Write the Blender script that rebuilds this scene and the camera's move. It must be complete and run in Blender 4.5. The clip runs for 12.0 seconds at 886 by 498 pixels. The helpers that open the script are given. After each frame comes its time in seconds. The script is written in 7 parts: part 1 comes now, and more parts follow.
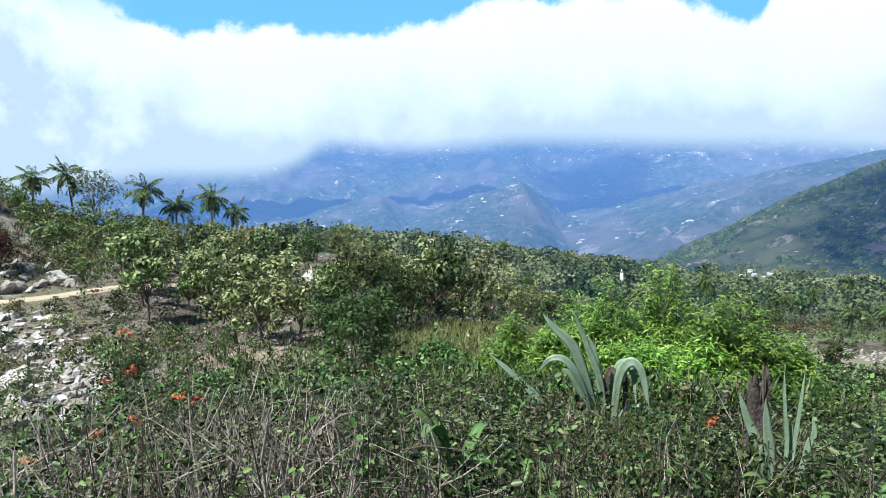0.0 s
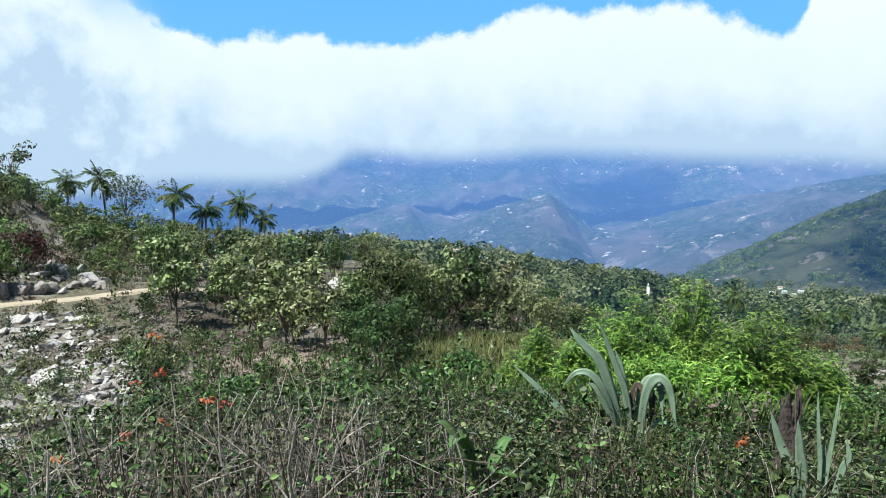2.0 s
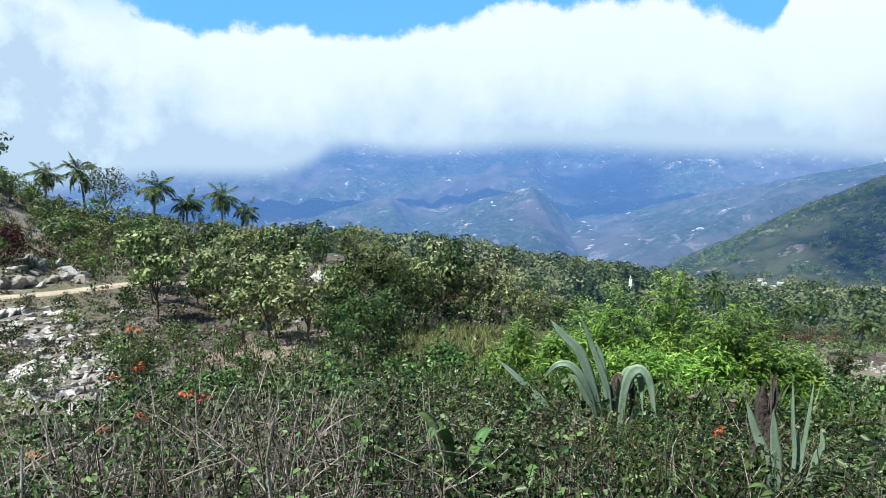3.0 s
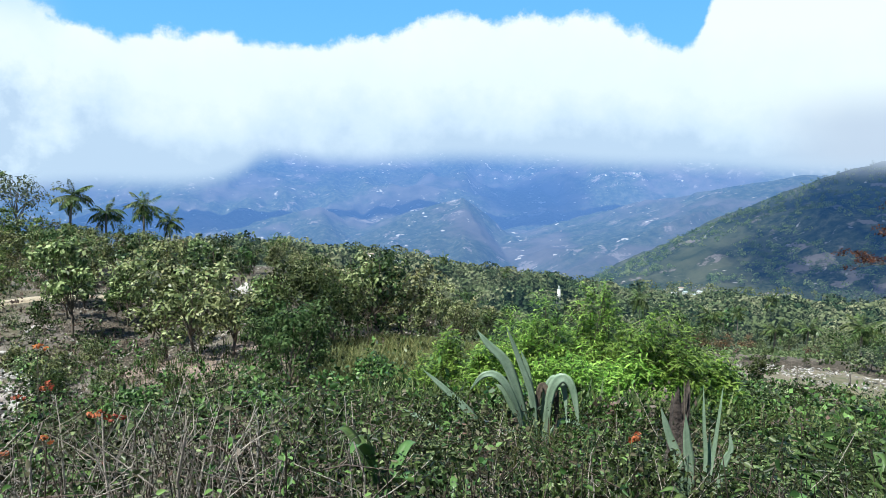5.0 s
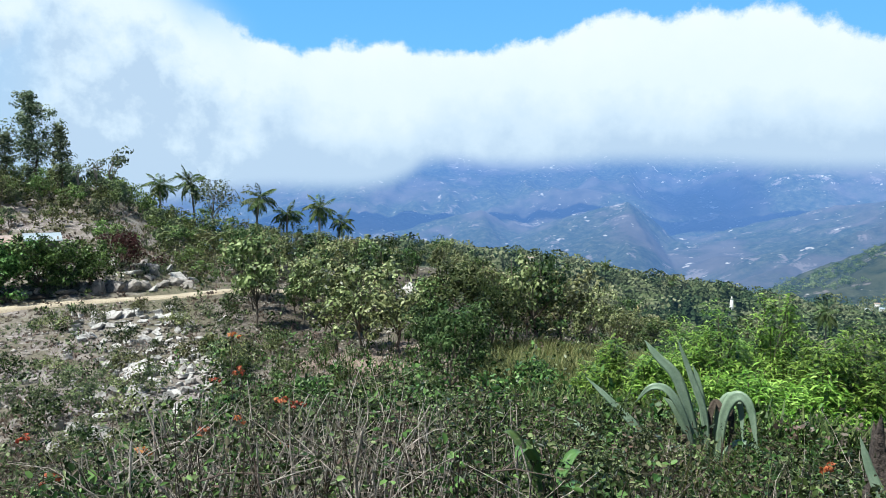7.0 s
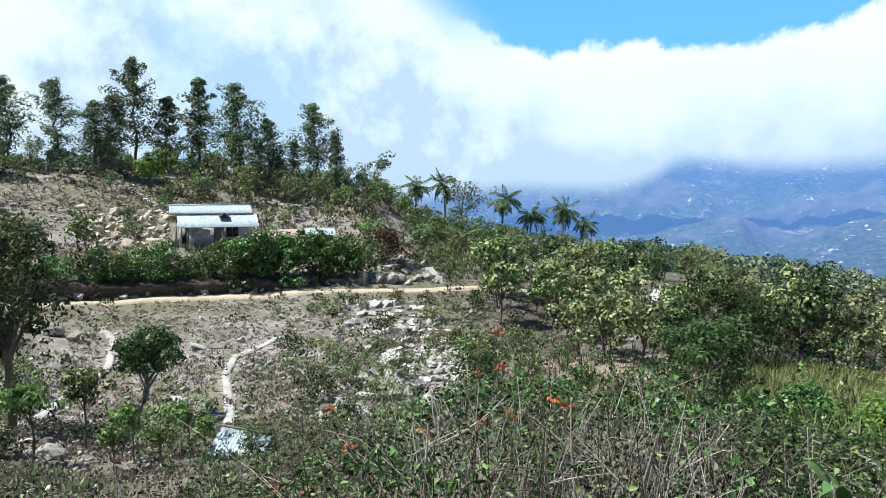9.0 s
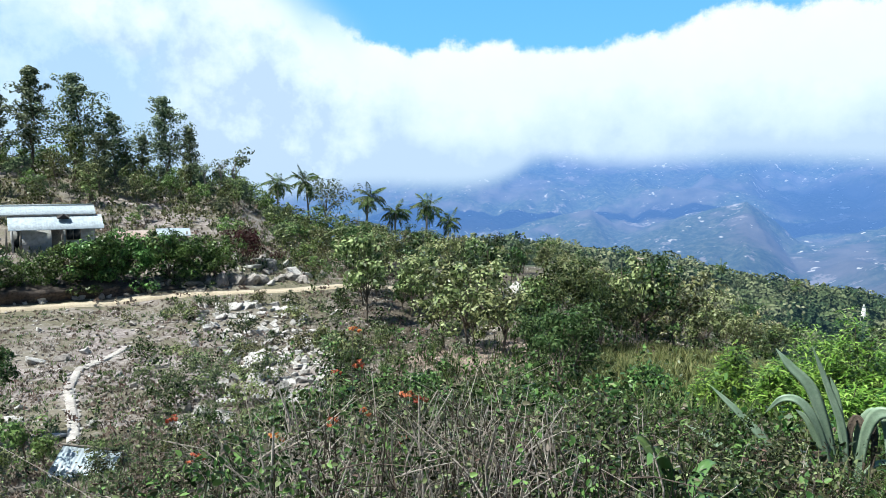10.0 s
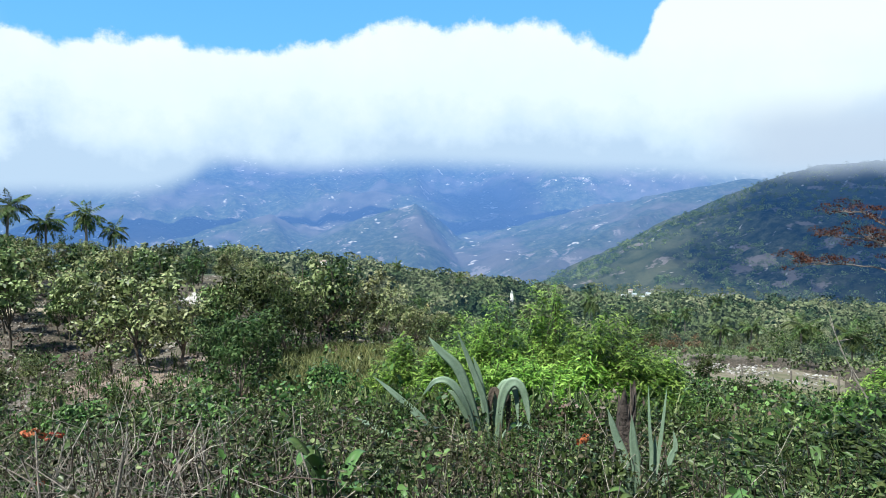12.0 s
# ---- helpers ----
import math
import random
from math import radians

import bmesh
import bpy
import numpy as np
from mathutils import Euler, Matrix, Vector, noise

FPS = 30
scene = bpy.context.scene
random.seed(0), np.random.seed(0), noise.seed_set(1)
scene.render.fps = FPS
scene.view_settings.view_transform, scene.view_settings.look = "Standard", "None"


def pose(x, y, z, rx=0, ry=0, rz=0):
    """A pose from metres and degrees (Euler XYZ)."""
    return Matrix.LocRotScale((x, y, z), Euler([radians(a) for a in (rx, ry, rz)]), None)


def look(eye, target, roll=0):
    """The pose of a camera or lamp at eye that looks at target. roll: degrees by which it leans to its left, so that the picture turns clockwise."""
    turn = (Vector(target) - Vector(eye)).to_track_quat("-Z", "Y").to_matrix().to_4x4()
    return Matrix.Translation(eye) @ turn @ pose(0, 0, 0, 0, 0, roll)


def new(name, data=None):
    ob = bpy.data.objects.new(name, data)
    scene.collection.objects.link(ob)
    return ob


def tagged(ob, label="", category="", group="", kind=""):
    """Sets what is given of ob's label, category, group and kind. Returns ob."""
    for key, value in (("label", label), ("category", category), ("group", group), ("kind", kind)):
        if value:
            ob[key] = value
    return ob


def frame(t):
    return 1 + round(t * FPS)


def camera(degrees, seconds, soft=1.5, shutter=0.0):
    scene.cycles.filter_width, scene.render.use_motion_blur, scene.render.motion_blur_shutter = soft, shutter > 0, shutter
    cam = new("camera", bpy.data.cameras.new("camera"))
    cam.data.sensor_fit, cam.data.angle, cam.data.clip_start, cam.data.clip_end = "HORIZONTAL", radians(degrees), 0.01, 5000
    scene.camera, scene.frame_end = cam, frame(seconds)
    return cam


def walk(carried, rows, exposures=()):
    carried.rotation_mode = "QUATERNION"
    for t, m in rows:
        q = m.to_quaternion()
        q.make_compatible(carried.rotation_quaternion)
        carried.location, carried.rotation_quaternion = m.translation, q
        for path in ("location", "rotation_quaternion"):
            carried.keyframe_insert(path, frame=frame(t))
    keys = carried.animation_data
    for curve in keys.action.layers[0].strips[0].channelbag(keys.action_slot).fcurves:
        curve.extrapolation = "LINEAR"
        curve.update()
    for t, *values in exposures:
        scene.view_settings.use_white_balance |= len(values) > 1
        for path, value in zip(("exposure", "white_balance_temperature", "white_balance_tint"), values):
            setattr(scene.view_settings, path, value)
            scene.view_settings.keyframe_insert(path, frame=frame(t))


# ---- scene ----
# ================= camera and walk =================
EYE_Z = 1.6
cam = camera(65.25, 12.0, soft=0.75)


def held(yaw, tilt, lean, side=0.0):
    """Hand-held pose: the phone is held an arm's length in front of a turning body."""
    a, b = radians(yaw), radians(tilt)
    x = 0.45 * math.sin(a) * math.cos(b) + side * math.cos(a)
    y = 0.45 * math.cos(a) * math.cos(b) - side * math.sin(a)
    return pose(x, y, EYE_Z + 0.45 * math.sin(b), 90 + tilt, 0, -yaw) @ pose(0, 0, 0, 0, 0, lean)


walk(cam, [
    (0.0, held(-0.01, -6.78, -1.28, -0.016)),
    (0.5, held(-0.93, -6.14, -1.06, -0.017)),
    (1.0, held(-1.68, -5.96, -0.56, -0.016)),
    (1.5, held(-2.91, -5.66, -0.75, -0.015)),
    (2.0, held(-2.09, -5.94, -0.34, -0.020)),
    (2.5, held(-1.45, -6.58, -0.35, -0.014)),
    (3.5, held(0.35, -6.40, -0.10, -0.010)),
    (4.5, held(3.03, -6.06, 0.12, -0.007)),
    (5.0, held(4.95, -5.63, 0.17, -0.005)),
    (5.5, held(11.01, -5.11, 0.56, -0.021)),
    (6.0, held(15.02, -5.31, 0.69, -0.015)),
    (6.5, held(5.62, -5.48, -0.33, 0.025)),
    (7.0, held(-8.30, -5.37, 0.15, 0.052)),
    (7.5, held(-18.83, -4.71, 1.00, 0.040)),
    (7.7, held(-22.18, -4.79, 1.00, 0.016)),
    (8.1, held(-27.0, -4.95, 0.80, 0.010)),
    (8.5, held(-29.2, -5.10, 0.60, 0.006)),
    (8.9, held(-28.6, -5.25, 0.42, 0.004)),
    (9.3, held(-25.55, -5.33, 0.25, 0.003)),
    (9.5, held(-22.81, -5.21, -0.13, 0.004)),
    (10.0, held(-17.02, -5.49, 0.14, 0.009)),
    (10.5, held(-14.31, -5.01, 0.25, 0.010)),
    (11.0, held(-8.80, -4.85, 0.20, 0.007)),
    (11.5, held(1.45, -4.95, 0.51, -0.012)),
    (12.0, held(8.84, -5.14, -0.25, -0.005)),
], exposures=[(0.0, 0.78, 6120, 3), (1.0, 0.72, 6120, 3), (2.2, 0.61, 6120, 3), (4.5, 0.68, 6120, 3), (6.0, 0.56, 6120, 3), (7.0, 0.60, 6120, 3), (9.5, 0.76, 6120, 3), (10.5, 0.72, 6120, 3), (12.0, 0.66, 6120, 3)])

# ================= sky, sun, exposure =================
SUN_FROM, SUN_UP = -125.0, 60.0          # degrees from straight ahead, degrees above the horizon
world = bpy.data.worlds.new("sky")
scene.world = world
world.use_nodes = True
wn = world.node_tree
sky = wn.nodes.new("ShaderNodeTexSky")
sky.sky_type, sky.sun_disc = "NISHITA", False
sky.sun_elevation, sky.sun_rotation = radians(SUN_UP), radians(SUN_FROM)
sky.altitude, sky.air_density, sky.dust_density, sky.ozone_density = 900, 1.0, 0.0, 2.0
wn.nodes["Background"].inputs["Strength"].default_value = 0.05
deep = wn.nodes.new("ShaderNodeHueSaturation")
deep.inputs["Saturation"].default_value = 1.2
wn.links.new(sky.outputs[0], deep.inputs["Color"])
wn.links.new(deep.outputs[0], wn.nodes["Background"].inputs["Color"])

sun = new("sun", bpy.data.lights.new("sun", "SUN"))
sun.data.energy, sun.data.angle, sun.data.color = 5.0, radians(0.55), (1.0, 0.95, 0.87)
SUN_DIR = Vector((math.sin(radians(SUN_FROM)) * math.cos(radians(SUN_UP)),
                  math.cos(radians(SUN_FROM)) * math.cos(radians(SUN_UP)), math.sin(radians(SUN_UP))))
sun.matrix_world = look(SUN_DIR * 300, (0, 0, 0))


# ================= small tools =================
def at(az, d, z=0.0):
    """A point az degrees to the right of straight ahead and d metres off."""
    return Vector((math.sin(radians(az)) * d, math.cos(radians(az)) * d, z))


def lattice(i, j, k):
    n = (i * 374761393 + j * 668265263 + k * 1274126177) & 0x7FFFFFFF
    n = ((n ^ (n >> 13)) * 1103515245 + 12345) & 0x7FFFFFFF
    n = ((n ^ (n >> 15)) * 69069 + 1) & 0x7FFFFFFF
    return (n & 0xFFFFFF) / 0xFFFFFF


def value_noise(x, y, seed=0):
    x, y = np.asarray(x, float), np.asarray(y, float)
    i, j = np.floor(x).astype(np.int64), np.floor(y).astype(np.int64)
    u, v = x - i, y - j
    u, v = u * u * (3 - 2 * u), v * v * (3 - 2 * v)
    a, b = lattice(i, j, seed), lattice(i + 1, j, seed)
    c, e = lattice(i, j + 1, seed), lattice(i + 1, j + 1, seed)
    return (a * (1 - u) + b * u) * (1 - v) + (c * (1 - u) + e * u) * v


def fbm(x, y, octaves=4, seed=0, ridged=False):
    total, amp, norm = 0.0, 1.0, 0.0
    for o in range(octaves):
        n = value_noise(x * 2 ** o, y * 2 ** o, seed + o * 17) * 2 - 1
        total = total + amp * ((1 - np.abs(n)) * 2 - 1 if ridged else n)
        norm += amp
        amp *= 0.5
    return total / norm


def smooth(a, b, v):
    s = np.clip((np.asarray(v, float) - a) / float(b - a), 0, 1)
    return s * s * (3 - 2 * s)


def mesh_data(name, verts, faces, material=None, shade=False):
    """A mesh from an (n, 3) array of corners and an (m, 4) or (m, 3) array of faces."""
    verts, faces = np.asarray(verts, np.float32), np.asarray(faces, np.int32)
    me = bpy.data.meshes.new(name)
    k = faces.shape[1]
    me.vertices.add(len(verts))
    me.vertices.foreach_set("co", verts.ravel())
    me.loops.add(faces.size)
    me.loops.foreach_set("vertex_index", faces.ravel())
    me.polygons.add(len(faces))
    me.polygons.foreach_set("loop_start", np.arange(0, faces.size, k, dtype=np.int32))
    me.polygons.foreach_set("loop_total", np.full(len(faces), k, np.int32))
    if shade:
        me.polygons.foreach_set("use_smooth", np.ones(len(faces), bool))
    me.update(calc_edges=True)
    me.validate()
    if material:
        me.materials.append(material)
    return me


def join_arrays(pieces):
    """Several (verts, faces) pairs as one."""
    vs, fs, n = [], [], 0
    for v, f in pieces:
        vs.append(np.asarray(v, float))
        fs.append(np.asarray(f, int) + n)
        n += len(v)
    return np.concatenate(vs), np.concatenate(fs)


def part(name, bm, material, parent, label=""):
    """Links a bmesh or a pair of arrays as one mesh object under a thing."""
    if isinstance(bm, tuple):
        me = mesh_data(name, bm[0], bm[1], material, len(bm) > 2)
    else:
        me = bpy.data.meshes.new(name)
        bm.to_mesh(me)
        bm.free()
        me.materials.append(material)
    ob = new(name, me)
    ob.parent = parent
    return tagged(ob, label)


def tube(points, radii, sides=6):
    """A round, tapering stem along points; all faces are quads."""
    p = np.asarray(points, float)
    r = np.asarray(radii, float)
    t = np.gradient(p, axis=0)
    t /= np.linalg.norm(t, axis=1)[:, None] + 1e-9
    ref = np.where(np.abs(t[:, 2:3]) > 0.9, np.array([[1.0, 0, 0]]), np.array([[0, 0, 1.0]]))
    a = np.cross(t, ref)
    a /= np.linalg.norm(a, axis=1)[:, None] + 1e-9
    b = np.cross(t, a)
    ang = np.arange(sides) / sides * 2 * np.pi
    ring = p[:, None] + r[:, None, None] * (a[:, None] * np.cos(ang)[None, :, None] + b[:, None] * np.sin(ang)[None, :, None])
    v = ring.reshape(-1, 3)
    n = len(p)
    i, j = np.meshgrid(np.arange(n - 1), np.arange(sides), indexing="ij")
    f = np.stack([i * sides + j, i * sides + (j + 1) % sides, (i + 1) * sides + (j + 1) % sides, (i + 1) * sides + j], -1).reshape(-1, 4)
    return v, f


def unit(v):
    return v / (np.linalg.norm(v, axis=-1, keepdims=True) + 1e-9)


def leaf_arrays(centre, axis, flat, length, width, fold=0.15):
    """Pointed leaves: four corners each, bent along the midrib."""
    axis = unit(axis)
    side = unit(np.cross(axis, flat))
    up = np.cross(side, axis)
    L, W = np.reshape(length, (-1, 1)), np.reshape(width, (-1, 1))
    base = centre - axis * L * 0.5
    tip = centre + axis * L * 0.5 - up * L * fold
    mid = centre - axis * L * 0.05 + up * W * 0.15
    v = np.stack([base, mid + side * W * 0.5, tip, mid - side * W * 0.5], 1).reshape(-1, 3)
    f = np.arange(len(v)).reshape(-1, 4)
    return v, f


def leaf_quads(centre, axis, flat, length, width, fold=0.0):
    """Small leaf sprays seen from afar: one lozenge each."""
    axis = unit(axis)
    side = unit(np.cross(axis, flat))
    n = len(axis)
    ln, w = np.broadcast_to(length, n)[:, None] * 0.5, np.broadcast_to(width, n)[:, None] * 0.5
    v = np.stack([centre - axis * ln, centre + side * w - axis * ln * 0.1, centre + axis * ln, centre - side * w + axis * ln * 0.15], 1)
    return v.reshape(-1, 3), np.arange(n * 4).reshape(-1, 4)


def oval_leaves(centre, axis, flat, length, width, fold=0.18):
    """Rounder leaves for plants close by: six corners, folded along the midrib, tip drooping."""
    axis = unit(axis)
    side = unit(np.cross(axis, flat))
    up = np.cross(side, axis)
    L, W = np.reshape(length, (-1, 1)), np.reshape(width, (-1, 1))
    base = centre - axis * L * 0.5
    tip = centre + axis * L * 0.5 - up * L * fold
    lo, hi = centre - axis * L * 0.22 + up * W * 0.16, centre + axis * L * 0.18 + up * (W * 0.14 - L * fold * 0.3)
    v = np.stack([base, lo + side * W * 0.46, hi + side * W * 0.42, tip, hi - side * W * 0.42, lo - side * W * 0.46], 1).reshape(-1, 3)
    k = np.arange(len(base))[:, None] * 6
    f = np.concatenate([k + np.array([[0, 1, 2, 3]]), k + np.array([[0, 3, 4, 5]])])
    return v, f


def scatter_dirs(rng, n, up=0.0):
    v = rng.normal(size=(n, 3))
    v[:, 2] += up
    return unit(v)


# ================= materials =================
def material(name):
    m = bpy.data.materials.new(name)
    m.use_nodes = True
    n = m.node_tree.nodes
    return m, n, m.node_tree.links, n["Principled BSDF"]


def noise_node(n, l, scale, detail=6, coords=None, rough=0.6):
    t = n.new("ShaderNodeTexNoise")
    t.inputs["Scale"].default_value, t.inputs["Detail"].default_value, t.inputs["Roughness"].default_value = scale, detail, rough
    if coords is None:
        coords = n.new("ShaderNodeNewGeometry").outputs["Position"]
    l.new(coords, t.inputs["Vector"])
    return t


def ramp(n, l, source, *stops):
    r = n.new("ShaderNodeValToRGB")
    e = r.color_ramp.elements
    while len(e) < len(stops):
        e.new(0.5)
    for k, (p, c) in zip(e, stops):
        k.position, k.color = p, (*c, 1)
    l.new(source, r.inputs["Fac"])
    return r.outputs["Color"]


def blend(n, l, fac, a, b):
    m = n.new("ShaderNodeMix")
    m.data_type = "RGBA"
    for s, v in ((m.inputs[0], fac), (m.inputs[6], a), (m.inputs[7], b)):
        if isinstance(v, (int, float)):
            s.default_value = v
        elif isinstance(v, tuple):
            s.default_value = (*v, 1)
        else:
            l.new(v, s)
    return m.outputs[2]


def bump(n, l, p, height, strength=0.4, distance=0.05):
    b = n.new("ShaderNodeBump")
    b.inputs["Strength"].default_value, b.inputs["Distance"].default_value = strength, distance
    l.new(height, b.inputs["Height"])
    l.new(b.outputs[0], p.inputs["Normal"])


def leaf_material(name, dark, mid, light, gloss=0.5, through_light=0.22, spread=0.45, withered=0.5, patch_size=0.35, air=0.0, hues=(0.475, 0.52)):
    """Foliage: each leaf its own tone, patches of tone over the plant, light passing through."""
    m, n, l, p = material(name)
    geo = n.new("ShaderNodeNewGeometry")
    info = n.new("ShaderNodeObjectInfo")
    tone = ramp(n, l, geo.outputs["Random Per Island"], (0.0, dark), (0.5, mid), (1.0, light))
    patch = noise_node(n, l, patch_size, 3)
    h = n.new("ShaderNodeHueSaturation")
    add = n.new("ShaderNodeMath")
    add.operation = "ADD"
    l.new(info.outputs["Random"], add.inputs[0])
    l.new(patch.outputs["Fac"], add.inputs[1])
    val = n.new("ShaderNodeMapRange")
    for k, v in ((1, 0.2), (2, 1.8), (3, 0.84 * (1 - spread)), (4, 0.84 * (1 + spread))):
        val.inputs[k].default_value = v
    l.new(add.outputs[0], val.inputs[0])
    l.new(val.outputs[0], h.inputs["Value"])
    sere = noise_node(n, l, 1.1, 4)
    dull = ramp(n, l, sere.outputs["Fac"], (0.50, (0, 0, 0)), (0.72, (withered,) * 3))
    hue = n.new("ShaderNodeMapRange")
    for k, v in ((1, 0.0), (2, 1.0), (3, hues[0]), (4, hues[1])):
        hue.inputs[k].default_value = v
    l.new(info.outputs["Random"], hue.inputs[0])
    l.new(hue.outputs[0], h.inputs["Hue"])
    l.new(blend(n, l, dull, tone, (mid[0] * 1.5 + 0.02, mid[1] * 0.95, mid[2] * 0.9)), h.inputs["Color"])
    l.new(h.outputs[0], p.inputs["Base Color"])
    p.inputs["Roughness"].default_value = gloss
    p.inputs["Specular IOR Level"].default_value = 0.22 if gloss < 0.45 else 0.14
    # distant leaves: haze before them, painted as a faint blue glow
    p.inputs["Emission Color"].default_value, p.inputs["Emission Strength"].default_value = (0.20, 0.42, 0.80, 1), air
    tr = n.new("ShaderNodeBsdfTranslucent")
    l.new(h.outputs[0], tr.inputs["Color"])
    mix = n.new("ShaderNodeMixShader")
    mix.inputs[0].default_value = through_light
    l.new(p.outputs[0], mix.inputs[1])
    l.new(tr.outputs[0], mix.inputs[2])
    l.new(mix.outputs[0], n["Material Output"].inputs["Surface"])
    return m


def crown_material(name, size, dark, mid, light, air):
    """Woodland far off: each crown has its own green, from nearly black to dry olive."""
    m, n, l, p = material(name)
    geo = n.new("ShaderNodeNewGeometry")
    crowns = n.new("ShaderNodeTexVoronoi")
    crowns.inputs["Scale"].default_value = size
    l.new(geo.outputs["Position"], crowns.inputs["Vector"])
    pick = n.new("ShaderNodeSeparateColor")
    l.new(crowns.outputs["Color"], pick.inputs["Color"])
    tone = ramp(n, l, pick.outputs[0], (0.08, dark), (0.5, mid), (0.95, light))
    leafy = ramp(n, l, geo.outputs["Random Per Island"], (0.0, (0.72, 0.72, 0.72)), (1.0, (1.2, 1.2, 1.18)))
    mul = n.new("ShaderNodeMix")
    mul.data_type, mul.blend_type = "RGBA", "MULTIPLY"
    mul.inputs[0].default_value = 1.0
    l.new(tone, mul.inputs[6])
    l.new(leafy, mul.inputs[7])
    l.new(mul.outputs[2], p.inputs["Base Color"])
    p.inputs["Roughness"].default_value, p.inputs["Specular IOR Level"].default_value = 0.8, 0.1
    # blue emission put into the far crowns to imitate haze
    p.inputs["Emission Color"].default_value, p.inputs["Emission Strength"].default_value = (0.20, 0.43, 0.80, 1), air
    return m


def rough_material(name, a, b, c, scale=3.0, roughness=0.85, relief=0.5, distance=0.03):
    """Bark, soil, stone: three tones over two scales of noise, with relief."""
    m, n, l, p = material(name)
    big, small = noise_node(n, l, scale * 0.2, 4), noise_node(n, l, scale * 3, 8)
    base = ramp(n, l, big.outputs["Fac"], (0.35, a), (0.65, b))
    speck = n.new("ShaderNodeMapRange")
    speck.inputs[1].default_value, speck.inputs[2].default_value = 0.45, 0.7
    l.new(small.outputs["Fac"], speck.inputs[0])
    l.new(blend(n, l, speck.outputs[0], base, c), p.inputs["Base Color"])
    p.inputs["Roughness"].default_value = roughness
    bump(n, l, p, small.outputs["Fac"], relief, distance)
    return m


# the darkest wood and weed tones also stand in for shadow between leaves
LEAF_WOOD = leaf_material("wood_foliage", (0.024, 0.042, 0.012), (0.145, 0.205, 0.064), (0.390, 0.440, 0.200), 0.38, 0.12, 0.75, 0.12, 0.9)
LEAF_OLIVE = leaf_material("olive_foliage", (0.028, 0.040, 0.013), (0.170, 0.205, 0.074), (0.410, 0.430, 0.210), 0.38, 0.12, 0.75, 0.12, 0.9)
LEAF_DARK = leaf_material("dark_foliage", (0.016, 0.034, 0.011), (0.055, 0.098, 0.030), (0.150, 0.205, 0.080))
LEAF_PINE = leaf_material("needle_foliage", (0.045, 0.080, 0.046), (0.155, 0.212, 0.120), (0.350, 0.410, 0.250), 0.6, 0.2, 0.5, 0.2, 0.3)
LEAF_FRESH = leaf_material("fresh_foliage", (0.024, 0.074, 0.011), (0.150, 0.315, 0.040), (0.430, 0.630, 0.150), 0.42, 0.25, 0.45, 0.1, 1.2, 0.0, (0.488, 0.502))
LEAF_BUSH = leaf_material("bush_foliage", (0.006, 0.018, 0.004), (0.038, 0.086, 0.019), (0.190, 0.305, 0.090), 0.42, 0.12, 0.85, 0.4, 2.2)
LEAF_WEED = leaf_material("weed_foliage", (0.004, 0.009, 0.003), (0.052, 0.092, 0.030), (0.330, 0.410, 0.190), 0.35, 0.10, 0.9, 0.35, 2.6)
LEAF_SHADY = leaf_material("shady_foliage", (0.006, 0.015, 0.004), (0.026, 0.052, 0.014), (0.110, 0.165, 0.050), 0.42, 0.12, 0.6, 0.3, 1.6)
LEAF_PALM = leaf_material("palm_foliage", (0.028, 0.058, 0.016), (0.080, 0.135, 0.038), (0.200, 0.260, 0.100), 0.35, 0.22, 0.4, 0.12)
LEAF_DRY = leaf_material("dry_foliage", (0.125, 0.105, 0.080), (0.250, 0.215, 0.165), (0.420, 0.375, 0.310), 0.7)
LEAF_HEDGE = leaf_material("hedge_foliage", (0.018, 0.046, 0.011), (0.080, 0.155, 0.038), (0.230, 0.370, 0.115), 0.4, 0.18, 0.6, 0.2, 1.2)
LEAF_SLOPE = leaf_material("slope_foliage", (0.026, 0.054, 0.014), (0.115, 0.190, 0.050), (0.300, 0.390, 0.130), 0.42, 0.18, 0.6, 0.2, 0.6)
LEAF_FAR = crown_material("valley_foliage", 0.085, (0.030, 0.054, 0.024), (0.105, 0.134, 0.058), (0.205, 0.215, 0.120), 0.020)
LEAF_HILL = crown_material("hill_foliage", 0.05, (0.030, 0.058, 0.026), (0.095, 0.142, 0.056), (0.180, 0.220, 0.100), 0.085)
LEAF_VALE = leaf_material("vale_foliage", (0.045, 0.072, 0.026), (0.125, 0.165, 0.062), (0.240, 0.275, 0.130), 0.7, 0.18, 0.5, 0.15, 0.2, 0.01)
PETAL_PALE = leaf_material("pale_blossom", (0.25, 0.26, 0.13), (0.36, 0.36, 0.20), (0.50, 0.48, 0.31), 0.6)
BARK = rough_material("bark", (0.10, 0.075, 0.055), (0.17, 0.14, 0.11), (0.07, 0.055, 0.042), 6)
BARK_PALE = rough_material("pale_bark", (0.22, 0.19, 0.16), (0.32, 0.29, 0.25), (0.14, 0.12, 0.10), 6)
STALK_DRY = rough_material("dry_stalk", (0.28, 0.24, 0.20), (0.52, 0.465, 0.41), (0.14, 0.112, 0.092), 20)


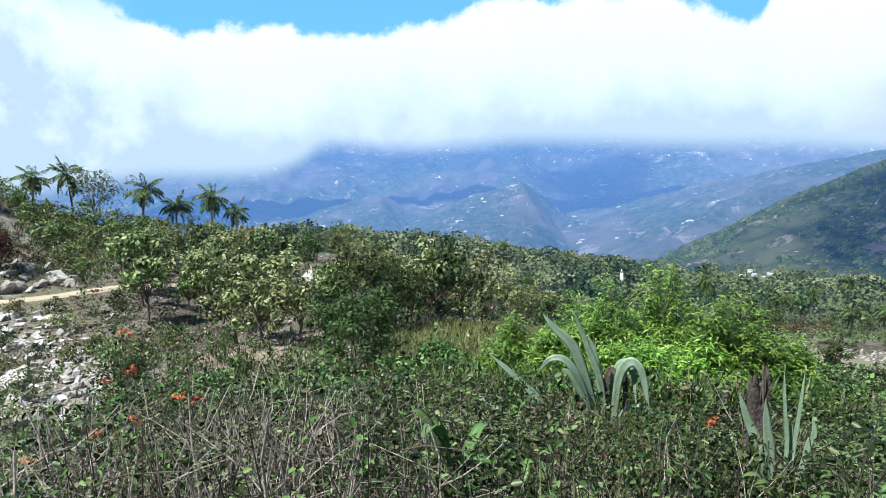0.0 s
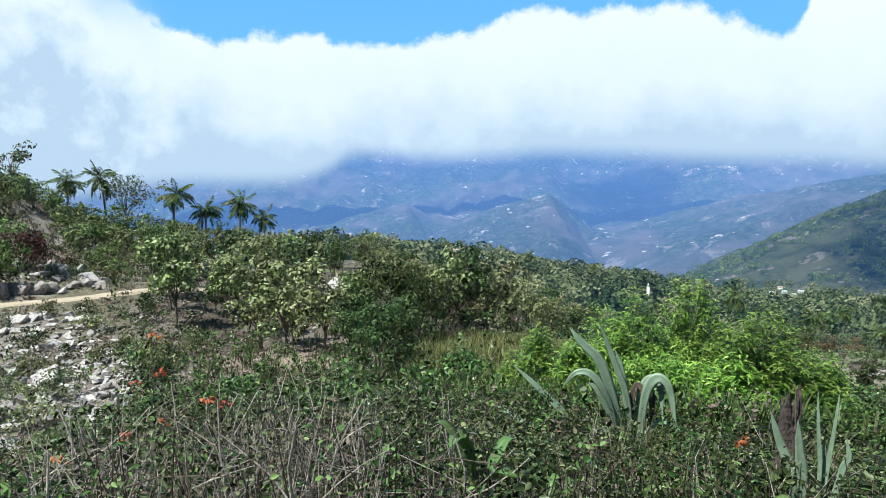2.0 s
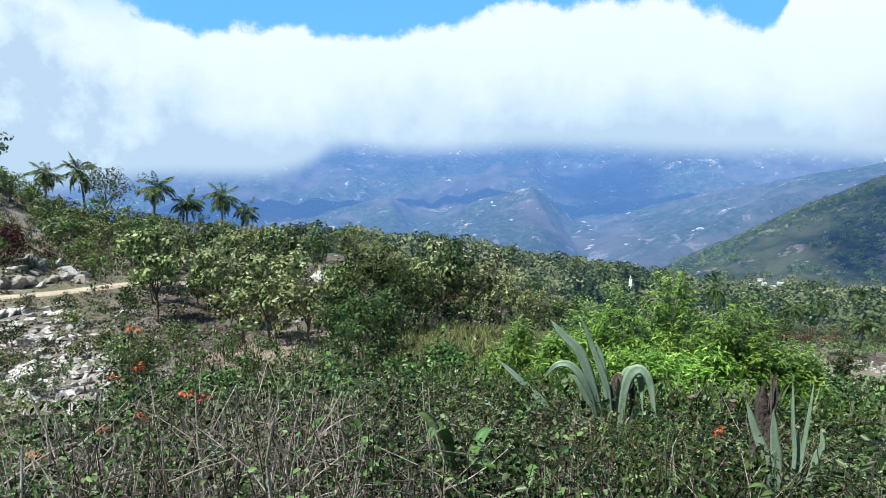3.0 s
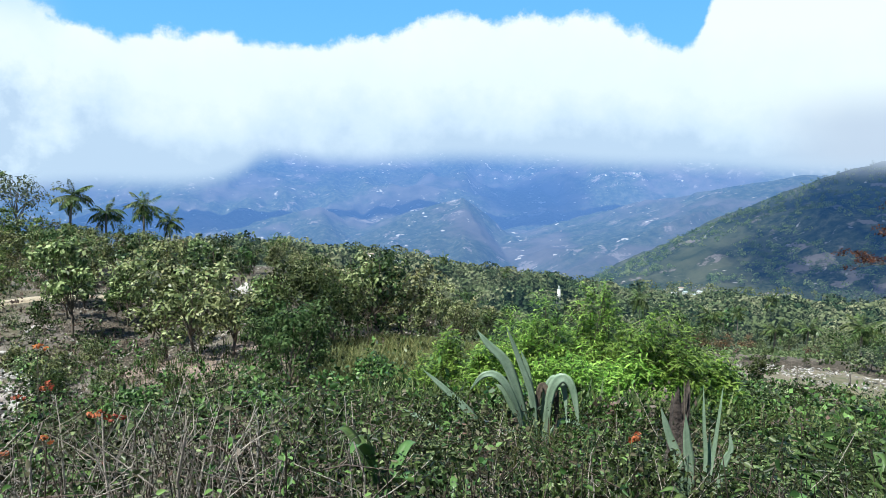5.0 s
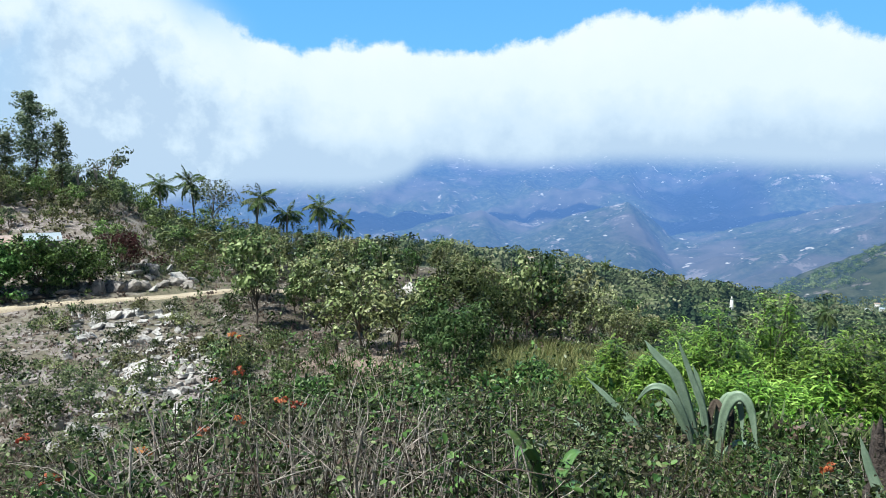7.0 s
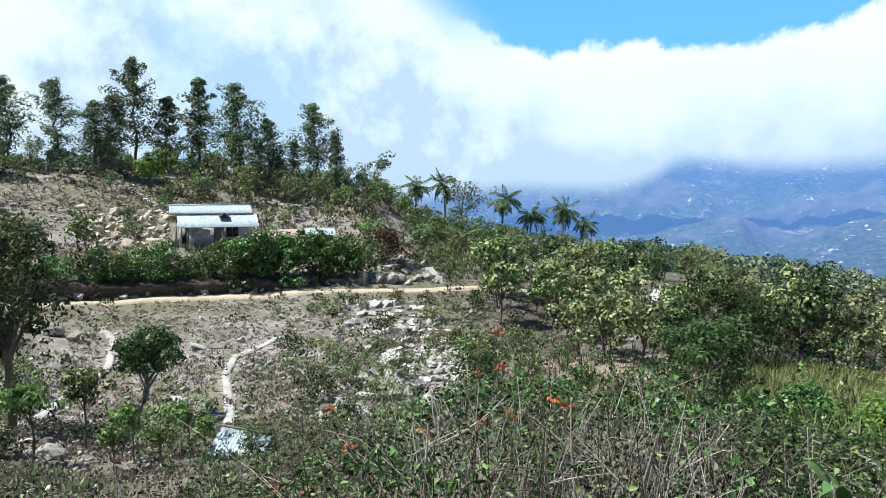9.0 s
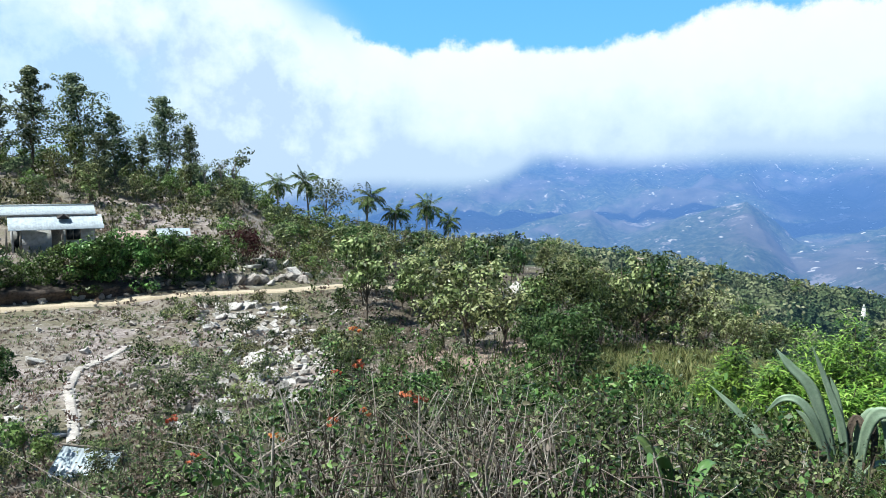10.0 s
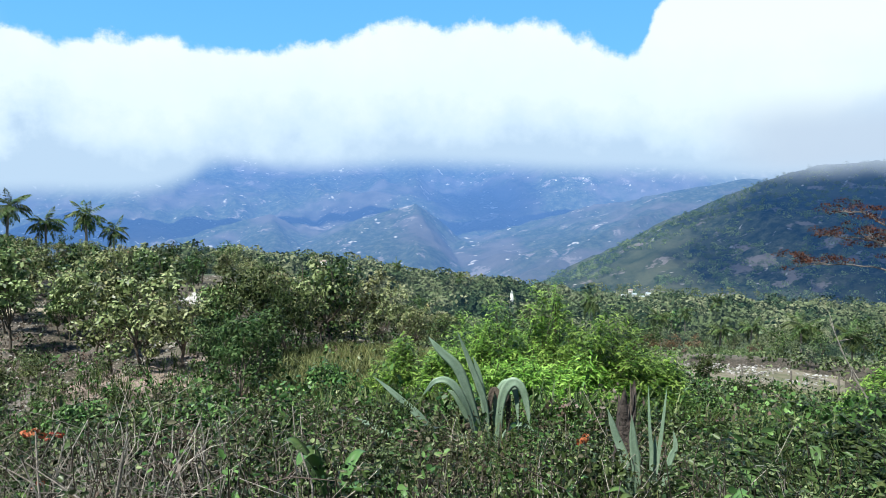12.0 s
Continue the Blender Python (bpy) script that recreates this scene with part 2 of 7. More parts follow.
def ground_material():
    m, n, l, p = material("hillside_soil")
    big, mid, fine = noise_node(n, l, 0.07, 5), noise_node(n, l, 0.6, 6), noise_node(n, l, 7.0, 8)
    soil = ramp(n, l, mid.outputs["Fac"], (0.3, (0.115, 0.085, 0.074)), (0.48, (0.23, 0.188, 0.172)), (0.7, (0.43, 0.385, 0.365)))
    grit = noise_node(n, l, 3.2, 7, None, 0.8)
    gravel = ramp(n, l, grit.outputs["Fac"], (0.36, (0.085, 0.070, 0.066)), (0.50, (0.22, 0.192, 0.188)), (0.64, (0.50, 0.465, 0.455)))
    soil = blend(n, l, 0.6, soil, gravel)
    herb = ramp(n, l, fine.outputs["Fac"], (0.3, (0.070, 0.066, 0.040)), (0.55, (0.150, 0.138, 0.092)), (0.75, (0.27, 0.245, 0.175)))
    cover = n.new("ShaderNodeMapRange")
    cover.inputs[1].default_value, cover.inputs[2].default_value = 0.42, 0.58
    l.new(big.outputs["Fac"], cover.inputs[0])
    near = blend(n, l, cover.outputs[0], soil, herb)
    # low dry herbs in small patches
    mottle = noise_node(n, l, 0.32, 5, None, 0.7)
    dry = ramp(n, l, fine.outputs["Fac"], (0.3, (0.055, 0.050, 0.030)), (0.55, (0.125, 0.112, 0.070)), (0.75, (0.22, 0.20, 0.135)))
    near = blend(n, l, ramp(n, l, mottle.outputs["Fac"], (0.49, (0, 0, 0)), (0.57, (0.85, 0.85, 0.85))), near, dry)
    # dark litter and painted shade under the brush, away from the stony terrace
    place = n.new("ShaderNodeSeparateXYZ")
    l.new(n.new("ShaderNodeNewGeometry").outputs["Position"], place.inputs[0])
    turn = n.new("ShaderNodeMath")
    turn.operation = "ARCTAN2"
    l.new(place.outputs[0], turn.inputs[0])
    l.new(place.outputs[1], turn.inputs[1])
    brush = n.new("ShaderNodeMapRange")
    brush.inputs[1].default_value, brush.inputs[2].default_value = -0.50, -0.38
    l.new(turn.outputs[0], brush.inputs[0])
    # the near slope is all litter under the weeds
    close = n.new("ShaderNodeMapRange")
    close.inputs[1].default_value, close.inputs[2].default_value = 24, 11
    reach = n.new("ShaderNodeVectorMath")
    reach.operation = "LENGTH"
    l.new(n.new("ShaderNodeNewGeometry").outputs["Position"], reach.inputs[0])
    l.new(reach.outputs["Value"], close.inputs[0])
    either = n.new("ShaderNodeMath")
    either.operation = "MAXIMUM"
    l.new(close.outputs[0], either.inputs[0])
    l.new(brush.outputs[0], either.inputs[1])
    # litter colour deepened to stand in for shade between the plants
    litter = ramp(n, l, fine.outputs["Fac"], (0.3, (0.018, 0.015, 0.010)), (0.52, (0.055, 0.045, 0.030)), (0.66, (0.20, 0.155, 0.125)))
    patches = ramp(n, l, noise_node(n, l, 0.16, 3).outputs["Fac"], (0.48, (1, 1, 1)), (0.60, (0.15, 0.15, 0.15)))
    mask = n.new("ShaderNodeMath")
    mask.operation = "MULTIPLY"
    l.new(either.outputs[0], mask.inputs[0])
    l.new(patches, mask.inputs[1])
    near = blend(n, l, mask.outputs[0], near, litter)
    # a trodden clearing of pinkish earth under the wood
    away = n.new("ShaderNodeVectorMath")
    away.operation = "DISTANCE"
    away.inputs[1].default_value = (-6.2, 30.6, -6.2)
    l.new(n.new("ShaderNodeNewGeometry").outputs["Position"], away.inputs[0])
    ragged = n.new("ShaderNodeMath")
    ragged.operation = "MULTIPLY_ADD"
    ragged.inputs[1].default_value = 6.0
    l.new(mid.outputs["Fac"], ragged.inputs[0])
    l.new(away.outputs["Value"], ragged.inputs[2])
    bare = n.new("ShaderNodeMapRange")
    for k, v in ((1, 8.2), (2, 6.6)):
        bare.inputs[k].default_value = v
    l.new(ragged.outputs[0], bare.inputs[0])
    earth = ramp(n, l, fine.outputs["Fac"], (0.3, (0.15, 0.105, 0.085)), (0.55, (0.30, 0.225, 0.19)), (0.7, (0.40, 0.32, 0.28)))
    near = blend(n, l, bare.outputs[0], near, earth)
    # the valley beyond the first slope is all grown over
    far = n.new("ShaderNodeVectorMath")
    far.operation = "LENGTH"
    l.new(n.new("ShaderNodeNewGeometry").outputs["Position"], far.inputs[0])
    grown = n.new("ShaderNodeMapRange")
    grown.inputs[1].default_value, grown.inputs[2].default_value = 95, 150
    l.new(far.outputs["Value"], grown.inputs[0])
    scrub = ramp(n, l, mid.outputs["Fac"], (0.3, (0.035, 0.052, 0.022)), (0.7, (0.085, 0.115, 0.055)))
    l.new(blend(n, l, grown.outputs[0], near, scrub), p.inputs["Base Color"])
    p.inputs["Roughness"].default_value = 0.95
    bump(n, l, p, fine.outputs["Fac"], 0.6, 0.08)
    return m


GROUND = ground_material()


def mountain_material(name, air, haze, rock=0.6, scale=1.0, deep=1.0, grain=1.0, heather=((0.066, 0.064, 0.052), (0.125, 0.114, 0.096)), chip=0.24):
    """Forest, heath and bare rock on far slopes; haze is painted on as blue emission that grows with distance."""
    m, n, l, p = material(name)
    big, mid, fine = noise_node(n, l, 0.0030 * scale, 6), noise_node(n, l, 0.012 * scale, 6), noise_node(n, l, 0.05 * scale, 6, None, 0.75)
    forest = ramp(n, l, fine.outputs["Fac"], (0.5 - 0.12 / grain, (0.020, 0.034, 0.018)), (0.5, (0.050, 0.066, 0.036)), (0.5 + 0.12 / grain, (0.115, 0.125, 0.078)))
    heath = ramp(n, l, mid.outputs["Fac"], (0.35, heather[0]), (0.65, heather[1]))
    base = blend(n, l, ramp(n, l, big.outputs["Fac"], (0.47, (0, 0, 0)), (0.58, (1, 1, 1))), forest, heath)
    # bare rock in broad scars and in small outcrops
    spots, where, chips = noise_node(n, l, 0.016 * scale, 4, None, 0.7), noise_node(n, l, 0.004 * scale, 2), noise_node(n, l, 0.045 * scale, 2, None, 0.5)
    bare = n.new("ShaderNodeMath")
    bare.operation = "MULTIPLY_ADD"
    bare.inputs[1].default_value = 0.35
    l.new(where.outputs["Fac"], bare.inputs[0])
    l.new(spots.outputs["Fac"], bare.inputs[2])
    scar = ramp(n, l, bare.outputs[0], (rock + 0.20, (0, 0, 0)), (rock + 0.25, (1, 1, 1)))
    crop = n.new("ShaderNodeMath")
    crop.operation = "MULTIPLY_ADD"
    crop.inputs[1].default_value = 0.30
    l.new(where.outputs["Fac"], crop.inputs[0])
    l.new(chips.outputs["Fac"], crop.inputs[2])
    outcrop = ramp(n, l, crop.outputs[0], (rock + chip, (0, 0, 0)), (rock + chip + 0.05, (1, 1, 1)))
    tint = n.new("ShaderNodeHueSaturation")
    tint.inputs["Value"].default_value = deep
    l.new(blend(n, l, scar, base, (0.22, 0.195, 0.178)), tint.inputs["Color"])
    l.new(blend(n, l, outcrop, tint.outputs[0], (0.25, 0.238, 0.225)), p.inputs["Base Color"])
    p.inputs["Roughness"].default_value = 1.0
    p.inputs["Specular IOR Level"].default_value = 0.0
    bump(n, l, p, mid.outputs["Fac"], 0.6, 12.0)
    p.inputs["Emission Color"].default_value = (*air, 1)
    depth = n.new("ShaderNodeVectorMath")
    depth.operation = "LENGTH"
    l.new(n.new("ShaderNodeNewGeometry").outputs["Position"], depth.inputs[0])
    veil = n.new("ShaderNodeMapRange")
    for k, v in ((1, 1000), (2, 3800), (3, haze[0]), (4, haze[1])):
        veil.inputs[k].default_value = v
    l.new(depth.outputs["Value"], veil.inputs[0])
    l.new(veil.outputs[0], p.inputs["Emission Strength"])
    return m


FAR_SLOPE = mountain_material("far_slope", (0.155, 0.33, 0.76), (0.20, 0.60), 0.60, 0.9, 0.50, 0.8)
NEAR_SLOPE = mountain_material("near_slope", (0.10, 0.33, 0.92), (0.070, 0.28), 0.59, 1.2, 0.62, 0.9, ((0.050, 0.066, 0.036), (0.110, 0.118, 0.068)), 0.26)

# ================= ground =================
PROFILES = {}
ROAD_AZ = (-75, -66, -62, -58, -55.1, -50.1, -43.8, -36, -28.7, -24, -20)
ROAD_D = (42.5, 45.6, 47.4, 49.4, 50.5, 51.0, 50.8, 51.4, 51.0, 51.6, 53.0)


def profile(az, *pairs):
    PROFILES[az] = np.array(pairs, float)


profile(-180, (0, 0), (10, 1), (40, 4), (100, 10), (400, 20), (5000, 20))
profile(-80, (0, 0), (4, -.4), (10, -2), (25, -5), (50, -4), (90, 4), (130, 7), (300, 0), (1200, -150), (5000, -800))
profile(-50, (0, 0), (4, -.5), (8, -2.0), (15, -5.0), (24, -6.8), (35, -7.0), (46, -6.6), (52.4, -6.4), (58, -4.4), (66, -4.0), (75, -2.0), (92, 2.5), (115, 4.5), (300, -40), (1200, -150), (5000, -800))
profile(-35, (0, 0), (4, -.5), (8, -1.8), (15, -4.8), (24, -6.7), (35, -7.0), (47, -6.4), (52, -6.3), (58, -4.6), (68, -3.8), (90, -0.2), (115, 1.0), (300, -45), (1200, -150), (5000, -800))
profile(-26, (0, 0), (4, -.4), (8, -1.6), (15, -4.2), (25, -6.4), (38, -7.0), (50, -6.3), (66, -6.2), (90, -7.3), (115, -9.0), (300, -48), (1200, -160), (5000, -800))
profile(-10, (0, 0), (4, -.4), (8, -1.5), (15, -3.7), (25, -5.7), (38, -6.9), (60, -7.8), (90, -9.5), (130, -14), (200, -22), (300, -32), (450, -60), (1200, -170), (5000, -800))
profile(0, (0, 0), (4, -.4), (8, -1.4), (15, -3.3), (25, -5.3), (38, -7.4), (60, -11.0), (90, -15.5), (150, -25), (200, -29), (250, -29.5), (330, -40), (600, -85), (1200, -175), (5000, -800))
profile(10, (0, 0), (4, -.4), (8, -1.4), (15, -3.2), (25, -5.3), (38, -7.9), (60, -13.0), (90, -20), (150, -32), (190, -38), (250, -36), (330, -52), (600, -92), (1200, -175), (5000, -800))
profile(20, (0, 0), (4, -.4), (8, -1.4), (15, -3.2), (25, -5.6), (40, -8.8), (60, -13.2), (90, -20), (150, -33), (250, -48), (450, -78), (700, -111), (1200, -178), (5000, -800))
profile(32, (0, 0), (4, -.4), (8, -1.5), (15, -3.4), (25, -6.0), (40, -9.4), (54, -10.6), (65, -13.5), (90, -19), (150, -31.5), (250, -49), (450, -79), (700, -111), (1200, -176), (5000, -800))
profile(60, (0, 0), (4, -.4), (8, -1.6), (15, -3.6), (25, -6.2), (40, -9.4), (54, -10.4), (90, -18), (150, -29), (250, -46), (450, -76), (700, -108), (1200, -172), (5000, -800))
profile(180, (0, 0), (10, 1), (40, 4), (100, 10), (400, 20), (5000, 20))


def ground_z(x, y, rough=True):
    """Height of the hillside at x, y."""
    x, y = np.asarray(x, float), np.asarray(y, float)
    az, d = np.degrees(np.arctan2(x, y)), np.hypot(x, y)
    keys = sorted(PROFILES)
    cols = np.stack([np.interp(d, PROFILES[k][:, 0], PROFILES[k][:, 1]) for k in keys])
    z = np.zeros_like(d)
    for i in range(len(keys) - 1):
        a, b = keys[i], keys[i + 1]
        inside = (az >= a) & (az <= b)
        s = smooth(a, b, az)
        z = np.where(inside, cols[i] * (1 - s) + cols[i + 1] * s, z)
    if rough:
        amp = np.clip(d * 0.02, 0.05, 6) * smooth(0.5, 6, d)
        z = z + fbm(x / 6 + 40, y / 6, 4, 3) * np.clip(amp, 0, 0.35) + fbm(x / 60, y / 60 + 9, 4, 5) * np.clip(d - 90, 0, 300) * 0.012
    return z


def gz(x, y):
    return float(ground_z(np.array([x]), np.array([y]))[0])


def ground_at(az, d, lift=0.0):
    p = at(az, d)
    p.z = gz(p.x, p.y) + lift
    return p


def polar_sheet(name, az, dist, height, mat, closed=False):
    a, d = np.meshgrid(np.radians(az), dist, indexing="ij")
    x, y = np.sin(a) * d, np.cos(a) * d
    v = np.stack([x, y, height(x, y)], -1).reshape(-1, 3)
    n, m = len(az), len(dist)
    i, j = np.meshgrid(np.arange(n if closed else n - 1), np.arange(m - 1), indexing="ij")
    k = (i + 1) % n
    f = np.stack([i * m + j, i * m + j + 1, k * m + j + 1, k * m + j], -1).reshape(-1, 4)
    return new(name, mesh_data(name, v, f, mat, True))


view_az = np.concatenate([np.arange(-180, -70, 4.0), np.arange(-70, 62, 0.5), np.arange(62, 180, 4.0)])
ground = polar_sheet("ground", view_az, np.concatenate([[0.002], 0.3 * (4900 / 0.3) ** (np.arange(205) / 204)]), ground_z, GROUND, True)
tagged(ground, "dry stony hillside soil with patchy low herbs, falling to a valley", "ground", kind="structure")

# ================= mountains =================
def far_height(x, y):
    az, d = np.degrees(np.arctan2(x, y)), np.hypot(x, y)
    # the valley, then one long slope that climbs into the clouds
    lift = np.interp(d, (1500, 2100, 2700, 3200, 3700, 4700), (-8.6, -7.0, -3.8, -0.4, 2.6, 6.0))
    lift = lift - np.interp(az, (6, 10, 14, 18), (0.0, 1.5, 1.2, 0.0)) * smooth(2300, 2800, d) * smooth(3700, 3200, d)
    base = 1.6 + d * np.tan(np.radians(lift))
    warp = fbm(x / 1300, y / 1300, 3, 12) * 260
    ridge = fbm((x + warp) / 620 + 3, (y - warp) / 1300 + 8, 5, 21, True)
    z = base + (ridge - 0.15) * 120 * smooth(1600, 2600, d)
    z = z + (fbm(x / 150 + 2, y / 280, 4, 27, True) - 0.2) * 30 * smooth(1600, 2300, d)

    def spur(paz, pd, pel, left, right, away, toward=0.33, seed=0):
        """The end of a ridge: a peak with gullies running down from it."""
        px, py = math.sin(radians(paz)) * pd, math.cos(radians(paz)) * pd
        c, s = math.cos(radians(paz)), math.sin(radians(paz))
        u, w = (x - px) * c - (y - py) * s, (x - px) * s + (y - py) * c
        run = np.abs(np.where(u < 0, u * left, u * right)) * 0.75 + 0.6 * np.hypot(np.where(u < 0, u * left, u * right) * 0.5, w * np.where(w > 0, away, toward))
        turn = np.arctan2(u, -w)
        gully = fbm(turn * 2.1 + 9 + seed + fbm(x / 260, y / 260, 2, 3) * 0.4, run / 260, 4, 33 + seed, True) - 0.55
        return 1.6 + pd * math.tan(radians(pel)) - run + gully * np.clip(run * 0.55, 0, 46) + fbm(x / 60, y / 60, 3, 37) * np.clip(run * 0.2, 0, 9)

    z = np.maximum(z, spur(6.6, 2350, -1.37, 0.30, 0.80, 0.06))
    z = np.maximum(z, spur(-5.1, 2500, -2.1, 0.25, 0.66, 0.10, 0.33, 5))
    z = np.maximum(z, spur(-16, 2620, -2.9, 0.22, 0.34, 0.15, 0.3, 9))
    z = np.maximum(z, spur(32.5, 2350, 0.55, 0.195, 0.15, 0.2, 0.30, 14))
    return z


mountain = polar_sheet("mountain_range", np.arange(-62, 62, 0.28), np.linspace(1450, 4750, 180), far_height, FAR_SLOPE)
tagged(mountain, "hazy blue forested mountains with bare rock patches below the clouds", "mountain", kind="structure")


def near_hill(x, y):
    az, d = np.degrees(np.arctan2(x, y)), np.hypot(x, y)
    crest = np.interp(az, (14, 19, 22.8, 27.2, 31.6, 33.6, 37.3, 42, 47, 70), (-9.0, -6.7, -4.9, -2.5, -0.6, 0.4, 1.4, 1.7, 2.1, 2.3))
    crest_z = 1.6 + 1650 * np.tan(np.radians(crest))
    foot_z = 1.6 + 1000 * math.tan(radians(-9.5))
    s = np.clip((d - 950) / 700, 0, 1)
    z = foot_z + (crest_z - foot_z) * (0.75 * s + 0.25 * s * s * (3 - 2 * s))
    z = np.where(d > 1650, crest_z - (d - 1650) * 0.5, z)
    z = z + (fbm(x / 300 + 5, y / 420, 6, 41, True) - 0.2) * 42 * np.clip(s * 3, 0, 1) * np.where(d > 1450, np.clip((1650 - d) / 200, 0.2, 1), 1)
    return z + fbm(x / 16, y / 16, 3, 43) * 4.5 * np.clip(s * 6, 0, 1)


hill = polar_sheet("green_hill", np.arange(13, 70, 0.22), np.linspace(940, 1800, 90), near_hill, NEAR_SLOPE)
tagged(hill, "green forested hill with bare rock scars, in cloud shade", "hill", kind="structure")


# ================= clouds =================
def cloud_material():
    """Backdrop cloud bank: crisp billows above, soft ragged base that veils the summits."""
    m, n, l, p = material("cloud_bank")
    n.remove(p)
    geo = n.new("ShaderNodeNewGeometry")
    sep = n.new("ShaderNodeSeparateXYZ")
    l.new(geo.outputs["Position"], sep.inputs[0])

    def calc(op, a, b=None, c=None, clamp=False):
        k = n.new("ShaderNodeMath")
        k.operation, k.use_clamp = op, clamp
        for s, v in zip(k.inputs, (a, b, c)):
            if v is None:
                continue
            if isinstance(v, (int, float)):
                s.default_value = v
            else:
                l.new(v, s)
        return k.outputs[0]

    def span(v, lo, hi, a=0.0, b=1.0):
        k = n.new("ShaderNodeMapRange")
        k.interpolation_type = "SMOOTHSTEP"
        l.new(v, k.inputs[0])
        for s, q in zip(range(1, 5), (lo, hi, a, b)):
            k.inputs[s].default_value = q
        return k.outputs[0]

    def curve(v, *pts):
        k = n.new("ShaderNodeFloatCurve")
        c = k.mapping.curves[0]
        while len(c.points) < len(pts):
            c.points.new(0.5, 0.5)
        for q, (a, b) in zip(c.points, pts):
            q.location = ((a + 70) / 140, (b + 10) / 50)
        k.mapping.update()
        l.new(calc("MULTIPLY_ADD", v, 1 / 140, 0.5), k.inputs["Value"])
        return calc("MULTIPLY_ADD", k.outputs[0], 50, -10)

    deg = 180 / math.pi
    az = calc("MULTIPLY", calc("ARCTAN2", sep.outputs[0], sep.outputs[1]), deg)
    run = calc("SQRT", calc("ADD", calc("MULTIPLY", sep.outputs[0], sep.outputs[0]), calc("MULTIPLY", sep.outputs[1], sep.outputs[1])))
    el = calc("MULTIPLY", calc("ARCTAN2", calc("SUBTRACT", sep.outputs[2], 1.6), run), deg)
    big = noise_node(n, l, 0.000707, 5, geo.outputs["Position"], 0.55)
    puff = noise_node(n, l, 0.00354, 8, geo.outputs["Position"], 0.62)
    soft = noise_node(n, l, 0.000942, 3, geo.outputs["Position"], 0.5)
    wob = calc("MULTIPLY", calc("SUBTRACT", puff.outputs["Fac"], 0.5), 6.0)
    swell = calc("MULTIPLY", calc("SUBTRACT", soft.outputs["Fac"], 0.5), 5.0)
    top = curve(az, (-70, 24), (-52, 26), (-44, 25), (-37, 22), (-31, 17), (-26, 13.0), (-21, 10.9), (-15, 11.4), (-11, 11.2), (-6, 10.4), (-2, 11.0),
                (3, 12.2), (6.5, 13.6), (9, 13.0), (14, 13.0), (19, 12.3), (22, 11.4), (23.6, 10.9), (25.4, 13.2), (28, 15.8), (34, 19), (44, 24), (70, 22))
    base = curve(az, (-70, -3), (-30, -1.2), (-22, -0.4), (-14, -0.2), (-11.5, 0.6), (-9, 1.9), (-4, 1.6), (0, 1.5), (6, 1.9), (12, 1.8), (20, 1.2), (26, 0.9), (33, 0.5), (40, 0.8), (48, 1.6), (70, 1.6))
    upper = span(calc("SUBTRACT", calc("ADD", top, wob), el), -0.15, 0.75)
    feather = span(calc("SUBTRACT", calc("ADD", top, swell), el), -2.0, 4.0)
    crisp = span(az, -29, -22)
    upper = calc("ADD", calc("MULTIPLY", upper, crisp), calc("MULTIPLY", feather, calc("SUBTRACT", 1.0, crisp)))
    lower = span(calc("SUBTRACT", el, calc("ADD", base, calc("MULTIPLY", calc("SUBTRACT", soft.outputs["Fac"], 0.5), 1.2))), -0.9, 1.1)
    alpha = upper
    # thin gaps on the flank of the bank
    hole = span(big.outputs["Fac"], 0.36, 0.52)
    gap = span(az, -42, -27)
    alpha = calc("MULTIPLY", alpha, calc("MAXIMUM", hole, calc("ADD", 0.74, gap), clamp=True))
    shade = calc("ADD", calc("MULTIPLY", calc("MULTIPLY", calc("SUBTRACT", el, base), 0.085), span(az, -36, -14, 0.66, 1.0)), calc("MULTIPLY", calc("SUBTRACT", big.outputs["Fac"], 0.5), 1.3))
    shade = calc("SUBTRACT", shade, calc("MULTIPLY", span(az, -12, -34), calc("MULTIPLY", calc("SUBTRACT", 0.85, soft.outputs["Fac"]), 1.1)))
    shade = calc("ADD", shade, calc("MULTIPLY", span(az, -16, -30), calc("MULTIPLY", calc("SUBTRACT", puff.outputs["Fac"], 0.5), 1.3)))
    shade = calc("ADD", shade, calc("MULTIPLY", calc("SUBTRACT", puff.outputs["Fac"], 0.54), 0.7))
    colour = ramp(n, l, shade, (0.0, (0.56, 0.69, 0.87)), (0.16, (0.70, 0.82, 0.96)), (0.40, (0.865, 0.94, 0.995)), (0.9, (0.955, 0.995, 1.0)))
    # open blue sky of the backdrop above the bank
    blue = ramp(n, l, calc("MULTIPLY", el, 1 / 30), (0.0, (0.42, 0.72, 1.0)), (0.35, (0.20, 0.54, 0.98)), (1.0, (0.10, 0.36, 0.86)))
    colour = blend(n, l, alpha, blue, colour)
    glow = n.new("ShaderNodeEmission")
    l.new(colour, glow.inputs["Color"])
    glow.inputs["Strength"].default_value = 0.665
    clear = n.new("ShaderNodeBsdfTransparent")
    mix = n.new("ShaderNodeMixShader")
    l.new(calc("MULTIPLY", lower, span(el, 33.5, 27.0)), mix.inputs[0])
    l.new(clear.outputs[0], mix.inputs[1])
    l.new(glow.outputs[0], mix.inputs[2])
    l.new(mix.outputs[0], n["Material Output"].inputs["Surface"])
    return m


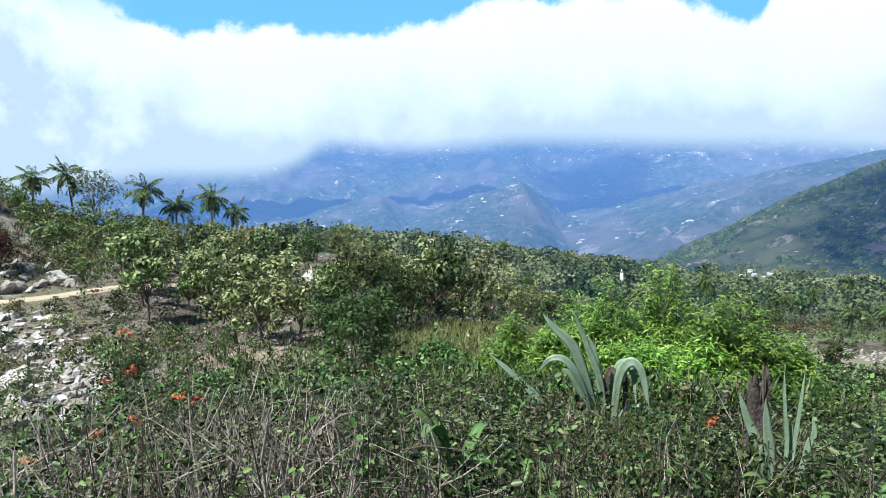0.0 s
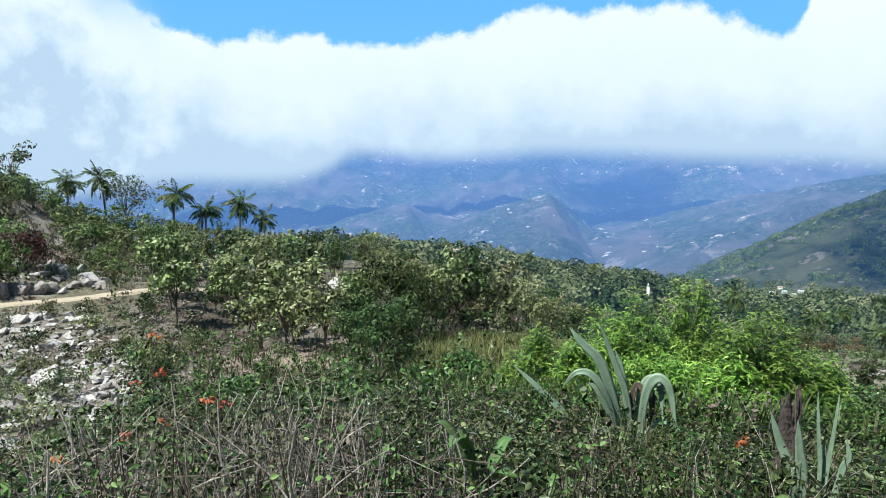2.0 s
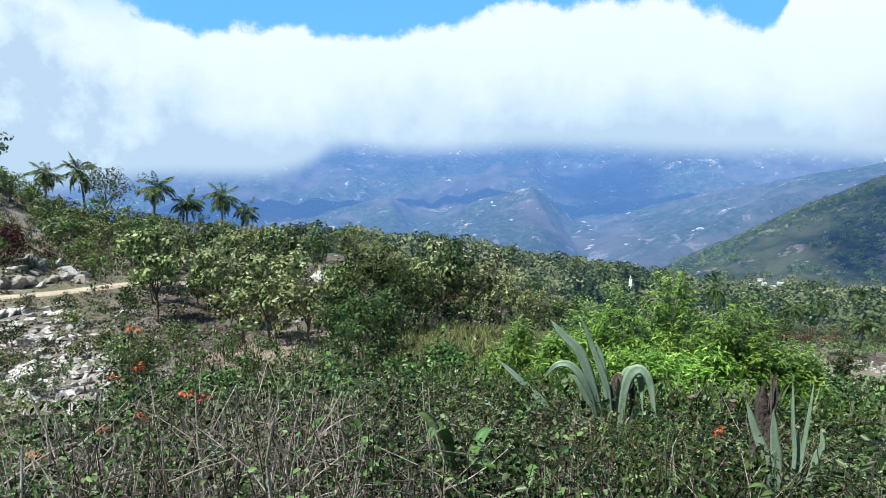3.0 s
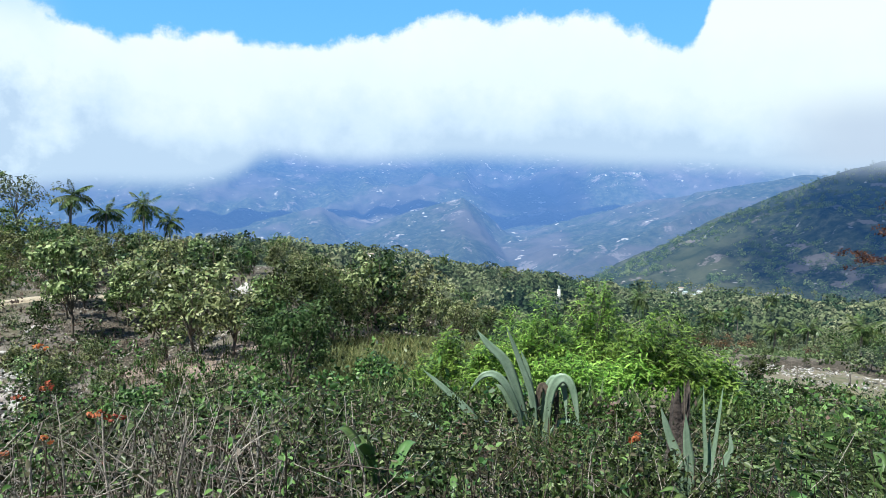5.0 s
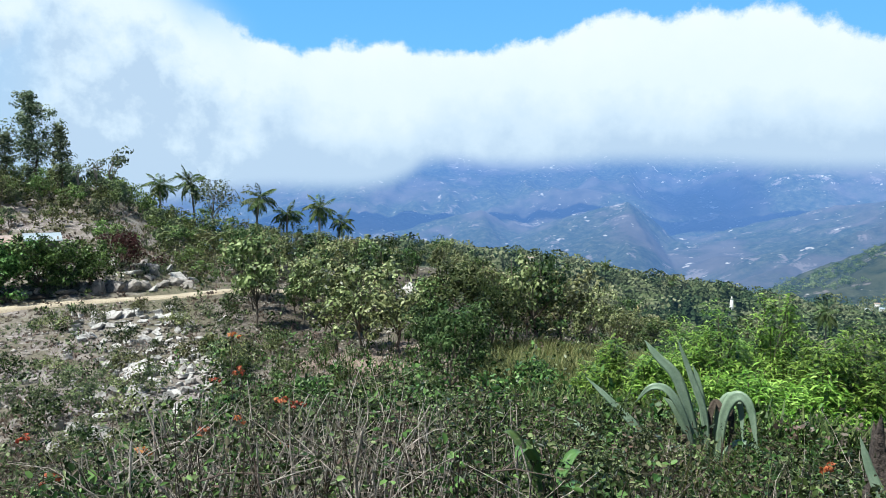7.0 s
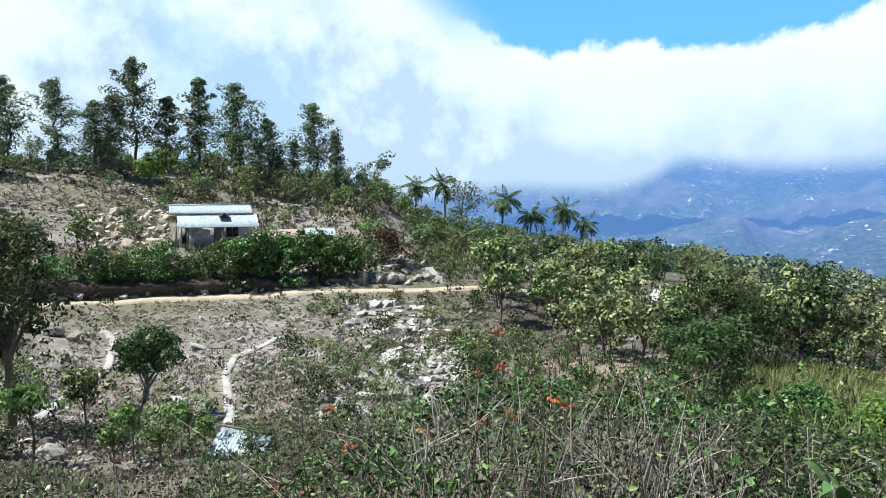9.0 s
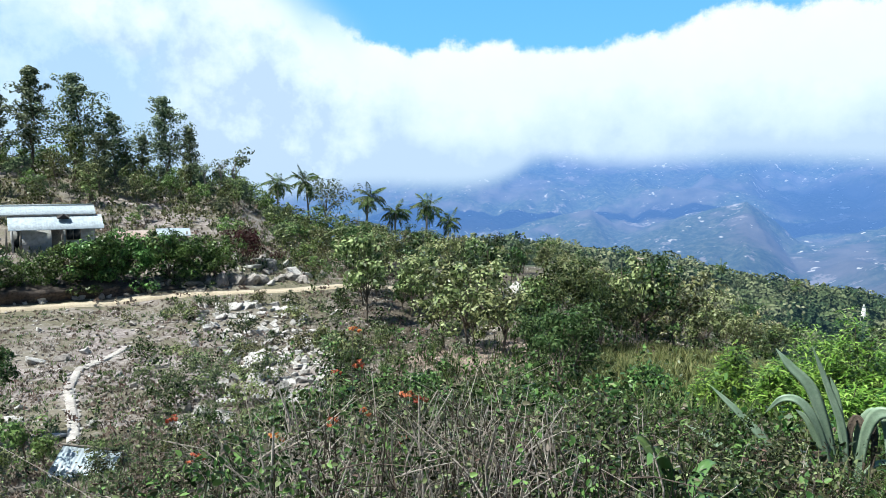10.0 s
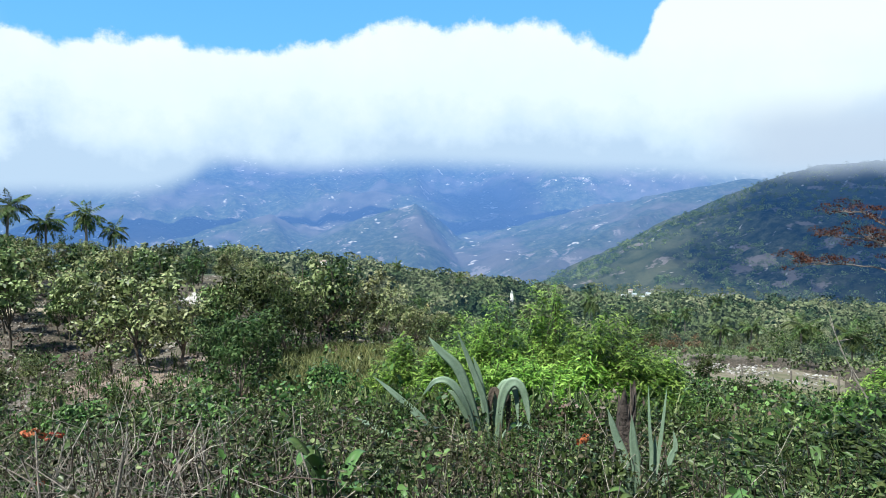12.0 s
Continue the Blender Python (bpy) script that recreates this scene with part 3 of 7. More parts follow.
def cloud_sheet():
    az, el = np.radians(np.arange(-88, 88.1, 2.0)), np.radians(np.arange(-4, 34.1, 2.0))
    a, e = np.meshgrid(az, el, indexing="ij")
    r = 2650.0
    v = np.stack([np.sin(a) * np.cos(e) * r, np.cos(a) * np.cos(e) * r, 1.6 + np.sin(e) * r], -1).reshape(-1, 3)
    n, m = len(az), len(el)
    i, j = np.meshgrid(np.arange(n - 1), np.arange(m - 1), indexing="ij")
    f = np.stack([i * m + j, i * m + j + 1, (i + 1) * m + j + 1, (i + 1) * m + j], -1).reshape(-1, 4)
    ob = new("cloud_bank", mesh_data("cloud_bank", v, f, cloud_material(), True))
    return tagged(ob, "bright white cumulus bank resting on the mountain tops", "cloud", kind="structure")


cloud_sheet()


def cloud_wisp():
    """The ragged foot of the bank where it drifts over the green hill's crest."""
    az, el = np.radians(np.arange(24, 75, 1.5)), np.radians(np.arange(-2, 8.1, 0.5))
    a, e = np.meshgrid(az, el, indexing="ij")
    r = 1380.0
    v = np.stack([np.sin(a) * np.cos(e) * r, np.cos(a) * np.cos(e) * r, 1.6 + np.sin(e) * r], -1).reshape(-1, 3)
    n, m = len(az), len(el)
    i, j = np.meshgrid(np.arange(n - 1), np.arange(m - 1), indexing="ij")
    f = np.stack([i * m + j, i * m + j + 1, (i + 1) * m + j + 1, (i + 1) * m + j], -1).reshape(-1, 4)
    mat, nn, l, p = material("cloud_wisp")
    nn.remove(p)
    sep = nn.new("ShaderNodeSeparateXYZ")
    pos = nn.new("ShaderNodeNewGeometry").outputs["Position"]
    l.new(pos, sep.inputs[0])
    rag = noise_node(nn, l, 0.0042, 4, pos, 0.55)
    lift = nn.new("ShaderNodeMath")
    lift.operation = "MULTIPLY_ADD"
    lift.inputs[1].default_value = 60.0
    l.new(rag.outputs["Fac"], lift.inputs[0])
    l.new(sep.outputs[2], lift.inputs[2])

    def span(v, lo, hi, top=1.0):
        k = nn.new("ShaderNodeMapRange")
        k.interpolation_type = "SMOOTHSTEP"
        l.new(v, k.inputs[0])
        for s, q in zip(range(1, 5), (lo, hi, 0.0, top)):
            k.inputs[s].default_value = q
        return k.outputs[0]

    def times(a, b):
        k = nn.new("ShaderNodeMath")
        k.operation = "MULTIPLY"
        l.new(a, k.inputs[0])
        l.new(b, k.inputs[1])
        return k.outputs[0]

    glow = nn.new("ShaderNodeEmission")
    glow.inputs["Color"].default_value = (0.68, 0.77, 0.93, 1)
    glow.inputs["Strength"].default_value = 0.58
    mix = nn.new("ShaderNodeMixShader")
    l.new(times(times(span(lift.outputs[0], 38, 92, 0.92), span(sep.outputs[2], 180, 90)), span(sep.outputs[0], 640, 800)), mix.inputs[0])
    l.new(nn.new("ShaderNodeBsdfTransparent").outputs[0], mix.inputs[1])
    l.new(glow.outputs[0], mix.inputs[2])
    l.new(mix.outputs[0], nn["Material Output"].inputs["Surface"])
    ob = new("cloud_wisp", mesh_data("cloud_wisp", v, f, mat, True))
    return tagged(ob, "thin grey cloud drifting over the green hill's crest", "cloud", kind="structure")


cloud_wisp()


def shade_cloud(seed, place, size, density):
    """A billowing cloud added above the view, out of sight, so that its shade lies on the slopes."""
    bm = bmesh.new()
    bmesh.ops.create_icosphere(bm, subdivisions=5, radius=1.0)
    for v in bm.verts:
        p = v.co.copy()
        r = 1 + 0.34 * noise.fractal(p * 1.6 + Vector((seed, 0, 0)), 0.8, 2.2, 4) + 0.2 * noise.noise(p * 4)
        v.co = Vector((p.x * r * size[0], p.y * r * size[1], max(p.z, -0.25) * r * size[2]))
    me = bpy.data.meshes.new("cloud")
    bm.to_mesh(me)
    bm.free()
    me.polygons.foreach_set("use_smooth", np.ones(len(me.polygons), bool))
    m, n, l, p = material("cloud_vapour")
    p.inputs["Base Color"].default_value, p.inputs["Roughness"].default_value = (0.9, 0.9, 0.9, 1), 1.0
    # thin vapour at the rim, thick in the middle
    where = n.new("ShaderNodeTexCoord")
    flat = n.new("ShaderNodeVectorMath")
    flat.operation = "MULTIPLY"
    flat.inputs[1].default_value = (1 / size[0], 1 / size[1], 0)
    l.new(where.outputs["Object"], flat.inputs[0])
    far = n.new("ShaderNodeVectorMath")
    far.operation = "LENGTH"
    l.new(flat.outputs[0], far.inputs[0])
    wisps = noise_node(n, l, 3.2, 4, flat.outputs[0])
    add = n.new("ShaderNodeMath")
    add.operation = "MULTIPLY_ADD"
    add.inputs[1].default_value = 0.7
    l.new(wisps.outputs["Fac"], add.inputs[0])
    l.new(far.outputs["Value"], add.inputs[2])
    thick = n.new("ShaderNodeMapRange")
    thick.interpolation_type = "SMOOTHSTEP"
    for k, v in ((1, 1.35), (2, 0.65), (3, 0.0), (4, density)):
        thick.inputs[k].default_value = v
    l.new(add.outputs[0], thick.inputs[0])
    l.new(thick.outputs[0], p.inputs["Alpha"])
    me.materials.append(m)
    ob = new("cloud", me)
    ob.location = place
    return tagged(ob, "unseen white cloud added above the slopes to shade them", "cloud", kind="structure")


def shade_over(az, d, ground, above):
    return at(az, d, ground) + SUN_DIR * (above / SUN_DIR.z)


shade_cloud(3, shade_over(52.8, 1355, -60, 640), (690, 740, 70), 0.93)
shade_cloud(8, shade_over(12.3, 3060, -60, 4000), (320, 340, 60), 0.95)
shade_cloud(12, shade_over(2, 3330, -60, 5200), (2300, 360, 90), 0.2)
shade_cloud(15, shade_over(0.5, 2720, -80, 4200), (260, 150, 60), 0.5)


# ================= plants: makers =================
def thing(name, place, turn=0.0, size=1.0):
    ob = new(name)
    ob.empty_display_size = 0.2
    ob.matrix_basis = Matrix.LocRotScale(place, Euler((0, 0, turn)), (size, size, size))
    return ob


def clump_leaves(rng, centres, radius, count, length, width, up=0.6, squash=0.75, shape=leaf_arrays):
    """Leaves gathered in loose clumps."""
    n = len(centres) * count
    c = np.repeat(np.asarray(centres, float), count, axis=0)
    r = np.repeat(np.broadcast_to(radius, len(centres)), count)
    away = unit(rng.normal(size=(n, 3)) + np.array([0, 0, 0.25]))
    off = away * rng.uniform(0.15, 1.0, (n, 1)) ** 0.3
    off[:, 2] *= squash
    # leaves lie like scales over the clump, tips hanging outwards
    flat = unit(away + np.array([0, 0, up * 0.6]) + rng.normal(size=(n, 3)) * 0.25)
    axis = unit(rng.normal(size=(n, 3)) * 0.8 + away * 0.4 - np.array([0, 0, 0.45]))
    axis = unit(axis - flat * np.sum(axis * flat, axis=1, keepdims=True) * 0.85)
    s = rng.uniform(0.65, 1.35, n)
    return shape(c + off * r[:, None], axis, flat, length * s, width * s)


def limb(rng, a, b, r0, r1, bend=0.12, steps=5, sides=5):
    a, b = np.asarray(a, float), np.asarray(b, float)
    t = np.linspace(0, 1, steps)[:, None]
    span = np.linalg.norm(b - a)
    off = rng.normal(size=3) * bend * span
    p = a + (b - a) * t + off * (t * (1 - t) * 2.2) + rng.normal(size=(steps, 3)) * 0.012 * span * (t * (1 - t) * 4)
    return tube(p, np.linspace(r0, r1, steps), sides)


def broad_tree(name, seed, height, spread, bark, foliage, clumps=46, per=30, leaf=(0.24, 0.11), bare=0.3, blossom=None, limbs=7, lean=0.0, trunk_r=None, ball=0.0, plain=False, shape=leaf_arrays, tight=1.0):
    """A tree with a forked trunk and an uneven crown of leaf clumps with gaps."""
    rng = np.random.default_rng(seed)
    tree = thing(name, (0, 0, 0))
    r = trunk_r or height * 0.016
    steps, sides = (3, 3) if plain else (5, 5)
    limbs = min(limbs, 4) if plain else limbs
    fork = np.array([lean * height * 0.3 + rng.normal() * 0.05 * height, rng.normal() * 0.05 * height, height * (bare + 0.1)])
    wood = [limb(rng, (0, 0, -0.4), fork, r * 1.25, r * 0.8, 0.06, 6, 7)]
    tips = []
    for k in range(limbs):
        a = k / limbs * 2 * np.pi + rng.uniform(-0.5, 0.5)
        h = height * rng.uniform(bare + 0.25, 0.95)
        s = spread * 0.5 * rng.uniform(0.35, 0.95) * (1.1 - 0.55 * h / height)
        tip = np.array([lean * height * 0.4 + math.cos(a) * s, math.sin(a) * s, h])
        wood.append(limb(rng, fork * rng.uniform(0.75, 1.0), tip, r * 0.6, r * 0.15, 0.14, steps, sides))
        tips.append(tip)
        for _ in range(1 if plain else 2):
            twig = tip + rng.normal(size=3) * spread * 0.16
            wood.append(limb(rng, tip * 0.6 + fork * 0.4, twig, r * 0.25, r * 0.08, 0.15, 3, 3))
            tips.append(twig)
    top = np.array([lean * height * 0.5, 0, height * 0.9])
    wood.append(limb(rng, fork, top, r * 0.75, r * 0.15, 0.08, steps, sides))
    tips.append(top)
    part("trunk", (*join_arrays(wood), 1), bark, tree)
    tips = np.array(tips)
    c = tips[rng.integers(0, len(tips), clumps)] + rng.normal(size=(clumps, 3)) * np.array([spread, spread, height * 0.55]) * 0.13
    c[:, 2] = np.clip(c[:, 2], height * bare * 0.9, height)
    if ball:
        n = int(clumps * ball)
        q = unit(rng.normal(size=(n, 3))) * rng.uniform(0.3, 1.0, (n, 1)) ** 0.5
        c[:n] = np.array([lean * height * 0.4, 0, height * (0.5 + bare * 0.5)]) + q * np.array([spread * 0.42, spread * 0.42, height * (0.46 - bare * 0.42)])
    rad = rng.uniform(0.12, 0.24, clumps) * spread * tight
    part("crown", clump_leaves(rng, c, rad, per, leaf[0], leaf[1], 0.6, 0.75, shape), foliage, tree)
    if blossom:
        keep = c[c[:, 2] > np.quantile(c[:, 2], 0.5)]
        f = keep + np.array([0, 0, 0.10 * spread])
        part("blossom", clump_leaves(rng, f, 0.09 * spread, 6, leaf[0] * 0.6, leaf[1], 1.5), blossom, tree, "pale cream blossom sprays")
    return tree


def conifer_like(name, seed, height, spread, foliage, gaps=0.3):
    """A tall, feathery tree with drooping needle sprays in ragged tiers."""
    rng = np.random.default_rng(seed)
    tree = thing(name, (0, 0, 0))
    r = height * 0.012
    sway = rng.normal(size=2) * 0.03 * height
    wood = [limb(rng, (0, 0, -0.5), (sway[0], sway[1], height * 0.97), r * 1.3, r * 0.15, 0.03, 9, 6)]
    cs, rs = [], []
    foot = rng.uniform(0.16, 0.3)
    tiers = int(height * 3.6)
    for k in range(tiers):
        f = foot + (1 - foot) * k / tiers
        if rng.random() < gaps:
            continue
        a = k * 2.4 + rng.uniform(-0.5, 0.5)
        q = (f - foot) / (1 - foot)
        s = spread * 0.5 * math.sin(math.pi * min(1.0, 0.36 + 0.62 * q)) ** 0.9 * rng.uniform(0.25, 1.1)
        root = np.array([sway[0] * f, sway[1] * f, height * f])
        tip = root + np.array([math.cos(a) * s, math.sin(a) * s, s * rng.uniform(0.3, 1.1)])
        wood.append(limb(rng, root, tip, r * 0.35 * (1.2 - f), r * 0.05, 0.1, 4, 4))
        for w in (0.35, 0.7, 1.0):
            cs.append(root + (tip - root) * w + rng.normal(size=3) * 0.12)
            rs.append(spread * rng.uniform(0.10, 0.19) * (1.15 - 0.55 * q))
    cs.append(np.array([sway[0], sway[1], height * 0.97]))
    rs.append(spread * 0.1)
    part("trunk", (*join_arrays(wood), 1), BARK, tree)
    cs, rs = np.array(cs), np.array(rs)
    part("crown", clump_leaves(rng, cs, rs, 40, 0.34, 0.17, 0.35, 0.95, leaf_quads), foliage, tree)
    return tree


def frond_mesh(seed, length, droop, mat):
    """One feather-shaped palm leaf, growing along x."""
    rng = np.random.default_rng(seed)
    t = np.linspace(0, 1, 26)
    x = length * t * (1 - 0.25 * droop * t)
    z = length * (0.35 * t - droop * 0.75 * t ** 2)
    rib = np.stack([x, 0.03 * length * np.sin(t * 3), z], 1)
    pieces = [tube(rib[::3], np.linspace(0.03, 0.006, len(rib[::3])), 4)]
    tang = unit(np.gradient(rib, axis=0))
    for side in (-1, 1):
        k = np.arange(3, 26)
        ln = length * 0.26 * np.sin(np.clip(t[k] * 1.05, 0, 1) * np.pi * 0.86 + 0.3)
        out = unit(tang[k] * 0.75 + np.array([0, side, 0]) + np.array([0, 0, -0.45]) + rng.normal(size=(len(k), 3)) * 0.12)
        pieces.append(leaf_arrays(rib[k] + out * ln[:, None] * 0.5, out, np.array([[0, 0, 1.0]]) + rng.normal(size=(len(k), 3)) * 0.2, ln, np.full(len(k), 0.10 * length / 2.6), 0.25))
    v, f = join_arrays(pieces)
    return mesh_data("frond", v, f, mat)


def palm(seed, height, fronds, mat=None, size=2.9):
    rng = np.random.default_rng(seed)
    tree = thing("coconut_palm", (0, 0, 0))
    z = np.linspace(-0.5, height, 10)
    lean = rng.normal(size=2) * 0.05
    p = np.stack([lean[0] * z * z / height, lean[1] * z * z / height, z], 1)
    part("trunk", (*tube(p, np.linspace(0.19, 0.12, 10), 8), 1), BARK_PALE, tree)
    top = Vector(p[-1])
    for k in range(fronds):
        ob = new("frond", FRONDS[k % len(FRONDS)])
        ob.parent = tree
        lift = rng.uniform(-0.95, 0.5) if k > 5 else rng.uniform(0.2, 0.9)
        ob.matrix_basis = Matrix.LocRotScale(top, Euler((rng.uniform(-0.3, 0.3), -lift, k * 2.4 + rng.uniform(-0.3, 0.3))), (size / 2.9,) * 3)
    return tree


FRONDS = [frond_mesh(5, 2.9, 0.55, LEAF_PALM), frond_mesh(6, 3.1, 0.95, LEAF_PALM), frond_mesh(7, 2.7, 0.3, LEAF_PALM)]


class Stand:
    """A few model plants, set out again and again."""

    def __init__(self, models, label, category, group):
        self.models, self.used = models, [False] * len(models)
        for m in models:
            tagged(m, label, category, group)

    def plant(self, rng, place, size=1.0, which=None):
        k = int(rng.integers(0, len(self.models))) if which is None else which
        m = Matrix.LocRotScale(place, Euler((0, 0, rng.uniform(0, 6.28))), (size, size, size * rng.uniform(0.92, 1.1)))
        if not self.used[k]:
            self.used[k] = True
            self.models[k].matrix_basis = m
            return self.models[k]
        made = self.models[k].copy()
        scene.collection.objects.link(made)
        made.matrix_basis = m
        for o in self.models[k].children:
            c = o.copy()
            scene.collection.objects.link(c)
            c.parent = made
        return made


def spread_points(rng, count, az_lo, az_hi, d_lo, d_hi, gap, accept=None):
    """Random places in a sector, no two nearer than gap (growing with distance)."""
    out, tries = [], 0
    while len(out) < count and tries < count * 60:
        tries += 1
        az, d = rng.uniform(az_lo, az_hi), math.exp(rng.uniform(math.log(d_lo), math.log(d_hi)))
        if accept and not accept(az, d):
            continue
        x, y = math.sin(radians(az)) * d, math.cos(radians(az)) * d
        if all((x - a) ** 2 + (y - b) ** 2 > gap * gap for a, b, _, _ in out):
            out.append((x, y, az, d))
    return out


def clear_of_trees(az, d):
    """Where the wood stands: not on the terrace, the clearing, the field or the road."""
    near = np.interp(az, (-28, -24.6, -23.6, -15, -13, -4, -2, 8, 10, 20, 22, 60), (90, 80, 40, 36, 28, 27, 42, 46, 54, 54, 50, 50))
    return d > near and not (-12.8 < az < -9.4 and d < 62)


SKYLINE = ((-28, -24, -18, -14, -9, 0, 6.4, 11, 15, 18, 25, 42, 60), (-2.6, -3.2, -3.5, -4.0, -4.6, -5.2, -6.4, -6.5, -7.0, -8.0, -7.9, -8.1, -8.6))
NEAR_LINE = ((-28, -24, -18, -14, -9, -5.4, -0.8, 2.8, 4.8, 9, 18, 30, 60), (-2.8, -3.5, -4.2, -4.6, -5.3, -5.8, -7.0, -8.0, -9.4, -10.2, -11.3, -11.2, -10.8))


def under_skyline(rng, x, y, az, d, size, model_h):
    """The size at which a tree's top stays below the wood's skyline."""
    line = float(np.interp(d, (105, 170), (float(np.interp(az, *NEAR_LINE)), float(np.interp(az, *SKYLINE)))))
    roof = EYE_Z + d * math.tan(radians(line + rng.uniform(-2.0, 0.75)))
    return min(size, (roof - gz(x, y)) / model_h)


# ================= the wood on the slope =================
rng = np.random.default_rng(11)
wood = Stand([broad_tree("slope_tree", 100 + k, h, s, BARK, (LEAF_WOOD, LEAF_OLIVE, LEAF_BUSH, LEAF_OLIVE, LEAF_WOOD, LEAF_SHADY)[k], 24, 58, (0.26, 0.15), 0.20, PETAL_PALE if k in (0, 1, 3, 4) else None, 7, 0.0, None, 0.35, False, leaf_quads, 1.05)
              for k, (h, s) in enumerate(((4.6, 3.3), (5.2, 3.6), (4.0, 3.0), (5.6, 3.8), (4.8, 3.8), (6.0, 3.6)))],
             "leafy olive-green hillside tree with a slender brown trunk", "tree", "trees of the hillside wood")
for x, y, az, d in spread_points(rng, 145, -27.5, 9, 27, 125, 2.5, clear_of_trees) + spread_points(rng, 50, -28, 9, 62, 122, 3.4, lambda a, d: a > -25 and not -12.6 < a < -9.6):
    s = under_skyline(rng, x, y, az, d, rng.uniform(0.6, 1.2) * (1.0 if d > 36 else 0.8), 5.4)
    if s > 0.3:
        wood.plant(rng, (x, y, gz(x, y)), s)
for az, d, s, k in ((-12.3, 30.3, 0.74, 3), (-14.6, 31.5, 0.8, 1), (-16.9, 34, 0.85, 4), (-2.6, 37.5, 0.9, 3), (-0.4, 39.5, 0.95, 5), (1.9, 41.5, 0.9, 1), (-4.6, 35.5, 0.85, 0)):
    wood.plant(rng, ground_at(az, d), s, k)

dark_bushes = Stand([broad_tree("dark_shrub_tree", 140 + k, h, s, BARK, LEAF_DARK, 52, 48, (0.15, 0.08), 0.12, None, 7, 0.0, None, 0.4, False, leaf_quads, 0.75) for k, (h, s) in enumerate(((3.0, 2.4), (3.6, 2.8)))],
                    "dense dark-green small tree beside the hillside wood", "tree", "dark trees at the edge of the wood")
for az, d, s in ((-7.0, 19.8, 0.78), (-8.7, 24.5, 0.75), (-6.3, 23.6, 0.8), (-6.6, 31, 1.1), (-4.6, 33, 0.9), (-16.5, 38, 1.0), (-9.8, 36, 1.1), (1.5, 60, 1.2), (-1.0, 52, 1.2), (-20, 45, 1.0), (-24, 50, 1.2), (29.7, 36.6, 0.55), (45.4, 24, 0.95), (47.8, 23.5, 1.0), (43.2, 25, 0.8), (46.6, 26.5, 1.0), (49.8, 24, 1.0)):
    dark_bushes.plant(rng, ground_at(az, d), s)

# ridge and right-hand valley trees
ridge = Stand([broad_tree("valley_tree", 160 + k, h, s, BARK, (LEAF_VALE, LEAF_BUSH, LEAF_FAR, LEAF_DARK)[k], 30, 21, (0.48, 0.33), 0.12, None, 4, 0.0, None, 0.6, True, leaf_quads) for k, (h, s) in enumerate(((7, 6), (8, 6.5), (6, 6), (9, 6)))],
              "rounded green tree in the wooded valley", "tree", "trees of the wooded valley")
for x, y, az, d in spread_points(rng, 70, -14, 58, 108, 230, 5.0, lambda a, d: (a > 8 or d > 125) and not (13.6 < a < 15.5 and d < 205)):
    s = under_skyline(rng, x, y, az, d, rng.uniform(0.6, 1.0), 8.0)
    if s > 0.3:
        ridge.plant(rng, (x, y, gz(x, y)), s)
for x, y, az, d in spread_points(rng, 95, 9, 58, 48, 105, 3.0, lambda a, d: not (13.4 < a < 15.7)):
    (wood if rng.random() < 0.12 else ridge if rng.random() < 0.65 else dark_bushes).plant(rng, (x, y, gz(x, y)), min(rng.uniform(0.35, 0.7), max(0.18, under_skyline(rng, x, y, az, d, 1.0, 7.0))))

# ================= palms =================
palms = Stand([palm(201, 7.0, 26), palm(202, 6.0, 24), palm(203, 5.0, 24)], "coconut palm with a feathery crown and pale trunk", "palm", "coconut palms")


def palm_at(az, el, d, size, which):
    p = ground_at(az, d)
    crown = EYE_Z + d * math.tan(radians(el))
    h = (7.0, 6.0, 5.0)[which]
    ob = palms.plant(rng, (p.x, p.y, crown - h * size), size, which)
    ob.scale = (size,) * 3
    if crown - h * size > p.z + 0.3:
        ob.scale.z = (crown - p.z + 0.2) / h
        ob.location.z = p.z - 0.2
    return ob


for az, el, d, size, which in ((-30.4, -0.15, 115, 1.12, 1), (-27.9, 0.0, 115, 1.0, 0), (-23.4, -1.2, 112, 1.2, 0), (-21.0, -2.5, 112, 1.1, 2), (-18.4, -2.0, 112, 1.15, 1),
                               (-16.6, -3.2, 112, 0.85, 2), (33.0, -10.7, 95, 0.8, 2), (36.4, -10.4, 76, 0.8, 1), (39.8, -10.7, 80, 0.75, 0), (42.5, -10.8, 90, 0.75, 2), (26.5, -10.3, 110, 0.9, 1), (30.8, -11.0, 84, 0.7, 2), (46.0, -10.6, 90, 0.8, 1), (28.3, -9.8, 170, 0.9, 0),
                               (21.0, -9.4, 160, 1.0, 2), (10.0, -7.5, 235, 0.8, 0), (5.0, -6.5, 235, 0.8, 2), (-2.0, -5.7, 225, 0.8, 1), (-8.0, -5.0, 150, 0.7, 2), (30.5, -8.9, 230, 1.0, 1)):
    palm_at(az, el, d, size, which)

# ================= skyline trees on the upper slope =================
skyline = Stand([conifer_like("skyline_tree", 220 + k, h, s, LEAF_PINE, g) for k, (h, s, g) in enumerate(((14, 5.6, 0.24), (12, 5.0, 0.3), (13, 6.6, 0.28)))],
                "tall feathery dark-green tree on the upper slope", "tree", "tall trees on the skyline")


def px_tree(stand, az, top_el, d, model_h, which, squeeze=1.0):
    p = ground_at(az, d, -0.2)
    h = EYE_Z + d * math.tan(radians(top_el)) - p.z
    ob = stand.plant(rng, p, 1.0, which)
    ob.scale = (h / model_h * squeeze,) * 2 + (h / model_h,)
    return ob


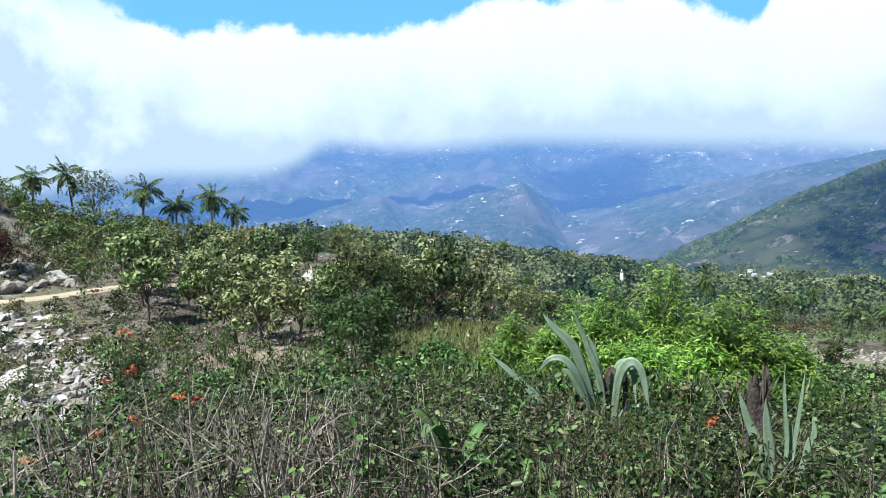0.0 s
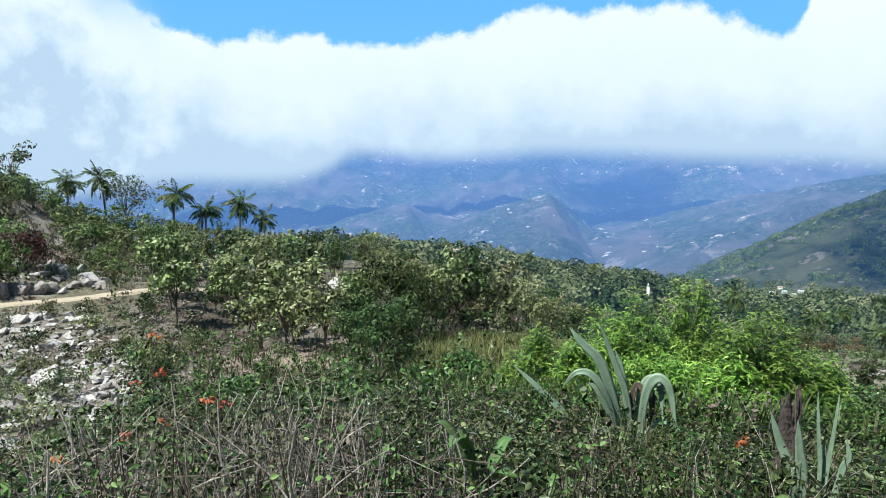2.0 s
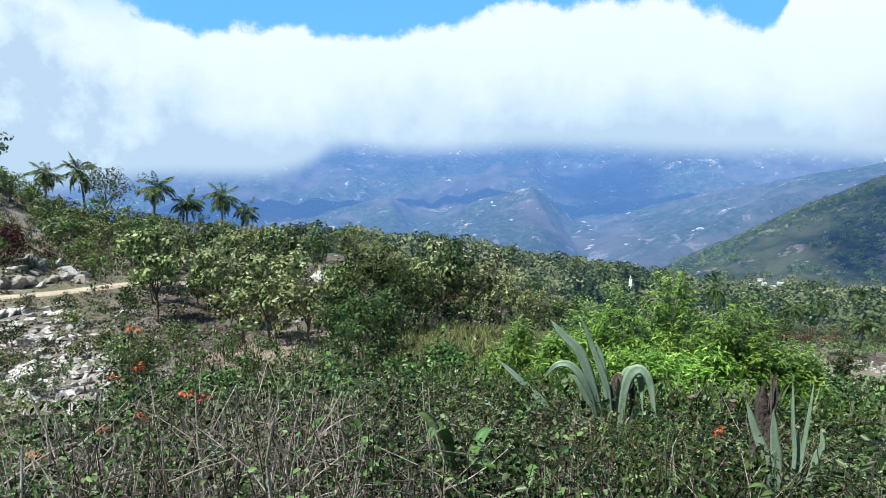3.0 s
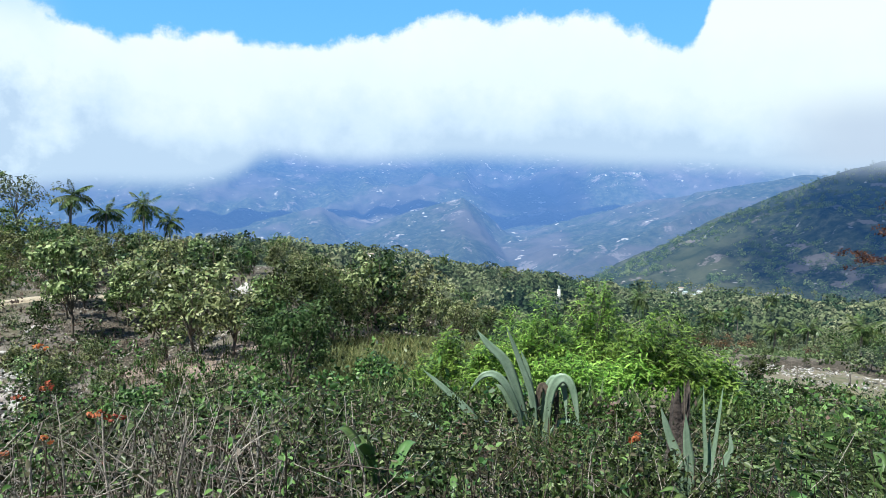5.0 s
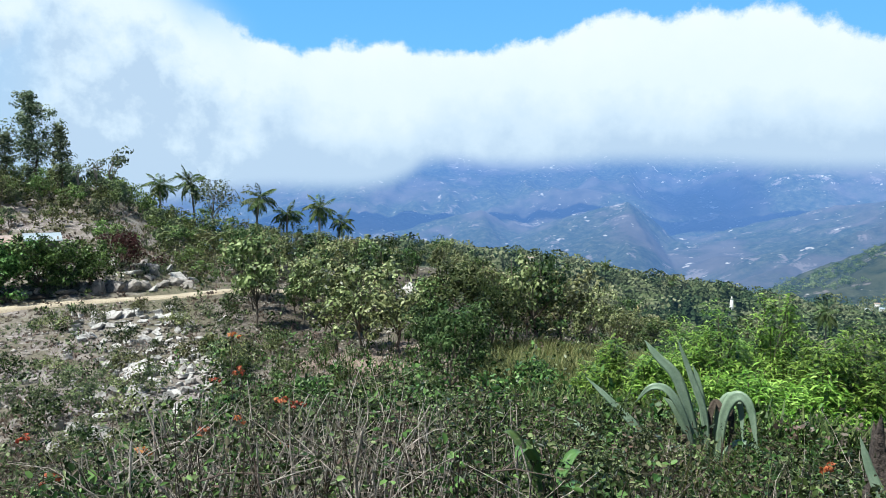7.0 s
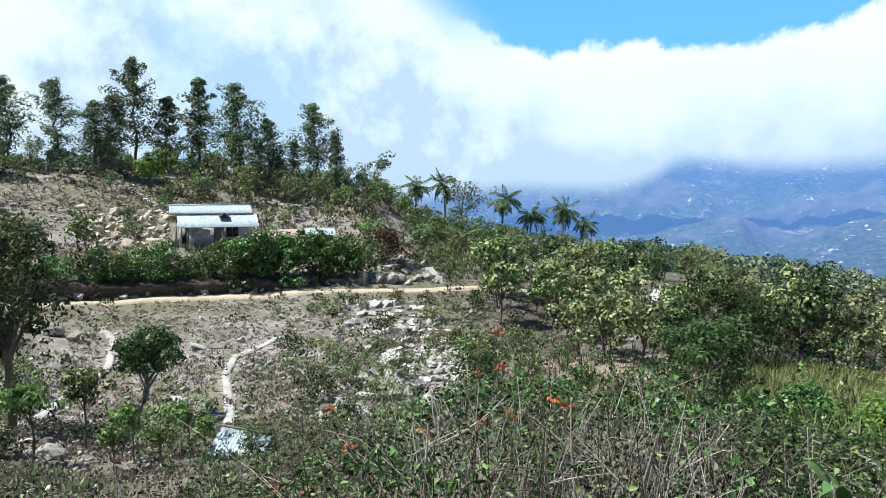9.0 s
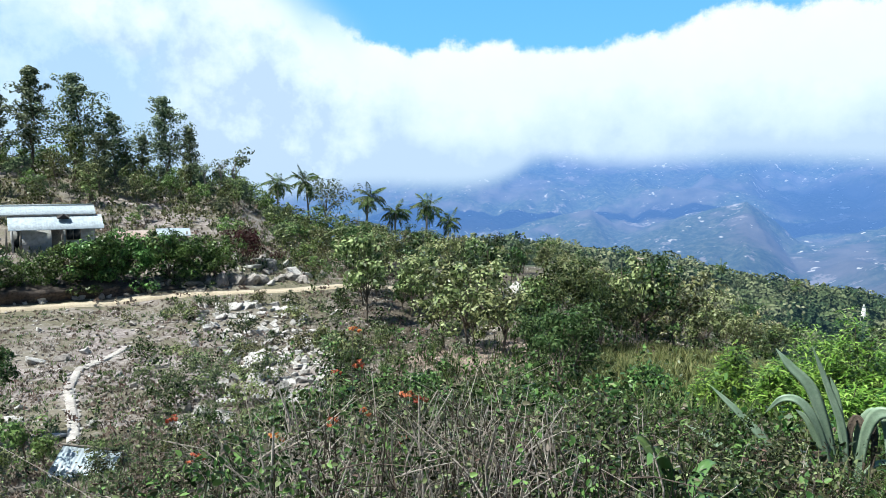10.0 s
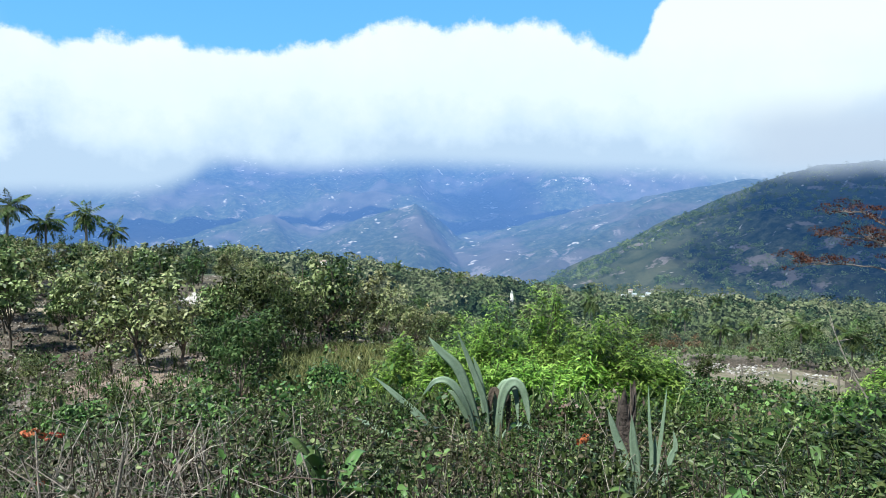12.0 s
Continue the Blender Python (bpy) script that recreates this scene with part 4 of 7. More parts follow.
for az, el, d, k, q in ((-54.6, 5.9, 92, 2, 1.2), (-51.8, 9.2, 96, 0, 1.0), (-53.4, 6.3, 90, 2, 1.1), (-49.7, 6.6, 95, 1, 1.15), (-47.4, 8.1, 98, 1, 1.1), (-44.4, 7.6, 93, 2, 1.15), (-42.1, 5.2, 92, 1, 1.25), (-38.5, 6.3, 95, 2, 1.1), (-36.9, 4.3, 93, 1, 1.0), (-43.2, 3.6, 86, 2, 1.2), (-40.3, 3.6, 90, 1, 1.2), (-57, 7.4, 94, 0, 1.1), (-60, 7.2, 96, 2, 1.1), (-64.0, 6.6, 92, 1, 1.2), (-62, 6.0, 90, 0, 1.2)):
    px_tree(skyline, az, el - 0.25, d, (14, 12, 13)[k], k, q * 1.12)

slope_shrubs = Stand([broad_tree("slope_shrub", 240 + k, h, s, BARK, (LEAF_SLOPE, LEAF_VALE, LEAF_WOOD)[k], 26, 18, (0.27, 0.16), 0.1, None, 4, 0.0, None, 0.4, True, leaf_quads) for k, (h, s) in enumerate(((3.0, 2.8), (2.4, 2.2), (3.4, 2.4)))],
                     "scrubby green shrub on the dry upper slope", "shrub", "shrubs of the upper slope")
for x, y, az, d in spread_points(rng, 125, -64, -23, 58, 112, 2.0, lambda a, d: not (-52 < a < -36 and d < 73) and not (a < -50.5 and 72 < d < 86)):
    slope_shrubs.plant(rng, (x, y, gz(x, y)), rng.uniform(0.35, 0.95))
brush = np.random.default_rng(47)
for x, y, az, d in spread_points(brush, 55, -37, -23.5, 84, 114, 1.7) + spread_points(brush, 60, -64, -36, 84, 108, 2.0):
    slope_shrubs.plant(brush, (x, y, gz(x, y)), brush.uniform(0.6, 1.15), int(brush.integers(0, 2)))

upslope = Stand([broad_tree("upslope_tree", 250 + k, 5.0, 3.6, BARK, (LEAF_SLOPE, LEAF_OLIVE, LEAF_PINE)[k], 36, 22, (0.30, 0.16), 0.3, None, 6, 0.0, None, 0.35, False, leaf_quads) for k in range(3)],
                "leafy green tree below the tall skyline trees", "tree", "leafy trees of the upper slope")
for az, el, d, k in ((-61.5, 3.8, 90, 0), (-58.6, 4.0, 92, 1), (-56.4, 3.6, 90, 2), (-54.0, 4.3, 94, 0), (-52.4, 3.4, 92, 2), (-50.0, 4.2, 92, 1), (-48.9, 3.0, 90, 0), (-47.2, 4.6, 94, 2), (-46.0, 3.3, 86, 1), (-44.8, 4.4, 90, 0), (-43.9, 2.6, 82, 1),
                     (-42.6, 3.2, 88, 2), (-41.4, 3.8, 92, 0), (-40.6, 1.8, 82, 1), (-39.4, 3.0, 90, 2), (-38.2, 2.0, 86, 0), (-37.2, 2.6, 92, 1), (-35.6, 0.8, 86, 0), (-34.2, 0.9, 90, 1), (-32.6, 0.3, 88, 2), (-31.4, 0.0, 96, 0), (-29.4, -0.9, 100, 1)):
    if k != 2 or az > -37:
        px_tree(upslope, az, el - 1.1, d, 5.0, k, 0.85)

for az, el, d, k in ((-32.5, -0.9, 98, 1), (-31.2, -1.1, 104, 0), (-30.0, -1.2, 100, 1), (-28.8, -1.5, 106, 0), (-27.6, -1.4, 100, 0), (-26.6, -1.9, 104, 1), (-25.4, -2.1, 100, 0), (-24.4, -2.2, 106, 1), (-23.2, -2.4, 102, 0),
                     (-22.2, -2.5, 98, 1), (-21.0, -2.8, 104, 0), (-19.8, -2.9, 100, 1), (-18.6, -2.9, 104, 0), (-17.4, -3.2, 100, 1), (-29.4, -2.6, 84, 0), (-27.0, -3.0, 82, 1), (-24.8, -3.4, 80, 0), (-22.6, -3.6, 82, 1)):
    px_tree(upslope, az, el - 0.75 - 0.5 * float(smooth(-26, -20, az)), d, 5.0, k, 1.35)

lime = broad_tree("lime_green_tree", 260, 4.4, 3.0, BARK, LEAF_FRESH, 50, 30, (0.3, 0.16), 0.3)
lime.matrix_basis = Matrix.Translation(ground_at(-50.9, 84))
tagged(lime, "small lime-green leafy tree among dark trees", "tree")
feathery = broad_tree("feathery_tree", 261, 6.0, 4.2, BARK_PALE, LEAF_PINE, 34, 26, (0.30, 0.10), 0.45, None, 8)
px_tree(Stand([feathery], "open feathery grey-green tree beside the palms", "tree", ""), -26.3, -0.1, 113, 6.0, 0)
for k, (az, el) in enumerate(((-34.7, 1.7), (-33.3, 2.4), (-35.9, 1.4))):
    sparse = broad_tree("sparse_tree", 262 + k, 4.5, 2.6, BARK_PALE, LEAF_PINE, 13, 18, (0.28, 0.12), 0.5, None, 5)
    px_tree(Stand([sparse], "thin sparse-leaved tree on the skyline", "tree", "sparse skyline trees"), az, el, 88, 4.5, 0)

for az, el in ((13.7, -10.0), (14.25, -10.4), (14.75, -10.4), (15.25, -10.0), (14.5, -10.5)):
    px_tree(ridge, az, el, 186, 7.5, int(az * 4) % 3, 1.0)

# ================= hedge below the house, terrace trees =================
hedge = Stand([broad_tree("hedge_bush", 280 + k, 3.0, 3.2, BARK, LEAF_HEDGE, 56, 50, (0.19, 0.10), 0.10, None, 9, 0.0, None, 0.3, False, leaf_arrays, 0.75) for k in range(3)],
              "dense bright-green bush hanging over the road bank", "bush", "bushes along the road bank")
for k in range(19):
    az = -66 + k * 1.72 + rng.uniform(-0.5, 0.5)
    d = float(np.interp(az, ROAD_AZ, ROAD_D)) + rng.uniform(2.3, 3.0)
    foot = ground_at(az, d, 0.3 if az < -41 else 0.0)
    top = EYE_Z + d * math.tan(radians(float(np.interp(az, (-60, -50, -48.2, -46.6, -45.6, -40, -35), (-4.5, -4.6, -5.5, -5.1, -3.6, -3.8, -4.2))) + rng.uniform(-1.0, 0.2)))
    hedge.plant(rng, foot, max(0.3, (top - foot.z) / 3.15))
purple = broad_tree("russet_bush", 290, 2.4, 3.2, BARK, leaf_material("russet_foliage", (0.05, 0.03, 0.025), (0.09, 0.05, 0.04), (0.14, 0.085, 0.06)), 46, 28, (0.22, 0.12), 0.08)
purple.matrix_basis = Matrix.Translation(ground_at(-32.9, 57.2))
tagged(purple, "dry russet-brown bush at the end of the bank", "bush")

def round_tree():
    """A round crown on a trunk that first lies along the ground, then rises."""
    rng = np.random.default_rng(300)
    d = 25.6
    tree = thing("round_tree", ground_at(-51.3, d, -0.1), radians(51.3))
    wood = [tube([(-1.15, 0, -0.2), (-1.05, 0, 0.42), (-0.70, 0.05, 0.56), (-0.25, 0.05, 0.62), (-0.05, 0, 1.05), (0.02, 0, 1.75)], (0.14, 0.13, 0.12, 0.115, 0.105, 0.08), 8)]
    tips = []
    for k in range(9):
        a = k * 2.4
        tip = np.array([math.cos(a) * rng.uniform(0.35, 0.85), math.sin(a) * rng.uniform(0.35, 0.8), rng.uniform(2.2, 3.3)])
        wood.append(limb(rng, (0.0, 0, rng.uniform(1.2, 1.75)), tip, 0.05, 0.012, 0.12, 5, 5))
        tips.append(tip)
    part("trunk", (*join_arrays(wood), 1), BARK_PALE, tree)
    q = unit(rng.normal(size=(110, 3))) * rng.uniform(0.35, 1.0, (110, 1)) ** 0.5
    q[:, 2] = np.where(q[:, 2] < -0.55, -0.55, q[:, 2])
    q[:30] *= 0.4
    c = np.array([0.05, 0, 2.62]) + q * np.array([1.12, 1.0, 0.92])
    part("crown", clump_leaves(rng, c, rng.uniform(0.17, 0.30, 110), 46, 0.12, 0.062), LEAF_DARK, tree)
    return tagged(tree, "round dark-green tree with a crooked trunk on the terrace", "tree")


round_tree()
tall_dark = broad_tree("shade_tree", 305, 6.2, 3.8, BARK, LEAF_DARK, 80, 56, (0.16, 0.085), 0.34, None, 9, 0.0, 0.13, 0.6, False, leaf_arrays, 0.75)
tall_dark.matrix_basis = Matrix.Translation(ground_at(-60.3, 25.8, -0.1))
tagged(tall_dark, "tall dense dark-green tree at the end of the terrace", "tree")
saplings = Stand([broad_tree("young_tree", 310 + k, 1.9, 1.5, BARK, LEAF_SLOPE, 22, 26, (0.15, 0.065), 0.55, None, 6) for k in range(2)],
                 "young green tree with a thin bare stem", "tree", "young trees below the terrace")
for az, d, s in ((-52.3, 19.5, 0.75), (-48.4, 19.5, 0.8), (-47.2, 18.8, 0.6), (-55.4, 22, 1.1), (-59, 20, 1.0), (-53.6, 18.5, 0.6), (-62, 21, 1.0), (-43.6, 19.6, 0.4), (-50.4, 18.6, 0.55)):
    saplings.plant(rng, ground_at(az, d, -0.1), s)
low_shrubs = Stand([broad_tree("terrace_shrub", 320 + k, 1.1, 1.9, BARK, (LEAF_VALE, LEAF_OLIVE, LEAF_SHADY)[k], 26, 20, (0.14, 0.08), 0.05, None, 4, 0.0, None, 0.5, True) for k in range(3)],
                   "low bushy shrub on the stony terrace", "shrub", "shrubs of the terrace")
for x, y, az, d in spread_points(rng, 70, -64, -24, 19, 47, 1.3, lambda a, d: not (-58 < a < -42 and 24 < d) and not (abs(a + 30.5 + (d - 36) * 0.28) < 1.6 and d > 25)):
    low_shrubs.plant(rng, (x, y, gz(x, y)), rng.uniform(0.45, 1.0) * (1.0 if d > 26 else 0.8))


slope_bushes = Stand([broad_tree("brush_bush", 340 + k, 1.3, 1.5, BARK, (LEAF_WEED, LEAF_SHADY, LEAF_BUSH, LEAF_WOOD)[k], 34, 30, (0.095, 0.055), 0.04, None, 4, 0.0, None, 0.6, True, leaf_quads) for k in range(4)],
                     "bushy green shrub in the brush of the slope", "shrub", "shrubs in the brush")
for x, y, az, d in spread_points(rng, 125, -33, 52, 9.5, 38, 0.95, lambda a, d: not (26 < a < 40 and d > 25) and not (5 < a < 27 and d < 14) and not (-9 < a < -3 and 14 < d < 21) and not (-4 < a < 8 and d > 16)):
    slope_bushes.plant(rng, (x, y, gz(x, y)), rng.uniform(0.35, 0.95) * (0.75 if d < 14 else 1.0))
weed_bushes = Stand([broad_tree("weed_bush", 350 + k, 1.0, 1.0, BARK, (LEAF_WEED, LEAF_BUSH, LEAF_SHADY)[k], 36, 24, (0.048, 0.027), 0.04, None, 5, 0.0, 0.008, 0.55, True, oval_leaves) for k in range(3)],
                    "small leafy weed bush on the near slope", "bush", "weed bushes of the near slope")
for x, y, az, d in spread_points(rng, 42, -62, 52, 3.3, 8.8, 0.5, lambda a, d: not (8 < a < 15 and d > 6.4) and not (20.5 < a < 24 and d > 4.4)):
    top = np.interp(az, (-60, -44, -36, -28, -4, 4, 28, 36, 60), (23.0, 22.5, 20.0, 16.0, 16.5, 19.5, 19.0, 17.5, 15.5))
    s = min(rng.uniform(0.5, 1.0), (EYE_Z - d * math.tan(radians(top)) - gz(x, y)) / 1.05)
    if s > 0.2:
        weed_bushes.plant(rng, (x, y, gz(x, y)), s)
for az, d, s in ((20.9, 4.2, 0.42), (22.3, 4.5, 0.42), (21.7, 4.1, 0.36), (19.6, 4.4, 0.5), (25.6, 4.2, 0.45), (10.6, 6.6, 0.36), (13.2, 6.5, 0.34), (16.0, 6.6, 0.5), (8.0, 6.7, 0.42), (5.4, 6.8, 0.6)):
    weed_bushes.plant(rng, ground_at(az, d), s)


# ================= fresh green shrubs and the russet tree =================
def whorl_shrub(name, seed, height, spread, foliage, shoots=210, per=12, leaf=(0.20, 0.034)):
    """A shrub whose shoots each end in a star of narrow drooping leaves."""
    rng = np.random.default_rng(seed)
    bush = thing(name, (0, 0, 0))
    a = rng.uniform(0, 2 * np.pi, shoots)
    u = np.sqrt(rng.uniform(0, 1, shoots))
    hump = 0.72 + 0.28 * value_noise(np.cos(a) * u * 2.2 + 7, np.sin(a) * u * 2.2 + seed, 3) * 1.6
    top = height * (1 - 0.55 * u ** 2) * hump * rng.uniform(0.55, 1.0, shoots)
    tip = np.stack([np.cos(a) * u * spread / 2, np.sin(a) * u * spread / 2, top], 1)
    stems = [limb(rng, (tip[k, 0] * 0.25, tip[k, 1] * 0.25, -0.2), tip[k], 0.012, 0.005, 0.12, 4, 4) for k in range(0, shoots, 4)]
    part("branchwork", (*join_arrays(stems), 1), BARK, bush)
    n = shoots * per
    c = np.repeat(tip, per, axis=0) + rng.normal(size=(n, 3)) * 0.035
    c[:, 2] -= np.tile(np.linspace(0, 0.17, per), shoots)
    ang = np.tile(np.arange(per) * 2.4, shoots) + np.repeat(rng.uniform(0, 6, shoots), per)
    out = np.stack([np.cos(ang), np.sin(ang), rng.uniform(-0.25, 0.75, n)], 1)
    ln = leaf[0] * rng.uniform(0.7, 1.25, n)
    part("foliage", leaf_arrays(c + unit(out) * ln[:, None] * 0.5, out, np.array([[0, 0, 1.0]]) + rng.normal(size=(n, 3)) * 0.2, ln, leaf[1] * rng.uniform(0.8, 1.3, n), 0.3), foliage, bush)
    return bush


fresh_label = "bright green shrub with starry narrow leaves behind the agave"
for k, (az, d, h, s) in enumerate(((5.6, 12.6, 1.5, 1.5), (12.8, 12.4, 2.1, 2.3), (17.6, 13.6, 2.7, 1.7), (22.3, 12.0, 2.1, 2.3), (25.4, 12.4, 1.6, 1.4), (17.2, 11.0, 1.3, 1.6), (9.6, 11.6, 1.35, 1.4), (20.5, 11.0, 1.2, 1.5), (14.0, 11.0, 1.2, 1.4))):
    b = whorl_shrub("green_shrub", 400 + k, h, s, LEAF_FRESH, int(300 * s), 14, (0.155, 0.030))
    b.matrix_basis = Matrix.Translation(ground_at(az, d, -0.1))
    tagged(b, fresh_label, "shrub", "bright green shrubs")
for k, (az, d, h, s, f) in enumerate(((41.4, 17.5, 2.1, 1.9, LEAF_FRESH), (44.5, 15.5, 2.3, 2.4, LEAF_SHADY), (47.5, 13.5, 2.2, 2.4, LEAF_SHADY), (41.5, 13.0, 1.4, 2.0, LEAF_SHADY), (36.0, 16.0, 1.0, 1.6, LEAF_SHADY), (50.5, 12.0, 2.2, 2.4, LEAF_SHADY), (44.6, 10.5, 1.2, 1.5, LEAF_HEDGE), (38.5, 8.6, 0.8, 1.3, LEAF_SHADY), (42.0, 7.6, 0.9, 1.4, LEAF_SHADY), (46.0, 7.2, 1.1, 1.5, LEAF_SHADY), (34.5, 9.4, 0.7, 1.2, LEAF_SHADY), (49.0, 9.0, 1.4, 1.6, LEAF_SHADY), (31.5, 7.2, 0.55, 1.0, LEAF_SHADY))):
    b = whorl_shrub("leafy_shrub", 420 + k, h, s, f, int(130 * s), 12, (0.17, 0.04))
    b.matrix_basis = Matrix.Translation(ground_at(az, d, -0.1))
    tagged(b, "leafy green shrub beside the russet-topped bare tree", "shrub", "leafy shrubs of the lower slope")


GREY_BARK = rough_material("grey_bark", (0.13, 0.112, 0.098), (0.23, 0.20, 0.178), (0.08, 0.068, 0.06), 6)


# limbs of the russet tree: (right, up) stations from the fork, thickness at both ends, depth of the tip, leafy or not
RUSSET_LIMBS = (
    (((0, -1.6), (0, 0), (-0.02, 1.46), (-0.01, 2.8), (0.32, 3.52), (0.63, 4.04)), 0.105, 0.026, 0.3, 1),
    (((-0.35, -1.6), (-0.46, 0.17), (-0.81, 1.5), (-2.07, 2.49), (-3.36, 3.31), (-4.16, 3.34)), 0.068, 0.016, -0.8, 1),
    (((-0.75, 1.4), (-2.22, 1.84), (-3.12, 2.28), (-4.73, 2.38)), 0.05, 0.014, 0.6, 1),
    (((-1.69, 0.8), (-2.68, 1.28), (-4.48, 1.39), (-5.51, 1.22)), 0.042, 0.012, -0.5, 1),
    (((-0.3, -1.6), (-1.18, 0.1), (-1.92, 1.43), (-2.51, 1.94), (-3.6, 2.42)), 0.056, 0.014, 1.0, 1),
    (((-0.1, 0.9), (-0.68, 2.45), (-1.19, 3.48), (-1.85, 3.77)), 0.05, 0.014, 0.7, 1),
    (((-0.03, 2.79), (-0.39, 3.6), (-0.77, 4.16), (-1.25, 4.52)), 0.045, 0.012, -0.5, 1),
    (((0, 0.3), (0.22, 2.29), (0.63, 2.63), (1.9, 3.3)), 0.055, 0.012, -0.7, 1),
    (((-0.01, 1.66), (0.4, 2.1), (0.88, 2.74), (2.3, 4.1)), 0.05, 0.012, 0.9, 1),
    (((0.05, 2.9), (0.21, 3.93), (0.5, 4.73), (0.9, 5.13)), 0.045, 0.012, 0.2, 1),
    (((0.1, -0.9), (0.9, 0.9), (2.3, 2.1), (3.9, 2.8)), 0.055, 0.014, 0.5, 1),
    (((-0.95, 0.5), (-1.5, 0.55), (-2.1, 0.95)), 0.03, 0.008, 0.5, 0),
    (((-2.07, 2.49), (-2.5, 2.1), (-3.3, 2.0)), 0.022, 0.008, 0.3, 0),
    (((-2.9, 2.1), (-2.95, 2.5), (-2.9, 2.9)), 0.02, 0.006, -0.3, 0),
)


def russet_tree():
    """A wide tree, nearly bare, with rusty leaves in flat sprays at the limb ends."""
    rng = np.random.default_rng(77)
    a0, d = radians(46.25), 30.0
    tree = thing("russet_tree", ground_at(46.25, d, -0.3))
    h0 = EYE_Z + d * math.tan(radians(-8.26)) - tree.location.z
    right, away = np.array([math.cos(a0), -math.sin(a0), 0]), np.array([math.sin(a0), math.cos(a0), 0])
    wood, tips = [], []
    for stations, r0, r1, depth, leafy in RUSSET_LIMBS:
        n = len(stations)
        pts = np.array([right * u + away * depth * (k / (n - 1)) ** 1.5 + np.array([0, 0, max(h0 + w, 0.0)]) for k, (u, w) in enumerate(stations)])
        t = np.linspace(0, n - 1, 4 * n)
        fine = np.stack([np.interp(t, np.arange(n), pts[:, c]) for c in range(3)], 1)
        fine[1:-1] = (fine[:-2] + fine[1:-1] * 2 + fine[2:]) / 4
        fine += rng.normal(size=fine.shape) * 0.018
        wood.append(tube(fine, np.linspace(r0, r1, len(fine)), 7))
        if not leafy:
            continue
        for _ in range(24):
            root = fine[int(len(fine) * rng.uniform(0.55, 0.999))]
            tip = root + rng.normal(size=3) * np.array([0.45, 0.45, 0.16]) + np.array([0, 0, 0.18])
            wood.append(limb(rng, root, tip, 0.014, 0.005, 0.12, 4, 4))
            tips.append(tip)
    part("trunk", (*join_arrays(wood), 1), GREY_BARK, tree)
    leaves = leaf_material("russet_leaves", (0.034, 0.015, 0.012), (0.078, 0.032, 0.022), (0.150, 0.064, 0.040))
    part("crown", clump_leaves(rng, np.array(tips), 0.30, 30, 0.085, 0.05, 0.4, 0.35), leaves, tree, "sparse rusty red-brown leaf clusters")
    return tagged(tree, "wide bare-limbed pale tree with rusty red leaf tips", "tree")


russet_tree()
pole = thing("leaning_sapling", ground_at(42.3, 17, -0.2))
rngp = np.random.default_rng(5)
pieces = [limb(rngp, (0, 0, 0), (-1.0, 1.0, 2.9), 0.03, 0.008, 0.05, 6, 5)]
for k in range(7):
    a = np.array((-1.0, 1.0, 2.9)) * (0.4 + 0.09 * k)
    pieces.append(limb(rngp, a, a + rngp.normal(size=3) * 0.35 + (0, 0, 0.25), 0.01, 0.003, 0.1, 4, 4))
part("stem", (*join_arrays(pieces), 1), BARK_PALE, pole)
tagged(pole, "bare leaning grey sapling with thin twigs", "sapling")


# ================= valley woods, far off =================
def crown_sprays(rng, c, R, lobes, per, fine=1.0):
    """Leaf sprays over the lobes of many rounded crowns."""
    k = len(c)
    off = scatter_dirs(rng, k * lobes, 0.4) * rng.uniform(0.25, 0.7, (k * lobes, 1))
    rr = np.repeat(R, lobes)
    lc = np.repeat(c, lobes, axis=0) + off * rr[:, None] * np.array([1, 1, 0.7])
    lr = rr * rng.uniform(0.40, 0.66, k * lobes)
    face = scatter_dirs(rng, k * lobes * per, 0.55)
    pos = np.repeat(lc, per, axis=0) + face * np.repeat(lr, per)[:, None] * rng.uniform(0.93, 1.04, (k * lobes * per, 1))
    s = np.repeat(lr, per) * rng.uniform(0.34, 0.58, k * lobes * per) * fine
    return leaf_quads(pos, rng.normal(size=(len(pos), 3)), unit(face + rng.normal(size=face.shape) * 0.15 + np.array([0, 0, 0.25])), s, s * 0.85)


